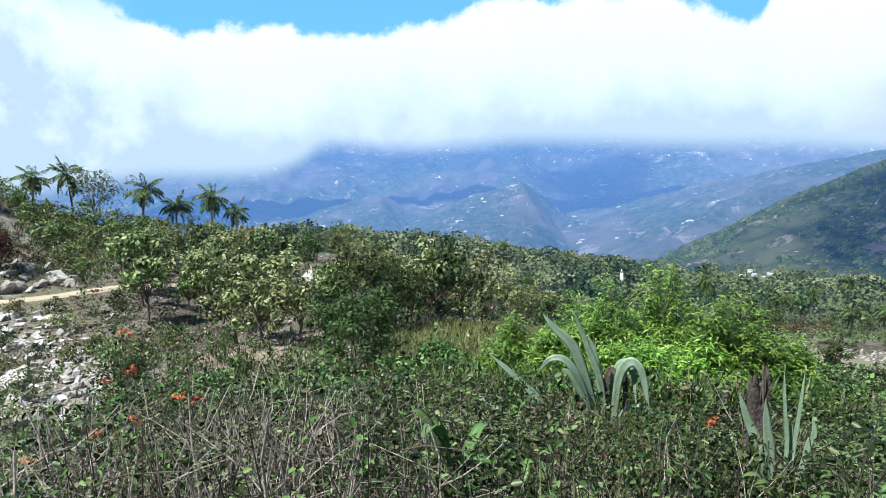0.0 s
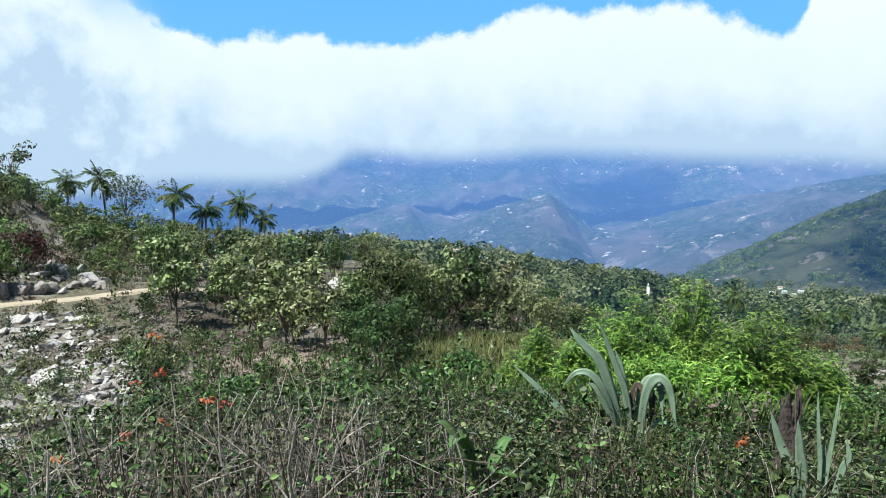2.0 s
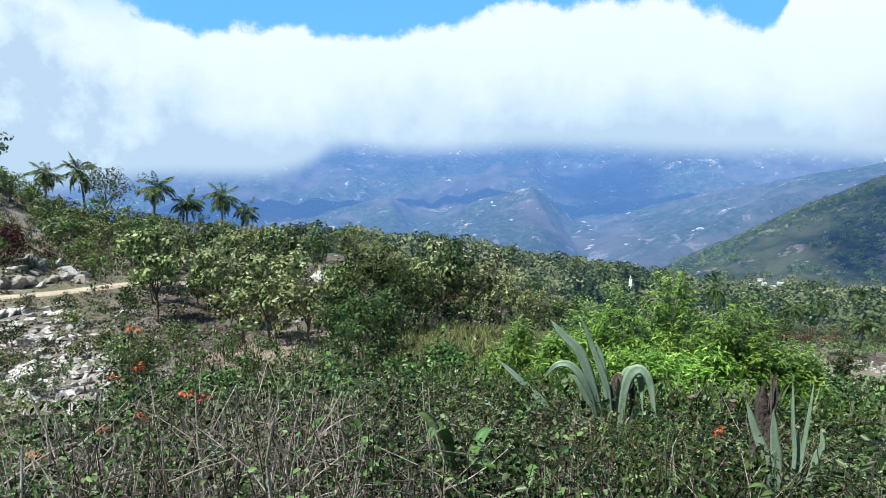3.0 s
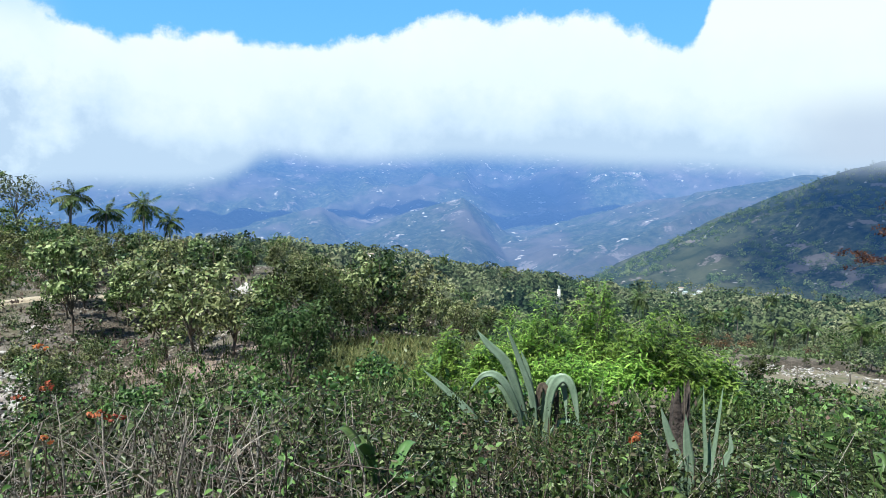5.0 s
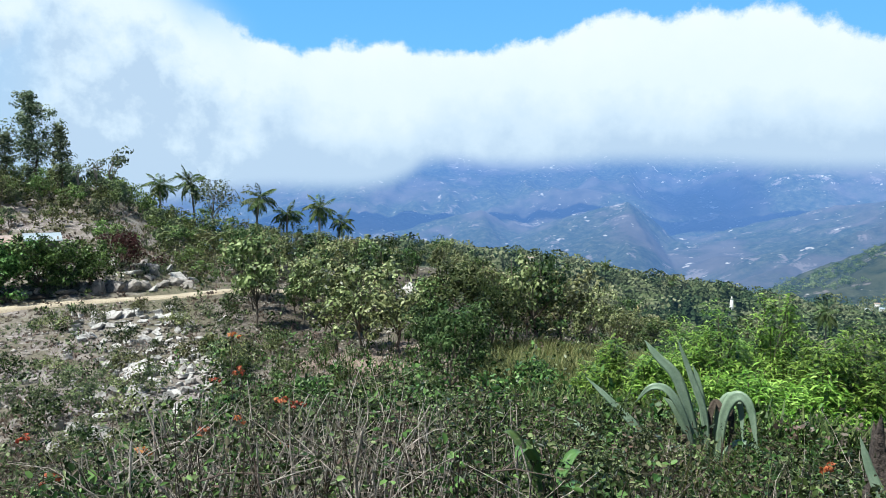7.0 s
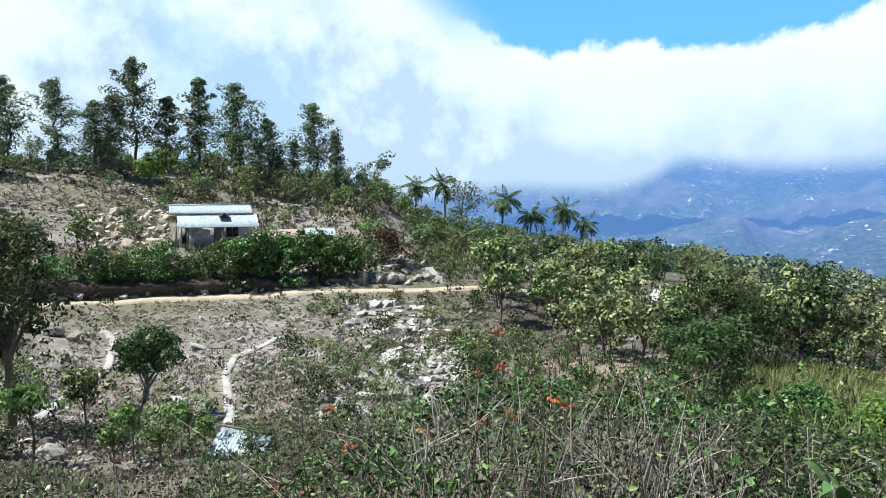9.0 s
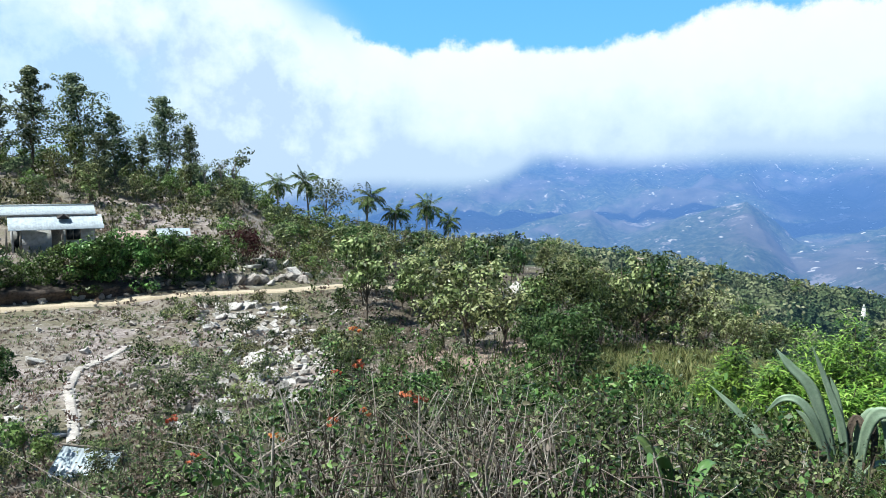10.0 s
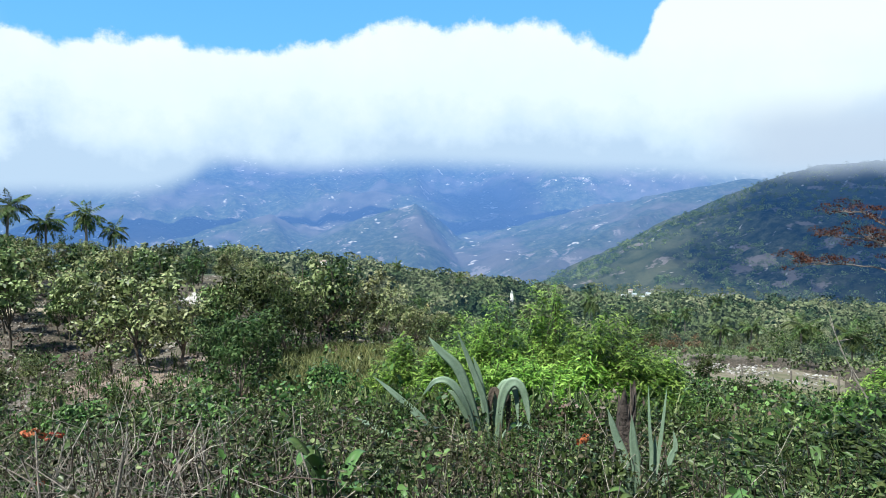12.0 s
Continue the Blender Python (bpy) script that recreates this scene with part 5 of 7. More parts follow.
def valley_woods():
    """Rounded crowns, each of a few lobes, filling the valley floor and the ridge."""
    rng = np.random.default_rng(31)
    n = 2300
    az = rng.uniform(-16, 62, n)
    d = np.exp(rng.uniform(math.log(140), math.log(1060), n))
    az[: n // 4] = rng.uniform(-14, 22, n // 4)
    d[: n // 4] = rng.uniform(165, 300, n // 4)
    keep = ~((az > 13.3) & (az < 15.8) & (d < 210)) & ((d > 175) | (az > 8)) & (value_noise(az * 0.9, np.log(d) * 9, 7) > 0.2)
    az, d = az[keep], d[keep]
    x, y = np.sin(np.radians(az)) * d, np.cos(np.radians(az)) * d
    z = ground_z(x, y)
    line = np.where(d < 170, np.interp(az, *NEAR_LINE), np.interp(az, *SKYLINE))
    roof = EYE_Z + d * np.tan(np.radians(line + rng.uniform(-0.8, 0.35, len(d))))
    h = np.minimum(rng.uniform(5, 11, len(x)) * np.interp(d, (300, 500, 1000), (1.0, 1.7, 2.4)), np.clip(roof - z, 0.8, 99))
    R = h * rng.uniform(0.48, 0.72, len(h))
    pieces = []
    for lo, hi, lobes, per in ((130, 320, 5, 62), (320, 600, 5, 38), (600, 1100, 4, 22)):
        m = (d >= lo) & (d < hi)
        pieces.append(crown_sprays(rng, np.stack([x[m], y[m], z[m] + h[m] - R[m]], 1), R[m], lobes, per, 0.62 if hi < 400 else 0.85))
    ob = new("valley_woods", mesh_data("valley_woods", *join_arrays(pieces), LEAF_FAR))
    return tagged(ob, "mixed green woodland filling the valley floor", "woodland", kind="stuff")


valley_woods()


# ================= undergrowth =================
def undergrowth(name, seed, count, az, dist, size, height, foliage, label, per=16, accept=None, stems=True):
    rng = np.random.default_rng(seed)
    a = rng.uniform(az[0], az[1], count)
    d = np.exp(rng.uniform(math.log(dist[0]), math.log(dist[1]), count))
    x, y = np.sin(np.radians(a)) * d, np.cos(np.radians(a)) * d
    if accept is not None:
        ok = accept(a, d, rng.random(count)) & (value_noise(x / (0.6 + d * 0.05), y / (0.6 + d * 0.05), seed + 9) > 0.44)
        a, d, x, y = a[ok], d[ok], x[ok], y[ok]
    z = ground_z(x, y)
    k = len(x)
    h = rng.uniform(0.35, 1.0, k) * height * (0.6 + 0.8 * value_noise(x / 2.5, y / 2.5, seed))
    t = rng.uniform(0.15, 1.0, (k, per))
    sway = rng.normal(size=(k, 1, 2)) * 0.22
    L = size[0] + size[1] * d
    px = x[:, None] + sway[..., 0] * t * h[:, None] + rng.normal(size=(k, per)) * L[:, None] * 0.7
    py = y[:, None] + sway[..., 1] * t * h[:, None] + rng.normal(size=(k, per)) * L[:, None] * 0.7
    pz = z[:, None] + t * h[:, None]
    c = np.stack([px, py, pz], -1).reshape(-1, 3)
    n = len(c)
    axis = scatter_dirs(rng, n, -0.1)
    ln = np.repeat(L, per) * rng.uniform(0.6, 1.4, n)
    pieces = [leaf_quads(c, axis, scatter_dirs(rng, n, 1.2), ln, ln * rng.uniform(0.45, 0.7, n))]
    ob = new(name, mesh_data(name, *join_arrays(pieces), foliage))
    return tagged(ob, label, "undergrowth", kind="stuff")


def cover(a, d, r):
    """Less growth on the stony terrace, the field and the road."""
    p = np.ones_like(a)
    p = np.where((a < -27) & (d > 24) & (d < 53), np.where((a > -43) & (d < 44), 0.6, 0.30), p)
    p = np.where((a < -36) & (d > 14) & (d < 25), 0.28, p)
    p = np.where((a > 26) & (a < 40) & (d > 39.5) & (d < 47.5), 0.0, p)
    p = np.where((a > -24) & (a < -6) & (d > 28) & (d < 52), 0.5, p)
    p = np.where((a > -17) & (a < -8) & (d > 27.5) & (d < 35), 0.12, p)
    p = np.where((a > -4) & (a < 8) & (d > 15) & (d < 38), 0.35, p)
    p = np.where((a > -8.5) & (a < -3.2) & (d > 15.5) & (d < 21.5), 0.08, p)
    return r < p


undergrowth("slope_undergrowth", 41, 8000, (-66, 58), (8.5, 62), (0.03, 0.0042), 0.75, LEAF_WEED, "low green herbs and brush covering the slope", 15, cover)
undergrowth("bushy_undergrowth", 42, 2600, (-30, 58), (8.5, 40), (0.05, 0.004), 1.1, LEAF_BUSH, "patches of bushy green growth on the slope", 18, cover)
undergrowth("dry_undergrowth", 43, 6500, (-66, 58), (8.5, 75), (0.03, 0.004), 0.6, LEAF_DRY, "dry straw-coloured brush scattered over the slope", 9, lambda a, d, r: r < np.where((a > 26) & (a < 40) & (d > 39) & (d < 54), 0.05, 0.8))
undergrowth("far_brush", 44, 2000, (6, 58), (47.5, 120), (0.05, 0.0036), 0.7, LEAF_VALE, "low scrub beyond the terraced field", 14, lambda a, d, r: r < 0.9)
undergrowth("slope_scrub", 45, 3400, (-66, -22), (55, 115), (0.05, 0.0030), 1.2, LEAF_OLIVE, "olive scrub on the upper hillside", 14, lambda a, d, r: ~((a > -52) & (a < -36) & (d < 72)) & (r < np.where((a < -50) & (d < 88), 0.25, 0.9)))


def hill_woods():
    """Tree crowns over the green hill."""
    rng = np.random.default_rng(35)
    n = 4200
    az = rng.uniform(16, 62, n)
    d = rng.uniform(960, 1640, n)
    x, y = np.sin(np.radians(az)) * d, np.cos(np.radians(az)) * d
    z = near_hill(x, y)
    keep = value_noise(x / 90, y / 90, 5) + 0.5 * value_noise(x / 30, y / 30, 6) > 0.58
    x, y, z = x[keep], y[keep], z[keep]
    R = rng.uniform(3.5, 10.5, len(x)) * np.interp(np.hypot(x, y), (960, 1640), (1.0, 0.7))
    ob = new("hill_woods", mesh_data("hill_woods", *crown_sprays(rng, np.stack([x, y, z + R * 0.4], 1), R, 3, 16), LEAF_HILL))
    return tagged(ob, "hazy green woodland over the hill beyond the valley", "woodland", kind="stuff")


hill_woods()

reddish = Stand([broad_tree("rusty_shrub", 292, 2.6, 2.8, BARK, leaf_material("rusty_foliage", (0.065, 0.045, 0.027), (0.125, 0.088, 0.052), (0.21, 0.155, 0.095)), 34, 20, (0.24, 0.13), 0.08, None, 4, 0.0, None, 0.5, True)],
                "dry rusty-brown shrub in the lower scrub", "shrub", "rusty shrubs of the lower scrub")
for az, d, s in ((25.4, 70, 0.9), (27.2, 74, 0.8), (29.0, 72, 0.7), (24.0, 66, 0.6), (33.5, 70, 0.6), (6.5, 62, 0.7), (-4.0, 70, 0.8), (47, 40, 0.5), (36.5, 24, 0.35)):
    reddish.plant(rng, ground_at(az, d), s)


# ================= road, paths, stones =================
ROAD = rough_material("sandy_road", (0.40, 0.335, 0.245), (0.52, 0.45, 0.345), (0.32, 0.26, 0.185), 3, 0.95, 0.4)
LIMESTONE = rough_material("pale_limestone", (0.36, 0.34, 0.32), (0.60, 0.58, 0.56), (0.19, 0.175, 0.16), 2.5, 0.9, 0.8, 0.05)
BOULDER = rough_material("grey_boulder", (0.26, 0.235, 0.22), (0.42, 0.385, 0.35), (0.12, 0.11, 0.10), 1.6, 0.9, 0.9, 0.06)
TERRACE = rough_material("terrace_earth", (0.13, 0.125, 0.075), (0.27, 0.22, 0.185), (0.085, 0.10, 0.042), 0.55, 0.95, 0.7)


def ribbon(name, line, width, mat, lift=0.05, steps=80):
    """A way laid over the ground along (azimuth, distance) stations."""
    line = np.array(line, float)
    s = np.linspace(0, len(line) - 1, steps)
    az, d = np.interp(s, np.arange(len(line)), line[:, 0]), np.interp(s, np.arange(len(line)), line[:, 1])
    x, y = np.sin(np.radians(az)) * d, np.cos(np.radians(az)) * d
    t = unit(np.gradient(np.stack([x, y], 1), axis=0))
    side = np.stack([t[:, 1], -t[:, 0]], 1)
    rows = []
    wob = width * (1 + 0.12 * fbm(s, s * 0 + 3, 3, 9))
    mid_z = ground_z(x, y)
    for k, (off, down) in enumerate(((-0.6, -0.35), (-0.5, 0.0), (-0.2, 0.02), (0.2, 0.02), (0.5, 0.0), (0.6, -0.35))):
        px, py = x + side[:, 0] * wob * off, y + side[:, 1] * wob * off
        z = np.maximum(mid_z, ground_z(px, py)) + lift + down
        rows.append(np.stack([px, py, z], 1))
    v = np.stack(rows, 1).reshape(-1, 3)
    i, j = np.meshgrid(np.arange(steps - 1), np.arange(5), indexing="ij")
    f = np.stack([i * 6 + j, i * 6 + j + 1, (i + 1) * 6 + j + 1, (i + 1) * 6 + j], -1).reshape(-1, 4)
    return new(name, mesh_data(name, v, f, mat, True))


road = ribbon("road", tuple(zip(ROAD_AZ, ROAD_D)), 1.35, ROAD, 0.10, 120)
tagged(road, "pale sandy dirt road across the hillside", "road", kind="structure")


def road_bank():
    """The steep cut above the road, undermined below the hedge."""
    az = np.arange(-72, -36.0, 0.25)
    fade = smooth(-36.0, -44.0, az)
    road_d = np.interp(az, ROAD_AZ, ROAD_D) + 1.25
    rows = []
    for off, up in ((0.0, -0.2), (0.10, 0.3), (-0.15, 0.7), (-0.25, 1.0), (0.5, 1.15), (2.2, 1.4), (4.6, None), (6.5, None)):
        d = road_d + off * np.maximum(fade, 0.15)
        x, y = np.sin(np.radians(az)) * d, np.cos(np.radians(az)) * d
        g = ground_z(np.sin(np.radians(az)) * road_d, np.cos(np.radians(az)) * road_d)
        z = ground_z(x, y) + (0.12 if off < 5 else -0.5) if up is None else g + up * fade - 0.1
        wob = fbm(az * 2.3 + off, z * 0 + off * 2, 5, 14) * 0.5
        rows.append(np.stack([x + wob * 0.5, y + wob * 0.5, z + wob * (0.6 if up else 0.1)], 1))
    v = np.concatenate(rows)
    n = len(az)
    i, j = np.meshgrid(np.arange(len(rows) - 1), np.arange(n - 1), indexing="ij")
    f = np.stack([i * n + j, i * n + j + 1, (i + 1) * n + j + 1, (i + 1) * n + j], -1).reshape(-1, 4)
    # earth coloured darker to stand in for the shade under the hedge
    earth = rough_material("shaded_bank_earth", (0.045, 0.035, 0.028), (0.115, 0.090, 0.076), (0.022, 0.018, 0.014), 2.2, 0.95, 0.9, 0.08)
    ob = new("road_bank", mesh_data("road_bank", v, f, earth))
    return tagged(ob, "steep undercut earth bank above the dirt road", "bank", kind="structure")


road_bank()


def stone_mesh(seed, mat, flat=0.6, sub=2, cuts_n=7):
    rng = np.random.default_rng(seed)
    bm = bmesh.new()
    bmesh.ops.create_icosphere(bm, subdivisions=sub, radius=0.5)
    cuts = [(Vector(rng.normal(size=3)).normalized(), rng.uniform(0.18, 0.40)) for _ in range(cuts_n)]
    for v in bm.verts:
        for nrm, dist in cuts:
            over = v.co.dot(nrm) - dist
            if over > 0:
                v.co -= nrm * over
        v.co *= 1 + 0.04 * noise.noise(v.co * 4 + Vector((seed, 0, 0)))
        v.co.z *= flat
    me = bpy.data.meshes.new("rock")
    bm.to_mesh(me)
    bm.free()
    me.materials.append(mat)
    return me


def slab_mesh(seed, mat, flat):
    """A broken limestone slab: skewed faces, chipped edges."""
    rng = np.random.default_rng(seed)
    bm = bmesh.new()
    bmesh.ops.create_cube(bm, size=0.8)
    for v in bm.verts:
        v.co += Vector(rng.uniform(-0.17, 0.17, 3))
        v.co.z *= flat
    bmesh.ops.bevel(bm, geom=bm.edges[:], offset=0.055, segments=1, affect="EDGES")
    me = bpy.data.meshes.new("rock")
    bm.to_mesh(me)
    bm.free()
    me.materials.append(mat)
    return me


WHITE_STONES = [slab_mesh(k, LIMESTONE, f) for k, f in ((1, 0.42), (2, 0.55), (3, 0.34), (4, 0.7))]
GREY_STONES = [stone_mesh(k + 20, BOULDER, f, 2) for k, f in ((1, 0.7), (2, 0.85), (3, 0.6))]


SANDY_STONES = [slab_mesh(k + 40, rough_material("sandy_limestone", (0.40, 0.34, 0.25), (0.58, 0.52, 0.43), (0.26, 0.21, 0.16), 2.5, 0.95, 0.6), f) for k, f in ((1, 0.6), (2, 0.8), (3, 0.45))]


def set_stone(rng, meshes, place, size, name, label, group, sink=0.12):
    ob = new(name, meshes[int(rng.integers(0, len(meshes)))])
    s = size * rng.uniform(0.55, 1.5, 3)
    ob.matrix_basis = Matrix.LocRotScale(Vector(place) + Vector((0, 0, size * (0.25 - sink))), Euler((rng.normal() * 0.35, rng.normal() * 0.35, rng.uniform(0, 6.28))), s)
    return tagged(ob, label, "rock", group)


rng = np.random.default_rng(51)
for x, y, az, d in spread_points(rng, 290, -37, -26.0, 24, 47, 0.38, lambda a, d: abs(a + 30.5 + (d - 36) * 0.28) < 4.2 or rng.random() < 0.10):
    set_stone(rng, WHITE_STONES, (x, y, gz(x, y)), rng.uniform(0.22, 0.7) * (0.8 if rng.random() < 0.9 else 1.25), "white_rock", "angular pale limestone rock on the scree slope", "white rocks of the scree")
for x, y, az, d in spread_points(rng, 110, -41, -28, 52.8, 60, 0.5):
    set_stone(rng, GREY_STONES if rng.random() < 0.6 else WHITE_STONES, (x, y, gz(x, y)), rng.choice((0.3, 0.45, 0.6, 0.95)) * rng.uniform(0.8, 1.2), "boulder", "grey weathered boulder on the road bank", "boulders of the bank")
for az, d, size in ((-34.6, 53.2, 1.5), (-33.6, 53.4, 1.7), (-32.6, 53.3, 1.4), (-35.7, 53.4, 1.1), (-31.4, 53.6, 1.0), (-37.0, 53.2, 0.8), (-30.4, 53.8, 0.8)):
    set_stone(rng, GREY_STONES, ground_at(az, d), size, "boulder", "grey weathered boulder on the road bank", "boulders of the bank")
for x, y, az, d in spread_points(rng, 60, -66, -27, 20, 46, 0.8):
    set_stone(rng, WHITE_STONES if rng.random() < 0.5 else GREY_STONES, (x, y, gz(x, y)), rng.uniform(0.2, 0.7), "loose_rock", "loose weathered rock lying on the terrace", "loose rocks of the terrace")
for az, d, s in ((-11.2, 60, 1.4), (-11.9, 60.6, 1.0), (-10.3, 59.5, 1.2), (-5.9, 19.0, 0.7), (-6.9, 18.4, 0.55), (-5.0, 19.4, 0.6), (-7.6, 19, 0.45), (-4.2, 19.4, 0.5), (-6.2, 17.6, 0.5), (-5.5, 18.8, 0.25), (-6.9, 19.4, 0.3), (-5.2, 19.1, 0.35), (-17, 40, 0.6), (-18.5, 42, 0.5), (-9.2, 33, 0.4), (-12.5, 26, 0.3), (-10.5, 25.5, 0.3)):
    set_stone(rng, WHITE_STONES, ground_at(az, d), s, "pale_rock", "large pale limestone rock among the brush", "pale rocks in the brush", 0.05)


for k in range(70):
    az = rng.uniform(-60, -38)
    d = float(np.interp(az, ROAD_AZ, ROAD_D)) + rng.uniform(0.9, 2.6)
    set_stone(rng, GREY_STONES if rng.random() < 0.5 else WHITE_STONES, ground_at(az, d), rng.uniform(0.25, 0.7), "bank_rock", "broken grey rock at the foot of the bank", "rocks at the foot of the bank", -0.2)
for az, d, size in ((-57.5, 41, 1.5), (-56.3, 40, 1.0), (-59, 42, 1.3), (-58.2, 39.6, 0.7)):
    set_stone(rng, GREY_STONES, ground_at(az, d), size, "grey_boulder", "large grey boulder on the terrace below the road", "boulders of the terrace", 0.1)
for x, y, az, d in spread_points(rng, 130, -55.5, -49.7, 64, 77, 0.42):
    set_stone(rng, SANDY_STONES, (x, y, gz(x, y)), rng.uniform(0.3, 1.0), "quarry_rock", "pale broken rock heaped beside the house", "broken rocks beside the house")


def small_stones():
    """Rubble too small to count on the terrace and scree."""
    rng = np.random.default_rng(52)
    n = 24000
    az = rng.uniform(-66, 4, n)
    d = np.exp(rng.uniform(math.log(18), math.log(95), n))
    az[-2000:] = rng.uniform(-62, -49.5, 2000)
    d[-2000:] = rng.uniform(66, 94, 2000)
    dens = value_noise(az * 0.35, d * 0.16, 4)
    keep = (dens > 0.42) & ~((np.abs(d - np.interp(az, ROAD_AZ, ROAD_D)) < 1.4))
    keep[-2000:] = True
    keep |= (np.abs(az + 30.5 + (d - 36) * 0.28) < 5) & (d < 46) & (d > 25) & (rng.random(n) < 0.4)
    az, d = az[keep], d[keep]
    n = len(az)
    x, y = np.sin(np.radians(az)) * d, np.cos(np.radians(az)) * d
    base = np.array([[1, 0, 0], [0, 1, 0], [-1, 0, 0], [0, -1, 0], [0, 0, 1.0], [0, 0, -1.0]])
    tri = np.array([[0, 1, 4], [1, 2, 4], [2, 3, 4], [3, 0, 4], [1, 0, 5], [2, 1, 5], [3, 2, 5], [0, 3, 5]])
    s = rng.uniform(0.05, 0.17, (n, 1)) * rng.uniform(0.7, 1.6, (n, 3))
    s *= np.interp(d, (30, 70), (0.5, 0.95))[:, None]
    s[:, 2] *= 0.7
    a = rng.uniform(0, 6.28, n)
    b = base[None] * s[:, None] * rng.uniform(0.7, 1.3, (n, 6, 1))
    v = np.stack([b[..., 0] * np.cos(a)[:, None] - b[..., 1] * np.sin(a)[:, None] + x[:, None],
                  b[..., 0] * np.sin(a)[:, None] + b[..., 1] * np.cos(a)[:, None] + y[:, None],
                  b[..., 2] + ground_z(x, y)[:, None] + s[:, 2:3] * 0.3], -1).reshape(-1, 3)
    f = (tri[None] + np.arange(n)[:, None, None] * 6).reshape(-1, 3)
    m, nn, l, p = material("rubble")
    geo = nn.new("ShaderNodeNewGeometry")
    l.new(ramp(nn, l, geo.outputs["Random Per Island"], (0.0, (0.14, 0.115, 0.095)), (0.6, (0.25, 0.22, 0.19)), (1.0, (0.48, 0.45, 0.42))), p.inputs["Base Color"])
    p.inputs["Roughness"].default_value = 0.95
    ob = new("rubble", mesh_data("rubble", v, f, m))
    return tagged(ob, "small pale and brown rubble strewn over the terrace", "rubble", kind="stuff")


small_stones()


def stone_path(name, seed, line, count, size):
    """A footpath edged and paved with flat pale stones, each a piece of it."""
    rng = np.random.default_rng(seed)
    line = np.array(line, float)
    path = thing(name, ground_at(*line[0]))
    for k in range(count):
        s = k / count * (len(line) - 1)
        az, d = np.interp(s, np.arange(len(line)), line[:, 0]), np.interp(s, np.arange(len(line)), line[:, 1])
        p = at(az + rng.normal() * 0.17, d + rng.normal() * 0.12)
        p.z = gz(p.x, p.y) + 0.04
        ob = new("stone", WHITE_STONES[int(rng.integers(0, 4))])
        ob.parent = path
        q = size * rng.uniform(0.7, 1.3)
        ob.matrix_basis = Matrix.LocRotScale(p - path.location, Euler((rng.normal() * 0.12, rng.normal() * 0.12, rng.uniform(0, 6.28))), (q * 1.2, q, q * 0.5))
    return tagged(path, "narrow winding footpath of flat pale stones", "path", "stone footpaths")


PATH_DUST = rough_material("path_dust", (0.34, 0.31, 0.29), (0.50, 0.47, 0.44), (0.24, 0.215, 0.20), 3, 0.95, 0.5)
for line in (((-41.6, 38.5), (-43.4, 36.5), (-44.8, 35), (-45.6, 31.5), (-45.4, 28), (-45.3, 26), (-45.5, 22.4)), ((-54.5, 43), (-53.6, 40), (-54, 35), (-56.3, 31), (-58.5, 27), (-59, 23))):
    trail = ribbon("footpath", line, 0.34, PATH_DUST, 0.07, 60)
    tagged(trail, "trodden pale footpath across the stony terrace", "path", kind="structure")
stone_path("stone_path", 1, ((-41.6, 38.5), (-43.4, 36.5), (-44.8, 35), (-45.6, 31.5), (-45.4, 28), (-45.3, 26), (-45.5, 22.4)), 240, 0.19)
stone_path("stone_path", 2, ((-54.5, 43), (-53.6, 40), (-54, 35), (-56.3, 31), (-58.5, 27), (-59, 23)), 180, 0.20)


def stone_wall(name, seed, a, b, count, size, label, lift=0.0):
    rng = np.random.default_rng(seed)
    wall = thing(name, ground_at(*a))
    for k in range(count):
        s = rng.random()
        p = at(a[0] + (b[0] - a[0]) * s + rng.normal() * 0.10, a[1] + (b[1] - a[1]) * s + rng.normal() * 0.2)
        p.z = gz(p.x, p.y) + lift + rng.choice((0.1, 0.4, 0.7)) * size / 0.5
        ob = new("stone", GREY_STONES[int(rng.integers(0, 3))] if rng.random() < 0.6 else WHITE_STONES[int(rng.integers(0, 4))])
        ob.parent = wall
        q = size * rng.uniform(0.7, 1.3)
        ob.matrix_basis = Matrix.LocRotScale(p - wall.location, Euler((rng.normal() * 0.2, rng.normal() * 0.2, rng.uniform(0, 6.28))), (q * 1.3, q, q * 0.8))
    return tagged(wall, label, "wall", "dry-stone walls")


stone_wall("stone_wall", 3, (-54.5, 92), (-49.5, 74), 190, 0.36, "rough dry-stone wall down the edge of a bare field")
stone_wall("stone_wall", 4, (-62, 78), (-50, 73), 150, 0.32, "low dry-stone terrace wall below a bare field")

# ================= house on the slope =================
ZINC = rough_material("zinc_sheet", (0.38, 0.45, 0.50), (0.48, 0.54, 0.59), (0.30, 0.34, 0.38), 1.2, 0.45, 0.1)
RUST = rough_material("rusty_sheet", (0.32, 0.22, 0.17), (0.48, 0.40, 0.36), (0.20, 0.11, 0.08), 1.5, 0.7, 0.2)
PLASTER = rough_material("grey_plaster", (0.44, 0.45, 0.46), (0.54, 0.55, 0.56), (0.33, 0.33, 0.33), 1.5, 0.9, 0.2)
TIMBER = rough_material("grey_timber", (0.18, 0.155, 0.13), (0.27, 0.235, 0.20), (0.11, 0.095, 0.08), 4, 0.85, 0.3)
DARK_GLASS, _n, _l, _p = material("window_glass")
_p.inputs["Base Color"].default_value, _p.inputs["Roughness"].default_value = (0.02, 0.025, 0.03, 1), 0.08


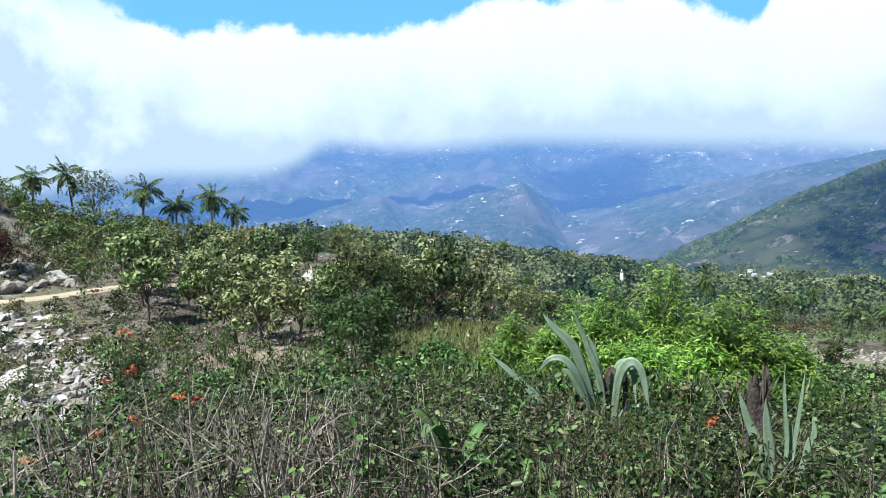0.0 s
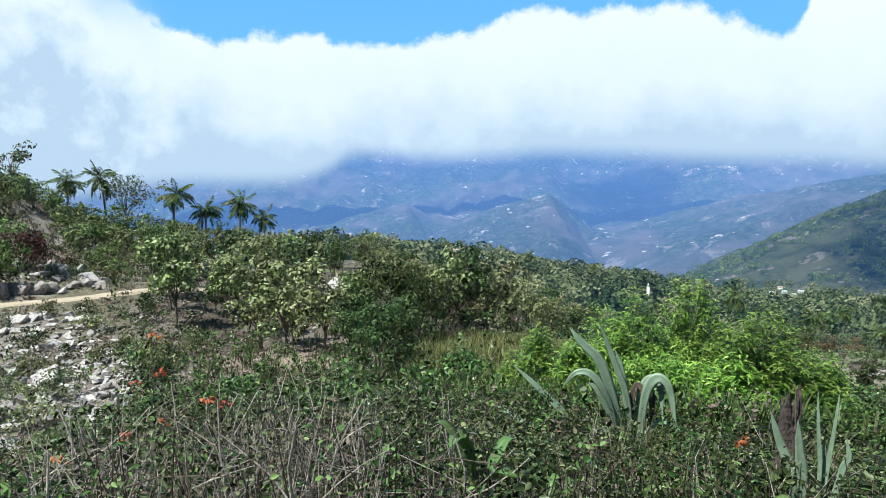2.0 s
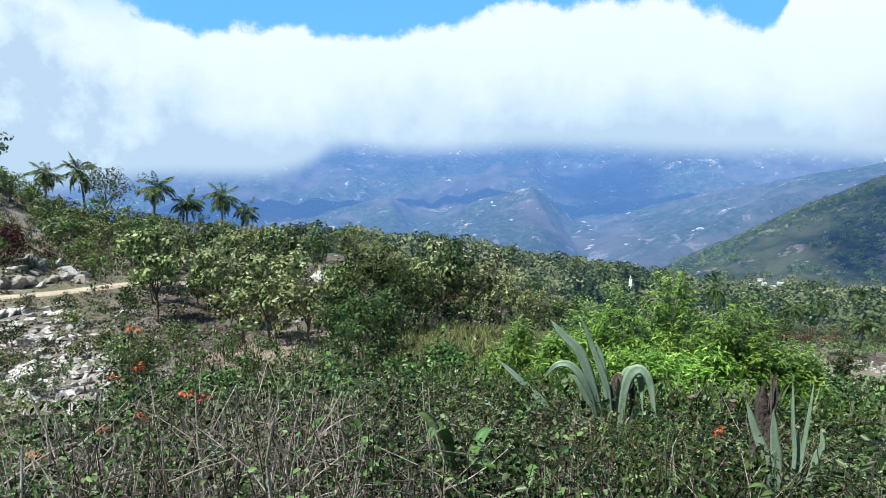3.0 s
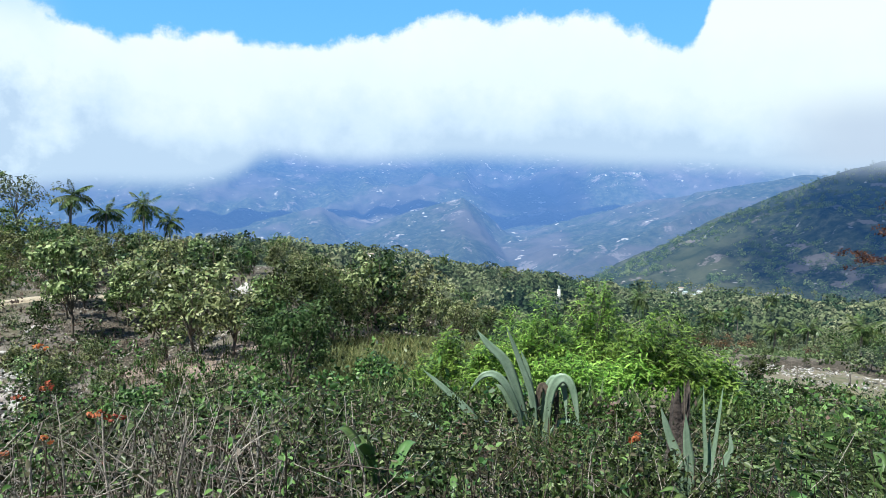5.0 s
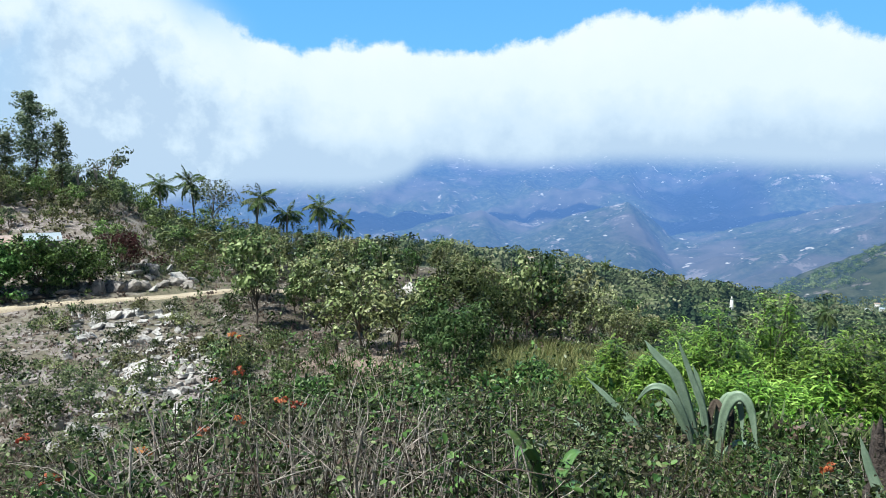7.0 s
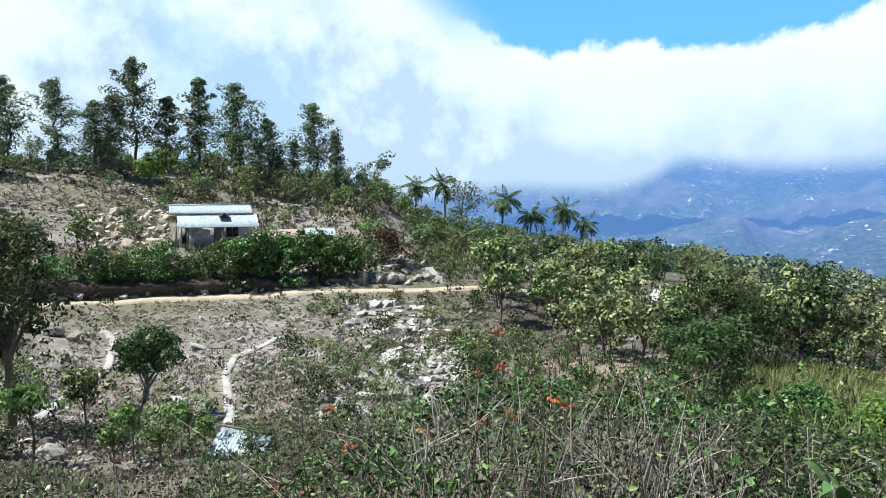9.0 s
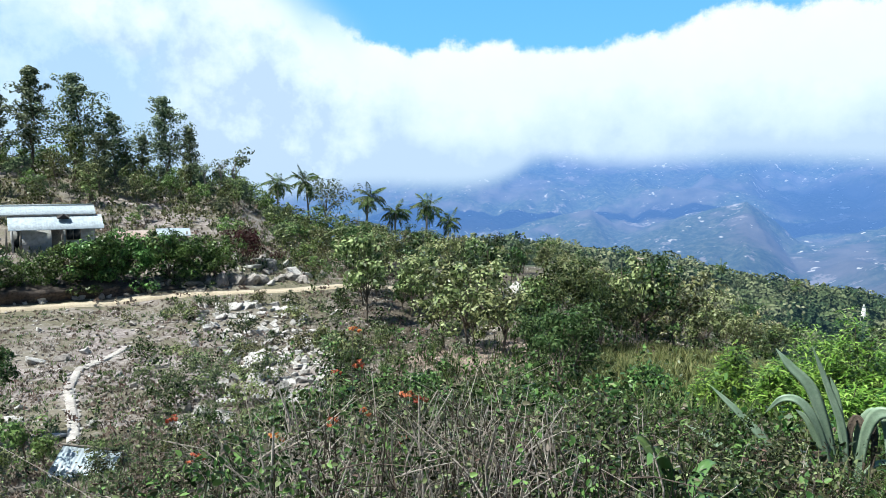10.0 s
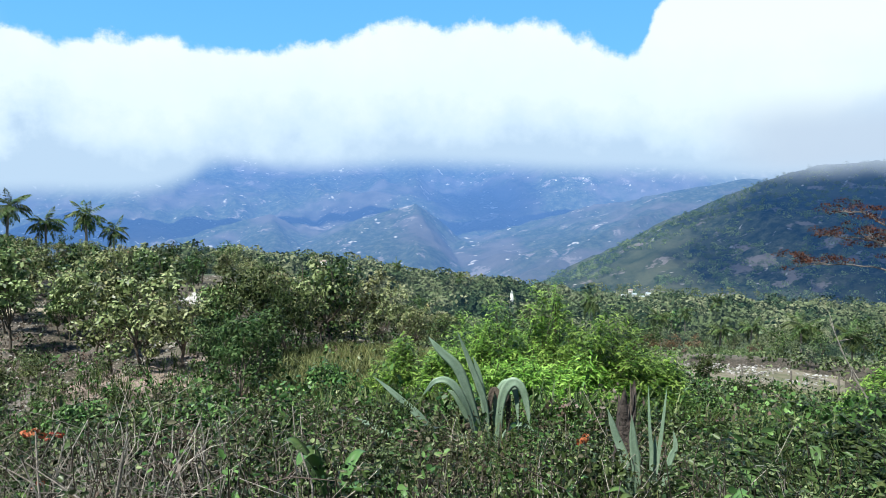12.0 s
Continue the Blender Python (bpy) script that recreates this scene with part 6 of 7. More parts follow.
def box_arrays(lo, hi):
    (a, b, c), (p, q, r) = lo, hi
    v = np.array([(a, b, c), (p, b, c), (p, q, c), (a, q, c), (a, b, r), (p, b, r), (p, q, r), (a, q, r)], float)
    f = np.array([(0, 3, 2, 1), (4, 5, 6, 7), (0, 1, 5, 4), (1, 2, 6, 5), (2, 3, 7, 6), (3, 0, 4, 7)])
    return v, f


def sheet_roof(x0, x1, y0, z0, y1, z1, pitch=0.19, depth=0.007):
    """Corrugated sheets from the eave line (y0, z0) up to the ridge line (y1, z1), with thickness."""
    n = int((x1 - x0) / pitch * 4)
    xs = np.linspace(x0, x1, n)
    wave = depth * np.sin(xs / pitch * 2 * np.pi)
    rows = [np.stack([xs, np.full(n, y), z + wave + lift], 1) for y, z, lift in ((y0, z0, 0), (y1, z1, 0), (y1, z1, -0.05), (y0, z0, -0.05))]
    v = np.concatenate(rows)
    i = np.arange(n - 1)
    f = [np.stack([a * n + i, a * n + i + 1, b * n + i + 1, b * n + i], 1) for a, b in ((0, 1), (1, 2), (2, 3), (3, 0))]
    return v, np.concatenate(f)


# near-black colour painted for the unlit inside of the roof vent's opening
VENT_DARK = rough_material("vent_shade", (0.028, 0.025, 0.024), (0.055, 0.050, 0.048), (0.018, 0.016, 0.015), 4, 0.9, 0.3)


def hill_house():
    d, mid = 65.0, -46.35
    base = at(mid, d)
    base.z = gz(base.x, base.y) - 0.1
    house = new("house")
    house.matrix_basis = Matrix.LocRotScale(base, Euler((0, 0, radians(-mid) + 0.06)), None)
    ridge = EYE_Z + d * math.tan(radians(-1.75)) - base.z
    step = EYE_Z + d * math.tan(radians(-2.45)) - base.z
    eave = EYE_Z + d * math.tan(radians(-3.35)) - base.z
    W = 3.35
    # back wall, sides and a recessed front with a veranda bay
    part("wall", box_arrays((-W + 0.5, 2.2, 0), (W - 0.3, 2.35, eave + 0.7)), PLASTER, house)
    part("wall", box_arrays((-W + 0.5, -0.9, 0), (-W + 0.65, 2.2, eave + 0.6)), PLASTER, house)
    part("wall", box_arrays((W - 0.45, -0.9, 0), (W - 0.3, 2.2, eave + 0.6)), PLASTER, house)
    front = part("wall", box_arrays((-W + 1.15, -1.05, 0), (W - 0.3, -0.9, eave + 0.35)), PLASTER, house, "pale grey plastered front wall")
    for px in (-W + 0.15, -W + 1.1, 0.6):
        part("post", box_arrays((px - 0.09, -1.75, 0), (px + 0.09, -1.57, eave + 0.1)), TIMBER, house)
    sash = part("window", box_arrays((0.9, -1.10, 1.0), (2.0, -1.052, 2.0)), TIMBER, house)
    part("pane", box_arrays((0.98, -1.125, 1.08), (1.42, -1.102, 1.92)), DARK_GLASS, sash)
    part("pane", box_arrays((1.48, -1.125, 1.08), (1.92, -1.102, 1.92)), DARK_GLASS, sash)
    part("door", box_arrays((-0.1, -1.10, 0.05), (0.75, -1.052, 2.0)), TIMBER, house)
    part("roof", sheet_roof(-W - 0.35, W - 0.1, -0.3, step + 0.12, 1.2, ridge), ZINC, house, "upper tier of pale blue-grey metal sheets")
    part("roof", sheet_roof(-W + 0.3, W + 0.3, -1.9, eave, -0.15, step), ZINC, house, "lower tier of pale blue-grey metal sheets")
    part("roof", sheet_roof(-W - 0.35, W - 0.1, 2.7, step - 0.1, 1.2, ridge - 0.01), ZINC, house)
    part("ridge_cap", box_arrays((-W - 0.35, 1.08, ridge - 0.03), (W - 0.1, 1.32, ridge + 0.07)), ZINC, house)
    bm = bmesh.new()
    g = [bm.verts.new(c) for c in ((0.35, -1.15, step - 0.28), (1.25, -1.15, step - 0.28), (0.8, -1.15, step + 0.12), (0.35, -0.55, step - 0.05), (1.25, -0.55, step - 0.05), (0.8, -0.45, step + 0.14))]
    for q in ((0, 1, 2), (0, 2, 5, 3), (1, 4, 5, 2), (0, 3, 4, 1), (3, 5, 4)):
        bm.faces.new([g[k] for k in q])
    part("roof_vent", bm, VENT_DARK, house, "small dark gabled roof vent")
    return tagged(house, "small grey house with a two-tier pale metal roof", "house")


hill_house()


def low_shed():
    base = at(-39.6, 61)
    base.z = gz(base.x, base.y) - 0.1
    shed = new("shed")
    shed.matrix_basis = Matrix.LocRotScale(base, Euler((0, 0, radians(39.6))), None)
    top = EYE_Z + 61 * math.tan(radians(-3.75)) - base.z
    for x in (-2.5, 0, 2.5):
        for y in (-0.8, 0.9):
            part("post", box_arrays((x - 0.06, y - 0.06, 0), (x + 0.06, y + 0.06, top - 0.05)), TIMBER, shed)
    part("wall", box_arrays((-2.5, 0.96, 0.0), (2.5, 1.02, top - 0.15)), TIMBER, shed)
    part("roof", sheet_roof(-2.8, 0.2, -1.3, top - 0.45, 1.2, top), RUST, shed, "rusty brown corrugated roof sheets")
    part("roof", sheet_roof(0.22, 2.8, -1.2, top - 0.35, 1.3, top + 0.1), ZINC, shed, "newer grey corrugated roof sheets")
    return tagged(shed, "low open shed with rusty and grey sheet roof", "shed")


low_shed()


GREY_ZINC = rough_material("grey_sheet", (0.24, 0.28, 0.32), (0.34, 0.38, 0.43), (0.17, 0.19, 0.22), 2.2, 0.5, 0.15)


def sheet_shelter():
    """Metal sheets over a low gabled frame at the foot of the path."""
    d, az = 19.6, -44.35
    ob = new("sheet_shelter")
    ob.matrix_basis = Matrix.LocRotScale(ground_at(az, d, -0.05), Euler((0.13, 0, radians(-az) + 1.12)), (0.88, 0.88, 0.88))

    def slope(x0, z0, z1, y0, y1):
        """Sheets that fall from the ridge over x = 0 to an eave at x0."""
        v, f = sheet_roof(y0, y1, x0, z0, 0.0, z1, 0.12, 0.012)
        return v[:, [1, 0, 2]], f

    part("roof", slope(-0.90, 0.18, 0.72, -0.92, 0.74), ZINC, ob, "bright silvery roof sheets")
    part("roof", slope(0.70, 0.34, 0.71, -0.80, 0.66), GREY_ZINC, ob, "duller grey roof sheets")
    part("ridge_beam", tube([(0, -0.98, 0.735), (0, 0, 0.75), (0, 0.82, 0.735)], (0.035, 0.035, 0.035), 6), TIMBER, ob)
    for x, y, z in ((-0.80, -0.80, 0.22), (-0.80, 0.62, 0.22), (0.62, -0.70, 0.36), (0.62, 0.58, 0.36)):
        part("post", tube([(x, y, -0.25), (x, y, z)], (0.03, 0.03), 6), TIMBER, ob)
    for k in range(4):
        part("slat", box_arrays((-0.80, -0.6 + k * 0.34, -0.15), (-0.77, -0.46 + k * 0.34, 0.19)), TIMBER, ob)
    return tagged(ob, "low gabled shelter of silvery metal sheets beside the path", "shelter")


sheet_shelter()
for az, d, s in ((-43.9, 18.5, 0.5), (-43.4, 18.7, 0.42)):
    weed_bushes.plant(rng, ground_at(az, d), s, 2)

# ================= terraced field, village, tower =================
def field():
    az, d = np.radians(np.linspace(27.2, 39.4, 60)), np.linspace(40.5, 46.8, 24)
    a, r = np.meshgrid(az, d, indexing="ij")
    r = r + 1.2 * fbm(a * 40, a * 0, 3, 6)
    x, y = np.sin(a) * r, np.cos(a) * r
    z = ground_z(x, y) + 0.28 * smooth(0.0, 0.05, np.minimum(a - az[0], az[-1] - a)) + 0.02
    edge = np.minimum.reduce([a - az[0], az[-1] - a])
    z = np.where((edge <= 0.0001), z - 0.3, z)
    z[:, 0] -= 0.8
    v = np.stack([x, y, z], -1).reshape(-1, 3)
    i, j = np.meshgrid(np.arange(59), np.arange(23), indexing="ij")
    f = np.stack([i * 24 + j, i * 24 + j + 1, (i + 1) * 24 + j + 1, (i + 1) * 24 + j], -1).reshape(-1, 4)
    ob = new("bare_field", mesh_data("bare_field", v, f, TERRACE, True))
    return tagged(ob, "bare pinkish-brown terraced field below the slope", "field", kind="structure")


field()
for k, (a, b) in enumerate((((28, 44), (33, 43.2)), ((32, 45.5), (39, 45)), ((29.5, 46.5), (36, 46.3)), ((27.6, 41.5), (29.5, 38.6)), ((33, 42.4), (38.5, 42.8)), ((30, 45), (34, 44.6)))):
    stone_wall("stone_row", 60 + k, a, b, 70, 0.13, "low row of pale stones edging the terraced field", 0.30)

WHITEWASH = rough_material("whitewash", (0.70, 0.70, 0.68), (0.80, 0.80, 0.78), (0.55, 0.54, 0.52), 0.8, 0.9, 0.1)


def village_house(name, w, l, h, roof_mat):
    house = thing(name, (0, 0, 0))
    part("wall", box_arrays((-w / 2, -l / 2, -2.0), (w / 2, l / 2, h)), WHITEWASH, house)
    for s in (-1, 1):
        part("roof", sheet_roof(-w / 2 - 0.4, w / 2 + 0.4, s * (l / 2 + 0.5), h - 0.1, 0, h + l * 0.28, 0.9, 0.04), roof_mat, house)
    for x in (-w * 0.28, w * 0.28):
        part("window", box_arrays((x - 0.5, -l / 2 - 0.04, 1.0), (x + 0.5, -l / 2 - 0.003, 2.1)), DARK_GLASS, house)
    part("door", box_arrays((-0.5, -l / 2 - 0.04, 0), (0.5, -l / 2 - 0.003, 2.1)), TIMBER, house)
    return house


cottages = Stand([village_house("village_house", 9, 6, 3.2, ZINC), village_house("village_house", 7, 6, 3.0, ZINC), village_house("village_house", 8, 6, 5.5, RUST)],
                 "small white village house among the valley trees", "house", "houses of the valley village")
rng = np.random.default_rng(61)
for az, el, d in ((24.4, -8.6, 620), (25.0, -8.8, 600), (26.4, -9.75, 420), (24.1, -8.4, 660), (29.2, -10.2, 330), (23.6, -8.7, 640), (-1.0, -5.9, 190), (1.2, -6.3, 200), (33.2, -9.2, 470), (25.5, -8.5, 640), (47.2, -8.8, 430)):
    ob = cottages.plant(rng, ground_at(az, d), 0.5 if d > 300 else 0.2)
    ob.location.z = max(ob.location.z, EYE_Z + d * math.tan(radians(el)) - 1.6)
    ob.rotation_euler.z = radians(-az) + rng.uniform(-0.5, 0.5)


def obelisk():
    """A whitewashed monument rising over the valley trees."""
    d, az = 200.0, 14.55
    base = at(az, d)
    base.z = EYE_Z + d * math.tan(radians(-8.5)) - 9.2
    t = thing("white_obelisk", base, radians(-az) + 0.5, 2.0)
    part("plinth", box_arrays((-0.34, -0.34, -3.0), (0.34, 0.34, 1.2)), WHITEWASH, t)

    def taper(lo, hi, w0, w1):
        c = np.array([(-1, -1), (1, -1), (1, 1), (-1, 1)], float)
        v = np.concatenate([np.c_[c * w0, np.full(4, lo)], np.c_[c * w1, np.full(4, hi)]])
        return v, np.array([(0, 3, 2, 1), (4, 5, 6, 7), (0, 1, 5, 4), (1, 2, 6, 5), (2, 3, 7, 6), (3, 0, 4, 7)])

    part("shaft", taper(1.203, 4.1, 0.27, 0.15), WHITEWASH, t)
    part("tip", taper(4.103, 4.6, 0.15, 0.02), WHITEWASH, t)
    return tagged(t, "slender whitewashed obelisk rising above the brush", "monument")


obelisk()

# ================= foreground: agaves, stump, broad leaves =================
def agave_material():
    m, n, l, p = material("agave_leaf")
    long, fine = noise_node(n, l, 5.0, 3), noise_node(n, l, 60, 4)
    tone = ramp(n, l, long.outputs["Fac"], (0.3, (0.13, 0.20, 0.13)), (0.55, (0.22, 0.31, 0.215)), (0.8, (0.32, 0.40, 0.30)))
    l.new(blend(n, l, 0.25, tone, ramp(n, l, fine.outputs["Fac"], (0.35, (0.12, 0.18, 0.11)), (0.7, (0.36, 0.41, 0.30)))), p.inputs["Base Color"])
    p.inputs["Roughness"].default_value = 0.42
    p.inputs["Specular IOR Level"].default_value = 0.4
    bump(n, l, p, fine.outputs["Fac"], 0.15, 0.005)
    return m


AGAVE = agave_material()


def blade(points, width, normal, thick=0.008, channel=0.25, shape=None):
    """A thick channelled leaf along points, wide in the middle, ending in a point."""
    ctrl = np.array(points, float)
    s = np.linspace(0, len(ctrl) - 1, 22)
    k = np.arange(len(ctrl))
    # smooth through the stations
    m = np.gradient(ctrl, axis=0)
    i = np.minimum(s.astype(int), len(ctrl) - 2)
    u = (s - i)[:, None]
    p = (2 * u ** 3 - 3 * u ** 2 + 1) * ctrl[i] + (u ** 3 - 2 * u ** 2 + u) * m[i] + (-2 * u ** 3 + 3 * u ** 2) * ctrl[i + 1] + (u ** 3 - u ** 2) * m[i + 1]
    t = unit(np.gradient(p, axis=0))
    side = unit(np.cross(t, np.array(normal, float)))
    up = np.cross(side, t)
    q = np.linspace(0, 1, 22)
    w = width * (np.interp(q, (0, 0.08, 0.45, 0.8, 1), (0.75, 0.6, 1.0, 0.62, 0.03)) if shape is None else shape(q))
    ring = []
    for x, lift in ((-0.5, 0.5), (-0.22, 0.12), (0, 0), (0.22, 0.12), (0.5, 0.5)):
        ring.append(p + side * (w * x)[:, None] + up * (w * channel * lift)[:, None])
    for x, lift in ((0.24, 0.10), (0, -0.02), (-0.24, 0.10)):
        ring.append(p + side * (w * x)[:, None] + up * (w * channel * lift - thick * (1 - q * 0.7))[:, None])
    v = np.stack(ring, 1).reshape(-1, 3)
    a, b = np.meshgrid(np.arange(21), np.arange(8), indexing="ij")
    f = np.stack([a * 8 + b, a * 8 + (b + 1) % 8, (a + 1) * 8 + (b + 1) % 8, (a + 1) * 8 + b], -1).reshape(-1, 4)
    return v, f, 1


WITHERED = rough_material("withered_agave", (0.060, 0.045, 0.034), (0.13, 0.10, 0.075), (0.022, 0.017, 0.013), 12)


def agave(name, az, d, drop, leaves, label, dead=()):
    """A rosette turned so that x runs to the right of the line of sight and y away from it."""
    base = at(az, d)
    base.z = drop
    ob = thing(name, base, radians(-az))
    for pts, width, nrm in leaves:
        part("leaf", blade(pts, width, nrm), AGAVE, ob)
    for pts, width, nrm in dead:
        part("withered_leaf", blade(pts, width, nrm, 0.006, 0.5), WITHERED, ob, "shrivelled dark brown leaf")
    return tagged(ob, label, "agave", "agaves in the foreground")


agave("agave", 11.85, 7.35, -1.10, (
    (((0.07, 0, 0.0), (0.03, -0.02, 0.45), (-0.12, -0.05, 0.88), (-0.25, -0.08, 1.22)), 0.073, (0.3, -1, 0.2)),
    (((0.0, 0.02, 0.0), (-0.09, -0.02, 0.40), (-0.24, -0.06, 0.82), (-0.42, -0.1, 1.02), (-0.54, -0.1, 1.17)), 0.116, (0.5, -1, 0.25)),
    (((-0.04, -0.05, 0.0), (-0.14, -0.12, 0.42), (-0.30, -0.18, 0.71), (-0.46, -0.2, 0.74), (-0.60, -0.2, 0.58)), 0.086, (0.4, -0.9, 0.5)),
    (((-0.45, 0.1, 0.0), (-0.58, 0.05, 0.22), (-0.85, 0, 0.50), (-1.10, -0.05, 0.74)), 0.086, (0.5, -0.9, 0.5)),
    (((0.16, 0, 0.0), (0.20, -0.05, 0.50), (0.30, -0.08, 0.70), (0.42, -0.1, 0.60), (0.50, -0.12, 0.14)), 0.112, (-0.2, -1, 0.3)),
    (((0.14, 0.06, 0.0), (0.15, 0.03, 0.46), (0.24, 0.0, 0.67), (0.34, -0.02, 0.58), (0.37, -0.05, 0.20)), 0.086, (-0.3, -0.9, 0.4)),
    (((0.18, 0.08, 0.0), (0.17, 0.06, 0.40), (0.20, 0.05, 0.62), (0.27, 0.04, 0.50), (0.28, 0.0, 0.16)), 0.077, (-0.3, -0.9, 0.4)),
    (((0.05, 0.08, 0.0), (0.02, 0.10, 0.4), (-0.03, 0.12, 0.72), (-0.10, 0.14, 0.92)), 0.069, (0.1, -1, 0.2)),
    (((-0.08, 0.04, 0.0), (-0.16, 0.04, 0.3), (-0.27, 0.02, 0.52), (-0.36, 0.0, 0.60)), 0.069, (0.3, -1, 0.3)),
    (((-0.05, -0.1, 0.0), (-0.18, -0.25, 0.20), (-0.40, -0.4, 0.14)), 0.069, (0.2, -0.4, 1)),
    (((-0.75, -0.05, 0.0), (-0.92, -0.1, 0.14), (-1.12, -0.1, 0.24), (-1.28, -0.1, 0.32)), 0.073, (0.3, -0.8, 0.6)),
    (((0.15, 0.05, 0.0), (0.35, 0.05, 0.22), (0.62, 0.0, 0.14)), 0.069, (-0.2, -0.5, 1)),
), "grey-green agave with long sword leaves, some folded over", (
    (((0.10, 0.06, 0.0), (0.08, 0.02, 0.42), (0.13, 0.0, 0.60), (0.20, -0.02, 0.44), (0.19, -0.04, 0.05)), 0.07, (-0.3, -0.9, 0.4)),
    (((0.12, 0.10, 0.0), (0.16, 0.06, 0.45), (0.22, 0.03, 0.58), (0.27, 0.0, 0.40), (0.25, 0.0, 0.05)), 0.08, (-0.2, -0.9, 0.4)),
    (((-0.06, 0.02, 0.0), (-0.12, -0.10, 0.25), (-0.22, -0.16, 0.20), (-0.24, -0.18, 0.02)), 0.06, (0.3, -0.8, 0.5)),
))
agave("small_agave", 23.2, 4.39, -0.50, (
    (((0.0, 0, 0), (-0.05, -0.02, 0.45), (-0.12, -0.03, 0.66), (-0.165, -0.04, 0.81)), 0.055, (0.3, -1, 0.2)),
    (((0.02, -0.02, 0), (0.0, -0.04, 0.46), (-0.02, -0.05, 0.62), (-0.034, -0.06, 0.79)), 0.06, (0.1, -1, 0.2)),
    (((0.06, 0.02, 0), (0.083, 0.02, 0.49), (0.069, 0.02, 0.70), (0.055, 0.02, 0.94)), 0.028, (-0.6, -1, 0.2)),
    (((0.07, 0.04, 0), (0.117, 0.04, 0.49), (0.14, 0.04, 0.72), (0.158, 0.04, 0.94)), 0.026, (-0.5, -1, 0.2)),
    (((0.08, 0, 0), (0.172, -0.02, 0.50), (0.205, -0.03, 0.61), (0.193, -0.03, 0.71)), 0.038, (-0.3, -1, 0.3)),
    (((0.05, 0.05, 0), (0.10, 0.06, 0.45), (0.10, 0.06, 0.66)), 0.035, (-0.4, -1, 0.2)),
), "small upright grey-green agave beside a rotten stump")
agave("small_agave", 27.0, 5.9, -1.0, (
    (((0, 0, 0), (0.06, 0, 0.2), (0.03, -0.02, 0.40), (0.05, -0.03, 0.50)), 0.09, (0, -1, 0.3)),
    (((0, 0, 0), (0.2, -0.05, 0.18), (0.42, -0.1, 0.16), (0.55, -0.1, 0.02)), 0.09, (-0.2, -0.6, 1)),
    (((0, 0, 0), (-0.1, -0.05, 0.2), (-0.18, -0.1, 0.42)), 0.07, (0.3, -1, 0.3)),
), "small grey-green agave with few leaves in the grass")
agave("small_agave", 29.5, 4.4, -0.62, (
    (((0, 0, 0), (0.1, 0, 0.22), (0.28, -0.05, 0.32), (0.42, -0.08, 0.26)), 0.08, (-0.3, -0.8, 0.8)),
    (((0, 0, 0), (-0.08, -0.05, 0.2), (-0.2, -0.1, 0.38)), 0.07, (0.3, -1, 0.3)),
    (((0, 0, 0), (0.02, 0, 0.25), (0.10, 0, 0.48)), 0.06, (0, -1, 0.3)),
), "small grey-green agave with few leaves in the grass")


def stump():
    d, az = 4.75, 22.0
    base = at(az, d)
    base.z = gz(base.x, base.y) - 0.1
    top = EYE_Z - d * math.tan(radians(16.3)) - base.z
    rows, cols = 18, 22
    a = np.arange(cols) / cols * 2 * np.pi
    v = []
    for k in range(rows):
        f = k / (rows - 1)
        r = 0.066 * (1 - 0.22 * f) + 0.03 * math.exp(-6 * f)
        fl = 1 + 0.16 * np.sin(a * 5 + 1.2 * f) + 0.22 * fbm(np.cos(a) * 2.2 + 5, np.sin(a) * 2.2 + f * 2.5, 3, 8)
        z = f * top * (1 + (0.10 * np.sin(a * 2 + 0.6) + 0.08 * np.sin(a * 5)) * (f > 0.8) * (f - 0.8) * 5)
        v.append(np.stack([np.cos(a) * r * fl + 0.05 * f, np.sin(a) * r * fl, z], 1))
    for q in (0.6, 0.2):
        v.append(np.stack([np.cos(a) * 0.05 * q + 0.05, np.sin(a) * 0.05 * q, np.full(cols, top * (0.93 - 0.1 * (1 - q)))], 1))
    v = np.concatenate(v)
    n = rows + 2
    i, j = np.meshgrid(np.arange(n - 1), np.arange(cols), indexing="ij")
    f = np.stack([i * cols + j, i * cols + (j + 1) % cols, (i + 1) * cols + (j + 1) % cols, (i + 1) * cols + j], -1).reshape(-1, 4)
    old = rough_material("rotten_wood", (0.060, 0.045, 0.038), (0.12, 0.095, 0.082), (0.025, 0.02, 0.017), 14, 0.95, 0.9, 0.02)
    ob = thing("tree_stump", base)
    part("trunk", (v, f, 1), old, ob)
    part("dead_stem", tube([(0.06, 0, top * 0.7), (0.07, -0.02, top * 1.0), (0.06, -0.02, top * 1.16)], (0.012, 0.009, 0.003), 5), BARK, ob)
    return tagged(ob, "dark rotten tree stump with a jagged top", "stump")


stump()

BROAD = leaf_material("broad_leaf", (0.075, 0.15, 0.045), (0.13, 0.23, 0.075), (0.19, 0.30, 0.11), 0.35, 0.3)


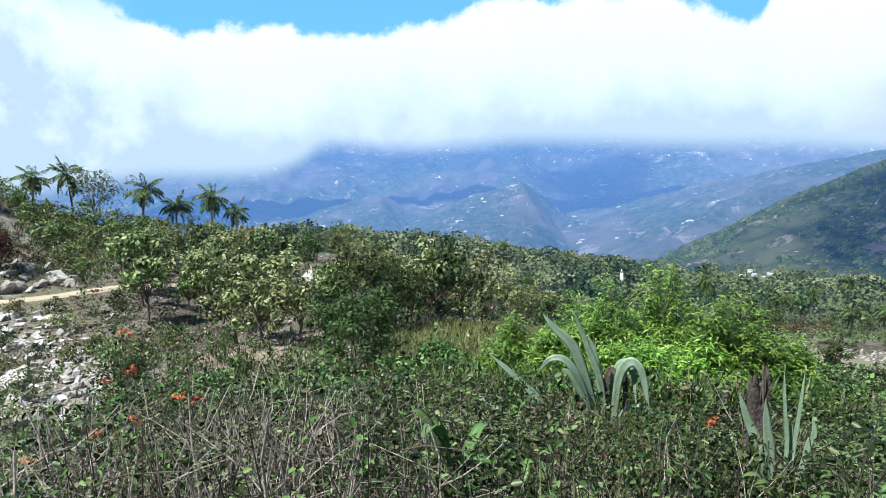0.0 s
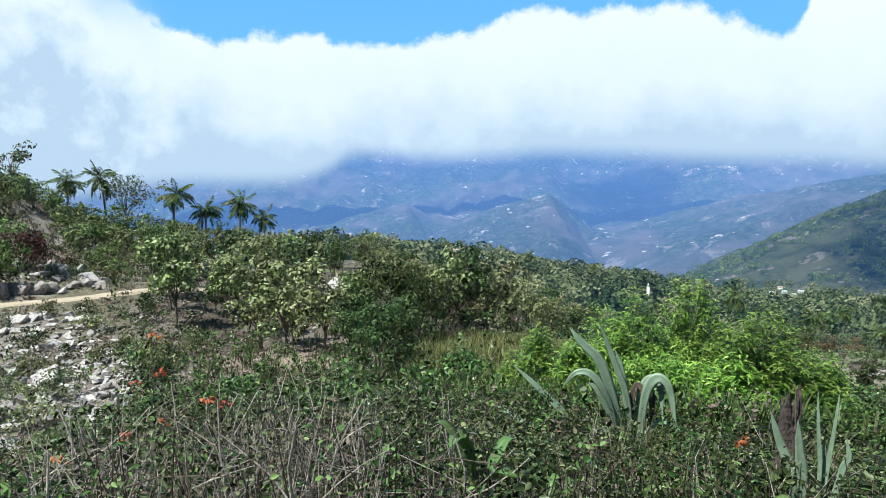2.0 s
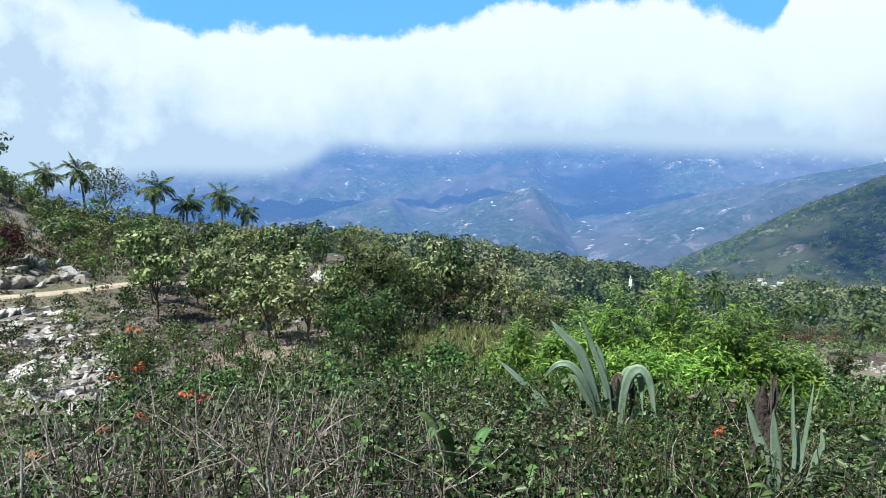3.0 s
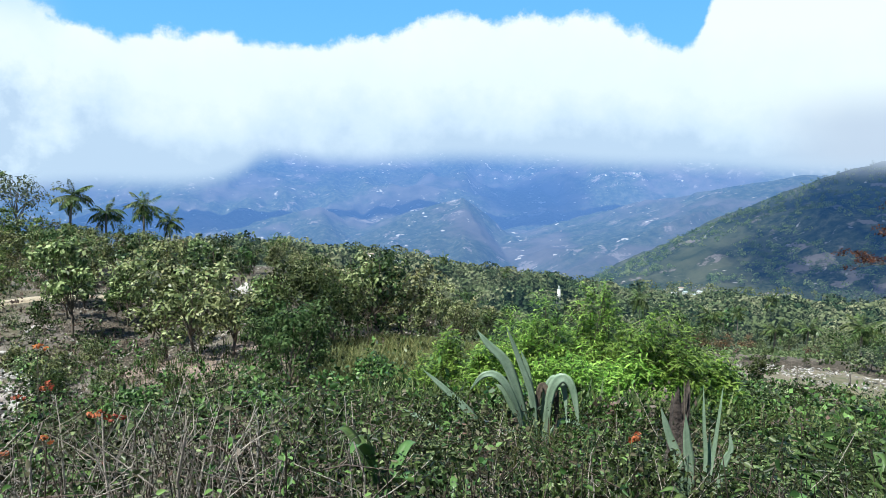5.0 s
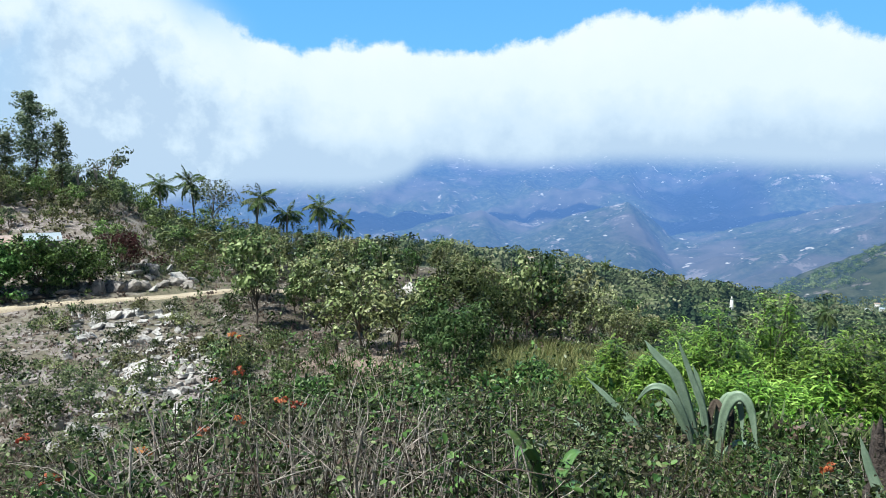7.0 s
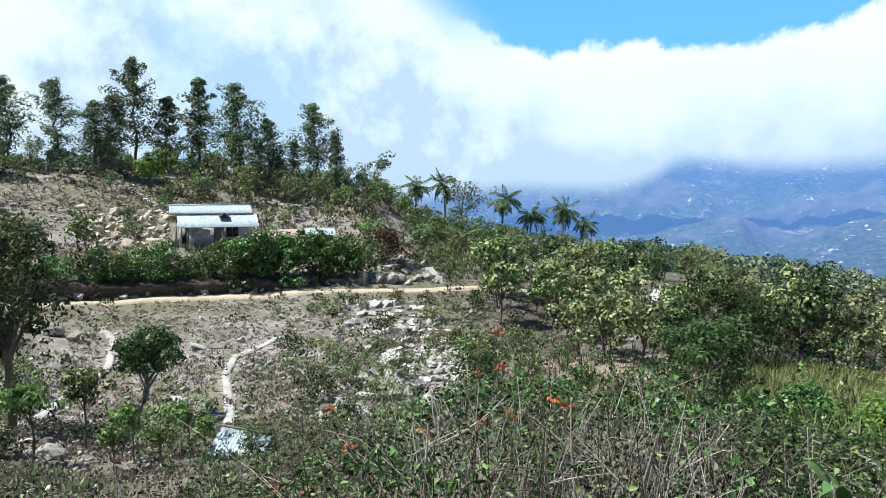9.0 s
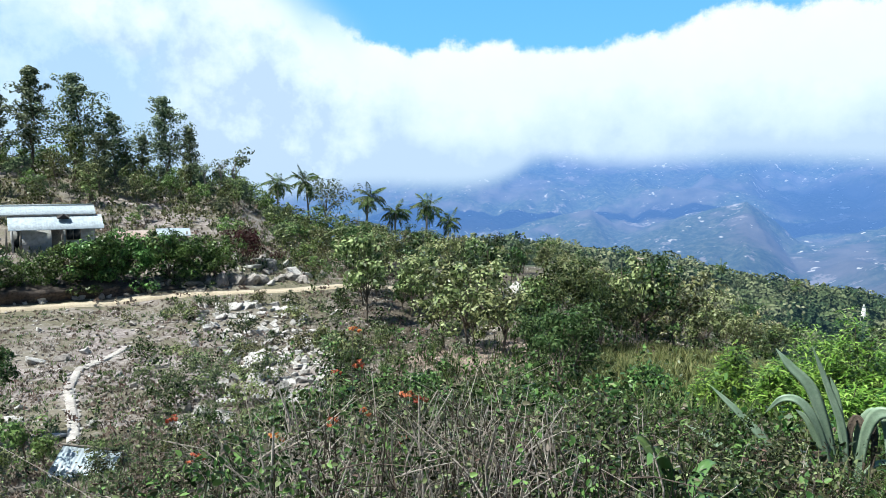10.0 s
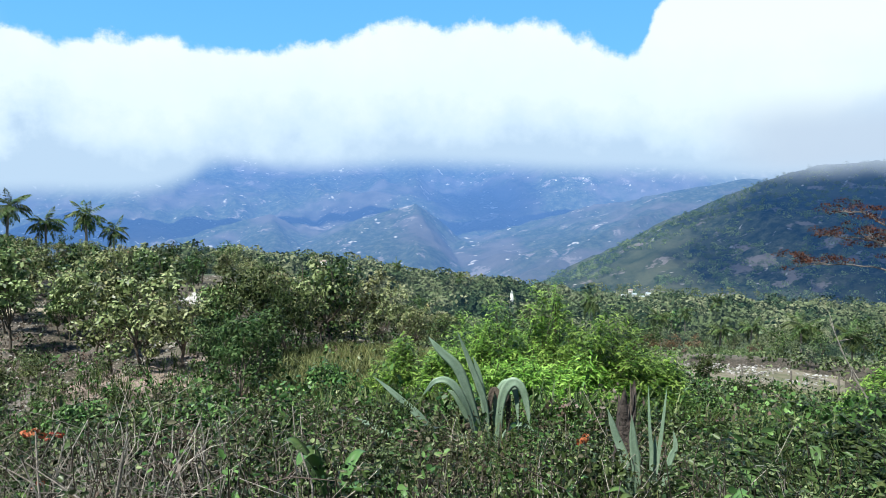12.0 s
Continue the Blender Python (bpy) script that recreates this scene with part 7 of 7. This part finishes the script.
def broadleaf(name, seed, n, length, width, height):
    rng = np.random.default_rng(seed)
    ob = thing(name, (0, 0, 0))
    part("stem", tube([(0, 0, -0.1), (0.01, 0.01, height * 0.5), (0, 0, height)], (0.009, 0.008, 0.005), 5), BARK, ob)
    for k in range(n):
        a, z = k * 2.4 + rng.uniform(-0.4, 0.4), height * rng.uniform(0.55, 1.0)
        up = rng.uniform(0.8, 2.0)
        e = np.array([math.cos(a), math.sin(a), 0])
        L = length * rng.uniform(0.7, 1.2)
        pts = [np.array([0, 0, z]), e * L * 0.3 + [0, 0, z + L * 0.32 * up], e * L * 0.6 + [0, 0, z + L * 0.52 * up], e * L * 0.85 + [0, 0, z + L * 0.50 * up]]
        part("leaf", blade(pts, width * rng.uniform(0.8, 1.2), -e * 0.8 + [0, 0, 0.7], 0.002, 0.3, lambda q: np.interp(q, (0, 0.1, 0.25, 0.5, 0.8, 1), (0.06, 0.1, 0.7, 1.0, 0.65, 0.02))), BROAD, ob)
    return ob


sprouts = Stand([broadleaf("broadleaf_plant", 70 + k, 6, 0.22, 0.066, 0.34) for k in range(3)], "young plant with large smooth green leaves", "plant", "broad-leaved plants in the foreground")
rng = np.random.default_rng(71)
for az, d, z, s in ((0.1, 3.7, -0.52, 1.5), (9.5, 3.6, -0.45, 1.0), (11.5, 3.3, -0.45, 1.0), (18.5, 3.5, -0.5, 1.1), (21.0, 3.3, -0.5, 1.0), (14.5, 3.9, -0.5, 0.9), (24.5, 3.6, -0.5, 1.1), (32, 4.5, -0.6, 1.1), (36, 5.5, -0.8, 1.2), (5.5, 4.0, -0.55, 0.8), (-30, 3.8, -0.45, 0.8), (29, 3.8, -0.5, 1.1), (40, 5, -0.7, 1.2)):
    p = at(az, d)
    sprouts.plant(rng, (p.x, p.y, gz(p.x, p.y) - 0.03), s)


# ================= foreground: weeds, stalks, grass, flowers =================
def weed_top(a, d):
    """How far below eye level the weeds end: low on the terrace side and round the agaves."""
    side = np.interp(a, (-60, -44, -36, -28, -4, 4, 28, 36, 60), (23.0, 22.5, 20.0, 15.5, 16.0, 18.5, 18.6, 17.0, 15.0))
    return np.where(d > 8.2, np.minimum(side, 16.5), side)


def weeds(name, seed, count, az, dist, heights, leaf, per, foliage, label, patch=(0.0, 1.0)):
    """Leafy stems growing out of the near slope."""
    rng = np.random.default_rng(seed)
    a = rng.uniform(az[0], az[1], count)
    d = rng.uniform(dist[0], dist[1], count)
    x, y = np.sin(np.radians(a)) * d, np.cos(np.radians(a)) * d
    n0 = value_noise(x / 0.9 + seed, y / 0.9, seed)
    ok = (n0 >= patch[0]) & (n0 <= patch[1]) & (value_noise(x / 0.5, y / 0.5 + seed, seed + 5) > 0.45)
    a, d, x, y = a[ok], d[ok], x[ok], y[ok]
    k = len(x)
    z = ground_z(x, y)
    h = rng.uniform(heights[0], heights[1], k) * (0.35 + 1.1 * value_noise(x / 0.8, y / 0.8, seed + 3))
    h = np.minimum(h, EYE_Z - d * np.tan(np.radians(weed_top(a, d) + rng.uniform(-1.2, 2.6, k))) - z)
    h = np.clip(h, 0.08, 2)
    lean = rng.normal(size=(k, 2)) * 0.16
    s = np.linspace(0, 1, 4)
    base = np.stack([x, y, z - 0.05], 1)
    pts = base[:, None] + np.stack([lean[:, None, 0] * s ** 1.5 * h[:, None], lean[:, None, 1] * s ** 1.5 * h[:, None], s * h[:, None]], -1)
    ang = np.arange(3) * 2.094
    r = (0.005 * (1 - 0.6 * s))[None, :, None, None]
    ring = pts[:, :, None] + r * np.stack([np.cos(ang), np.sin(ang), ang * 0], -1)[None, None]
    v = ring.reshape(-1, 3)
    q, i, j = np.meshgrid(np.arange(k), np.arange(3), np.arange(3), indexing="ij")
    f = np.stack([q * 12 + i * 3 + j, q * 12 + i * 3 + (j + 1) % 3, q * 12 + (i + 1) * 3 + (j + 1) % 3, q * 12 + (i + 1) * 3 + j], -1).reshape(-1, 4)
    t = rng.uniform(0.2, 1.0, (k, per)) ** 0.55
    c = base[:, None] + np.stack([lean[:, None, 0] * t ** 1.5 * h[:, None], lean[:, None, 1] * t ** 1.5 * h[:, None], t * h[:, None]], -1)
    n = k * per
    out = rng.normal(size=(n, 3)) * np.array([1, 1, 0.45])
    out[:, 2] += 0.1
    ln = leaf[0] * rng.uniform(0.5, 1.4, n) * np.repeat(rng.uniform(0.7, 1.3, k) * np.clip(d / 6.0, 0.55, 1.1), per)
    c = c.reshape(-1, 3) + unit(out) * (ln * 0.5 + rng.uniform(0.0, 0.09, n))[:, None]
    lv = oval_leaves(c, out, scatter_dirs(rng, n, 1.2), ln, ln * leaf[1] * rng.uniform(0.6, 1.2, n), 0.2)
    stems = new("weed_stems", mesh_data("weed_stems", v[: k // 2 * 12], f[: k // 2 * 9], STEM_DARK))
    tagged(stems, "thin dark stems of the near weeds", "weeds", kind="stuff")
    ob = new(name, mesh_data(name, *lv, foliage))
    return tagged(ob, label, "weeds", kind="stuff")


STEM_DARK = rough_material("weed_stem", (0.038, 0.030, 0.020), (0.085, 0.062, 0.042), (0.018, 0.015, 0.010), 9)
LEAF_SAGE = leaf_material("sage_foliage", (0.020, 0.024, 0.012), (0.090, 0.098, 0.050), (0.28, 0.27, 0.175), 0.6, 0.12, 0.8, 0.5, 2.4)
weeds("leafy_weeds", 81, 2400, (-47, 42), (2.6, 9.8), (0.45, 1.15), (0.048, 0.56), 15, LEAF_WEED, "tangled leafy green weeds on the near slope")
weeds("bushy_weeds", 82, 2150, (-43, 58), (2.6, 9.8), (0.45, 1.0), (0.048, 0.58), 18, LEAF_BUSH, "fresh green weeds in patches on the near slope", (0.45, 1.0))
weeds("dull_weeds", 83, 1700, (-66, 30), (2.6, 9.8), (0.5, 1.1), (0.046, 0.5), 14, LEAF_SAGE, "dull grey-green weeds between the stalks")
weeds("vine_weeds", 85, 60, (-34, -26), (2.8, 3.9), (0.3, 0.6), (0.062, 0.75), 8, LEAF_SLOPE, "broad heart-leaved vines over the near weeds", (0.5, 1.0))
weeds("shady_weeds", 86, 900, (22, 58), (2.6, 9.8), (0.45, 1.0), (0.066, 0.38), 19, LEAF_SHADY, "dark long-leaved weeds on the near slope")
weeds("withered_weeds", 84, 1300, (-66, 27), (2.6, 9.8), (0.4, 1.0), (0.038, 0.4), 10, LEAF_DRY, "withered straw-coloured weeds on the near slope")


def stalk_arrays(rng, a, b, r):
    """One bare stalk with a few side twigs."""
    pieces = [limb(rng, a, b, r, r * 0.4, 0.09, 6, 4)]
    for _ in range(int(rng.integers(1, 5))):
        root = a + (b - a) * rng.uniform(0.35, 0.9)
        pieces.append(limb(rng, root, root + np.array([rng.normal() * 0.2, rng.normal() * 0.2, rng.uniform(0.05, 0.35)]), r * 0.55, r * 0.2, 0.12, 4, 3))
    return pieces


def stalk_spot(rng, crowded):
    az = rng.uniform(-34, -9) if crowded else rng.uniform(-62, 34)
    d = rng.uniform(2.8, 6.4)
    p = at(az, d)
    z = gz(p.x, p.y)
    top = EYE_Z - d * math.tan(radians(float(weed_top(az, d)) + rng.uniform(-0.8, 4.5))) - z
    return np.array([p.x, p.y, z - 0.05]), min(rng.uniform(0.45, 1.25), max(top, 0.3))


def dry_stalks():
    rng = np.random.default_rng(91)
    models = []
    for k in range(14):
        lean = rng.normal(size=2) * (0.16 if k < 10 else 0.6)
        pieces = stalk_arrays(rng, np.zeros(3), np.array([lean[0], lean[1], 1.0]), rng.uniform(0.006, 0.0115))
        models.append(mesh_data("dry_stalk", *join_arrays(pieces), STALK_DRY, True))
    for k in range(290):
        a, h = stalk_spot(rng, k < 200)
        ob = new("dry_stalk", models[k % 14])
        ob.matrix_basis = Matrix.LocRotScale(Vector(a), Euler((0, 0, rng.uniform(0, 6.28))), (max(h, 0.6), max(h, 0.6), h))
        tagged(ob, "bare pale dry stalk standing in the weeds", "stalk", "dry stalks in the weeds")
    pieces = []
    for k in range(310):
        a, h = stalk_spot(rng, k < 180)
        lean = rng.normal(size=2) * (0.18 if rng.random() < 0.75 else 0.8)
        pieces += stalk_arrays(rng, a, a + np.array([lean[0] * h, lean[1] * h, h]), rng.uniform(0.003, 0.006))
    ob = new("stalk_thicket", mesh_data("stalk_thicket", *join_arrays(pieces), STALK_DRY, True))
    return tagged(ob, "thicket of thin dry stalks between the weeds", "stalks", kind="stuff")


dry_stalks()


def twig_tangle():
    """Dead brown twigs lying criss-cross through the weeds."""
    rng = np.random.default_rng(92)
    pieces = []
    for k in range(640):
        az, d = (rng.uniform(-40, 6) if k < 380 else rng.uniform(-62, 34)), rng.uniform(2.8, 8.5)
        p = at(az, d)
        z = gz(p.x, p.y)
        top = max(EYE_Z - d * math.tan(radians(float(weed_top(az, d)) + 1.0)) - z, 0.2)
        a = np.array([p.x, p.y, z + rng.uniform(0.05, 0.85) * top])
        b = a + unit(rng.normal(size=3) * np.array([1, 1, 0.6]) + np.array([0, 0, 0.5])) * rng.uniform(0.2, 0.65)
        b[2] = min(b[2], z + top)
        pieces.append(limb(rng, a, b, rng.uniform(0.0025, 0.005), 0.0012, 0.14, 4, 3))
    ob = new("dead_twigs", mesh_data("dead_twigs", *join_arrays(pieces), BARK_BROWN, True))
    return tagged(ob, "tangled dead brown twigs among the near weeds", "twigs", kind="stuff")


BARK_BROWN = rough_material("twig_bark", (0.075, 0.052, 0.040), (0.165, 0.118, 0.094), (0.038, 0.027, 0.021), 9)
twig_tangle()


def grass_blades(name, seed, count, az, dist, mat, label, tall=(0.35, 0.85)):
    rng = np.random.default_rng(seed)
    a = rng.uniform(az[0], az[1], count)
    d = np.sqrt(rng.uniform(dist[0] ** 2, dist[1] ** 2, count))
    x, y = np.sin(np.radians(a)) * d, np.cos(np.radians(a)) * d
    ok = value_noise(x / 0.7, y / 0.7, seed) > 0.42
    x, y, d = x[ok], y[ok], d[ok]
    k = len(x)
    z = ground_z(x, y)
    h = np.clip(np.minimum(rng.uniform(*tall, k), EYE_Z - d * np.tan(np.radians(weed_top(np.degrees(np.arctan2(x, y)), d) - 1.0)) - z), 0.12, 2)
    w = rng.uniform(0.006, 0.014, k)
    turn = rng.uniform(0, 6.28, k)
    e = np.stack([np.cos(turn), np.sin(turn), turn * 0], 1)
    o = np.stack([-np.sin(turn), np.cos(turn), turn * 0], 1)
    arch = rng.uniform(0.1, 0.6, k) * h
    b = np.stack([x, y, z - 0.03], 1)
    rows = []
    for s in (0.0, 0.45, 0.8, 1.0):
        c = b + o * (arch * s * s)[:, None] + np.array([0, 0, 1.0]) * (h * (s - 0.18 * s ** 3))[:, None]
        ww = (w * (1 - s ** 2) * 0.5 + 0.0006)[:, None]
        rows += [c - e * ww, c + e * ww]
    v = np.stack(rows, 1).reshape(-1, 3)
    q, i = np.meshgrid(np.arange(k), np.arange(3), indexing="ij")
    f = np.stack([q * 8 + i * 2, q * 8 + i * 2 + 1, q * 8 + i * 2 + 3, q * 8 + i * 2 + 2], -1).reshape(-1, 4)
    return tagged(new(name, mesh_data(name, v, f, mat)), label, "grass", kind="stuff")


GRASS = leaf_material("grass_blade", (0.010, 0.022, 0.005), (0.048, 0.078, 0.020), (0.16, 0.18, 0.070), 0.5, 0.12)
grass_blades("tall_grass", 95, 3600, (-8, 52), (2.4, 10), GRASS, "tall green grass blades between the weeds")
grass_blades("dry_grass", 96, 1500, (-60, 27), (2.6, 22), LEAF_DRY, "dry straw grass between the weeds", (0.3, 0.8))

PETAL = leaf_material("orange_petal", (0.38, 0.10, 0.04), (0.54, 0.17, 0.065), (0.66, 0.28, 0.12), 0.5)


def flower_stalk(seed):
    rng = np.random.default_rng(seed)
    ob = thing("flowering_stalk", (0, 0, 0))
    part("stem", (*join_arrays([limb(rng, (0, 0, -1.0), (0, 0, 0), 0.006, 0.003, 0.05, 6, 4), limb(rng, (0, 0, -0.35), (0.09, 0.03, -0.05), 0.004, 0.002, 0.1, 4, 4)]), 1), BARK, ob)
    c = np.array([(0, 0, 0), (0.045, 0.0, 0.015), (-0.04, 0.02, -0.01), (0.09, 0.03, -0.03)])
    part("flower_head", clump_leaves(rng, c * 0.7, 0.022, 11, 0.026, 0.018, 0.8), PETAL, ob, "ragged orange-red blossom cluster")
    zs = -np.abs(rng.normal(size=18)) * 0.3 - 0.06
    cc = np.stack([rng.normal(size=18) * 0.07, rng.normal(size=18) * 0.07, zs], 1)
    part("foliage", leaf_arrays(cc, rng.normal(size=(18, 3)), scatter_dirs(rng, 18, 1.5), np.full(18, 0.05), np.full(18, 0.03)), LEAF_WEED, ob)
    return ob


flowers = Stand([flower_stalk(k) for k in (1, 2, 3)], "weedy stalk with an orange-red flower cluster", "flower", "orange flowers in the weeds")
rng = np.random.default_rng(97)
for az, el in ((-24.0, -11.7), (-25.4, -14.9), (-23.3, -14.4), (-19.7, -16.4), (-18.4, -16.8), (-25.2, -18.0), (-23.0, -17.5), (-29.7, -19.0), (-19.7, -19.6), (-34.9, -19.8), (-36.7, -17.2), (-40.6, -22.6), (-21.4, -22.9), (-38.2, -22.8), (19.3, -19.0)):
    d = (6.6 if el > -16 else 4.6) + rng.uniform(-0.4, 0.4)
    p = at(az, d)
    flowers.plant(rng, (p.x, p.y, EYE_Z + d * math.tan(radians(el)) + 0.02), rng.uniform(0.85, 1.2) * (1.0 if d > 6 else 0.75))


def tufts(name, seed, count, az, dist, mat, label, width, tall, accept):
    """Clumps of stiff grass on the open slope."""
    rng = np.random.default_rng(seed)
    a = rng.uniform(az[0], az[1], count)
    d = np.exp(rng.uniform(math.log(dist[0]), math.log(dist[1]), count))
    x, y = np.sin(np.radians(a)) * d, np.cos(np.radians(a)) * d
    ok = accept(a, d) & (value_noise(x / 2.2, y / 2.2, seed) > 0.40)
    x, y = x[ok], y[ok]
    per = 9
    k = len(x) * per
    x, y = np.repeat(x, per) + rng.normal(size=k) * 0.06, np.repeat(y, per) + rng.normal(size=k) * 0.06
    z = ground_z(x, y)
    h = rng.uniform(tall[0], tall[1], k)
    turn = rng.uniform(0, 6.28, k)
    e = np.stack([np.cos(turn), np.sin(turn), turn * 0], 1)
    o = np.stack([-np.sin(turn), np.cos(turn), turn * 0], 1)
    b = np.stack([x, y, z - 0.03], 1)
    tip = b + o * (h * rng.uniform(0.2, 0.9, k))[:, None] + np.array([0, 0, 1.0]) * h[:, None]
    mid = (b + tip) / 2 + np.array([0, 0, 1.0]) * (h * 0.15)[:, None]
    w = rng.uniform(width * 0.6, width * 1.4, k)[:, None]
    v = np.stack([b, mid + e * w * 0.5, tip, mid - e * w * 0.5], 1).reshape(-1, 3)
    f = np.arange(len(v)).reshape(-1, 4)
    return tagged(new(name, mesh_data(name, v, f, mat)), label, "grass", kind="stuff")


def open_terrace(a, d):
    on_road = np.abs(d - np.interp(a, ROAD_AZ, ROAD_D)) < 1.0
    trail = np.abs(a - np.interp(d, (22, 26, 28, 31.5, 35, 36.5, 38.5), (-45.5, -45.3, -45.4, -45.6, -44.8, -43.4, -41.6))) < 0.9
    trail2 = np.abs(a - np.interp(d, (23, 27, 31, 35, 40, 43), (-59, -58.5, -56.3, -54, -53.6, -54.5))) < 0.9
    scree = (np.abs(a + 30.5 + (d - 36) * 0.28) < 3.2) & (d > 27) & (d < 45)
    return ~on_road & ~scree & ~((trail | trail2) & (d > 21) & (d < 43))


tufts("terrace_grass", 98, 8500, (-66, -20), (17, 62), LEAF_DRY, "dry straw tufts over the stony terrace", 0.04, (0.05, 0.19), open_terrace)
tufts("green_tufts", 99, 5200, (-66, -20), (16, 62), LEAF_VALE, "dull green grass tufts over the stony terrace", 0.04, (0.07, 0.24), open_terrace)
PALE_GRASS = leaf_material("meadow_blade", (0.045, 0.066, 0.018), (0.125, 0.160, 0.052), (0.290, 0.300, 0.130), 0.5, 0.15)
tufts("meadow_grass", 88, 3000, (-5, 9), (14, 40), PALE_GRASS, "yellow-green meadow grass below the wood", 0.035, (0.3, 0.8), lambda a, d: d > 12)
tufts("slope_tufts", 94, 4200, (-24, 55), (9, 45), GRASS, "long green grass tufts on the lower slope", 0.03, (0.3, 0.7), lambda a, d: ~((a > 26) & (a < 40) & (d > 39)))
tufts("upper_grass", 90, 2600, (-66, -24), (57, 112), LEAF_VALE, "rough green grass on the upper slope", 0.10, (0.25, 0.7), lambda a, d: (a > -50) | (d > 90))
tufts("upper_straw", 89, 4200, (-66, -24), (57, 112), LEAF_DRY, "rough dry grass on the bare upper field", 0.09, (0.2, 0.5), lambda a, d: a < 0)
tufts("field_grass", 93, 1100, (27, 39.6), (40.5, 47), LEAF_OLIVE, "sparse green grass on the terraced field", 0.06, (0.12, 0.3), lambda a, d: a > -99)


# ================= posts by the field =================
post_rng = np.random.default_rng(15)
for az, d, h in ((38.8, 36, 1.3), (35.6, 37.5, 1.2), (32.3, 38, 1.2), (40.6, 33, 1.4)):
    p = thing("fence_post", ground_at(az, d, -0.2))
    part("pole", (*limb(post_rng, (0, 0, 0), (post_rng.normal() * 0.05, 0, h + 0.2), 0.05, 0.04, 0.03, 4, 6), 1), BARK_PALE, p)
    tagged(p, "weathered wooden fence post below the terraced field", "post", "fence posts by the field")
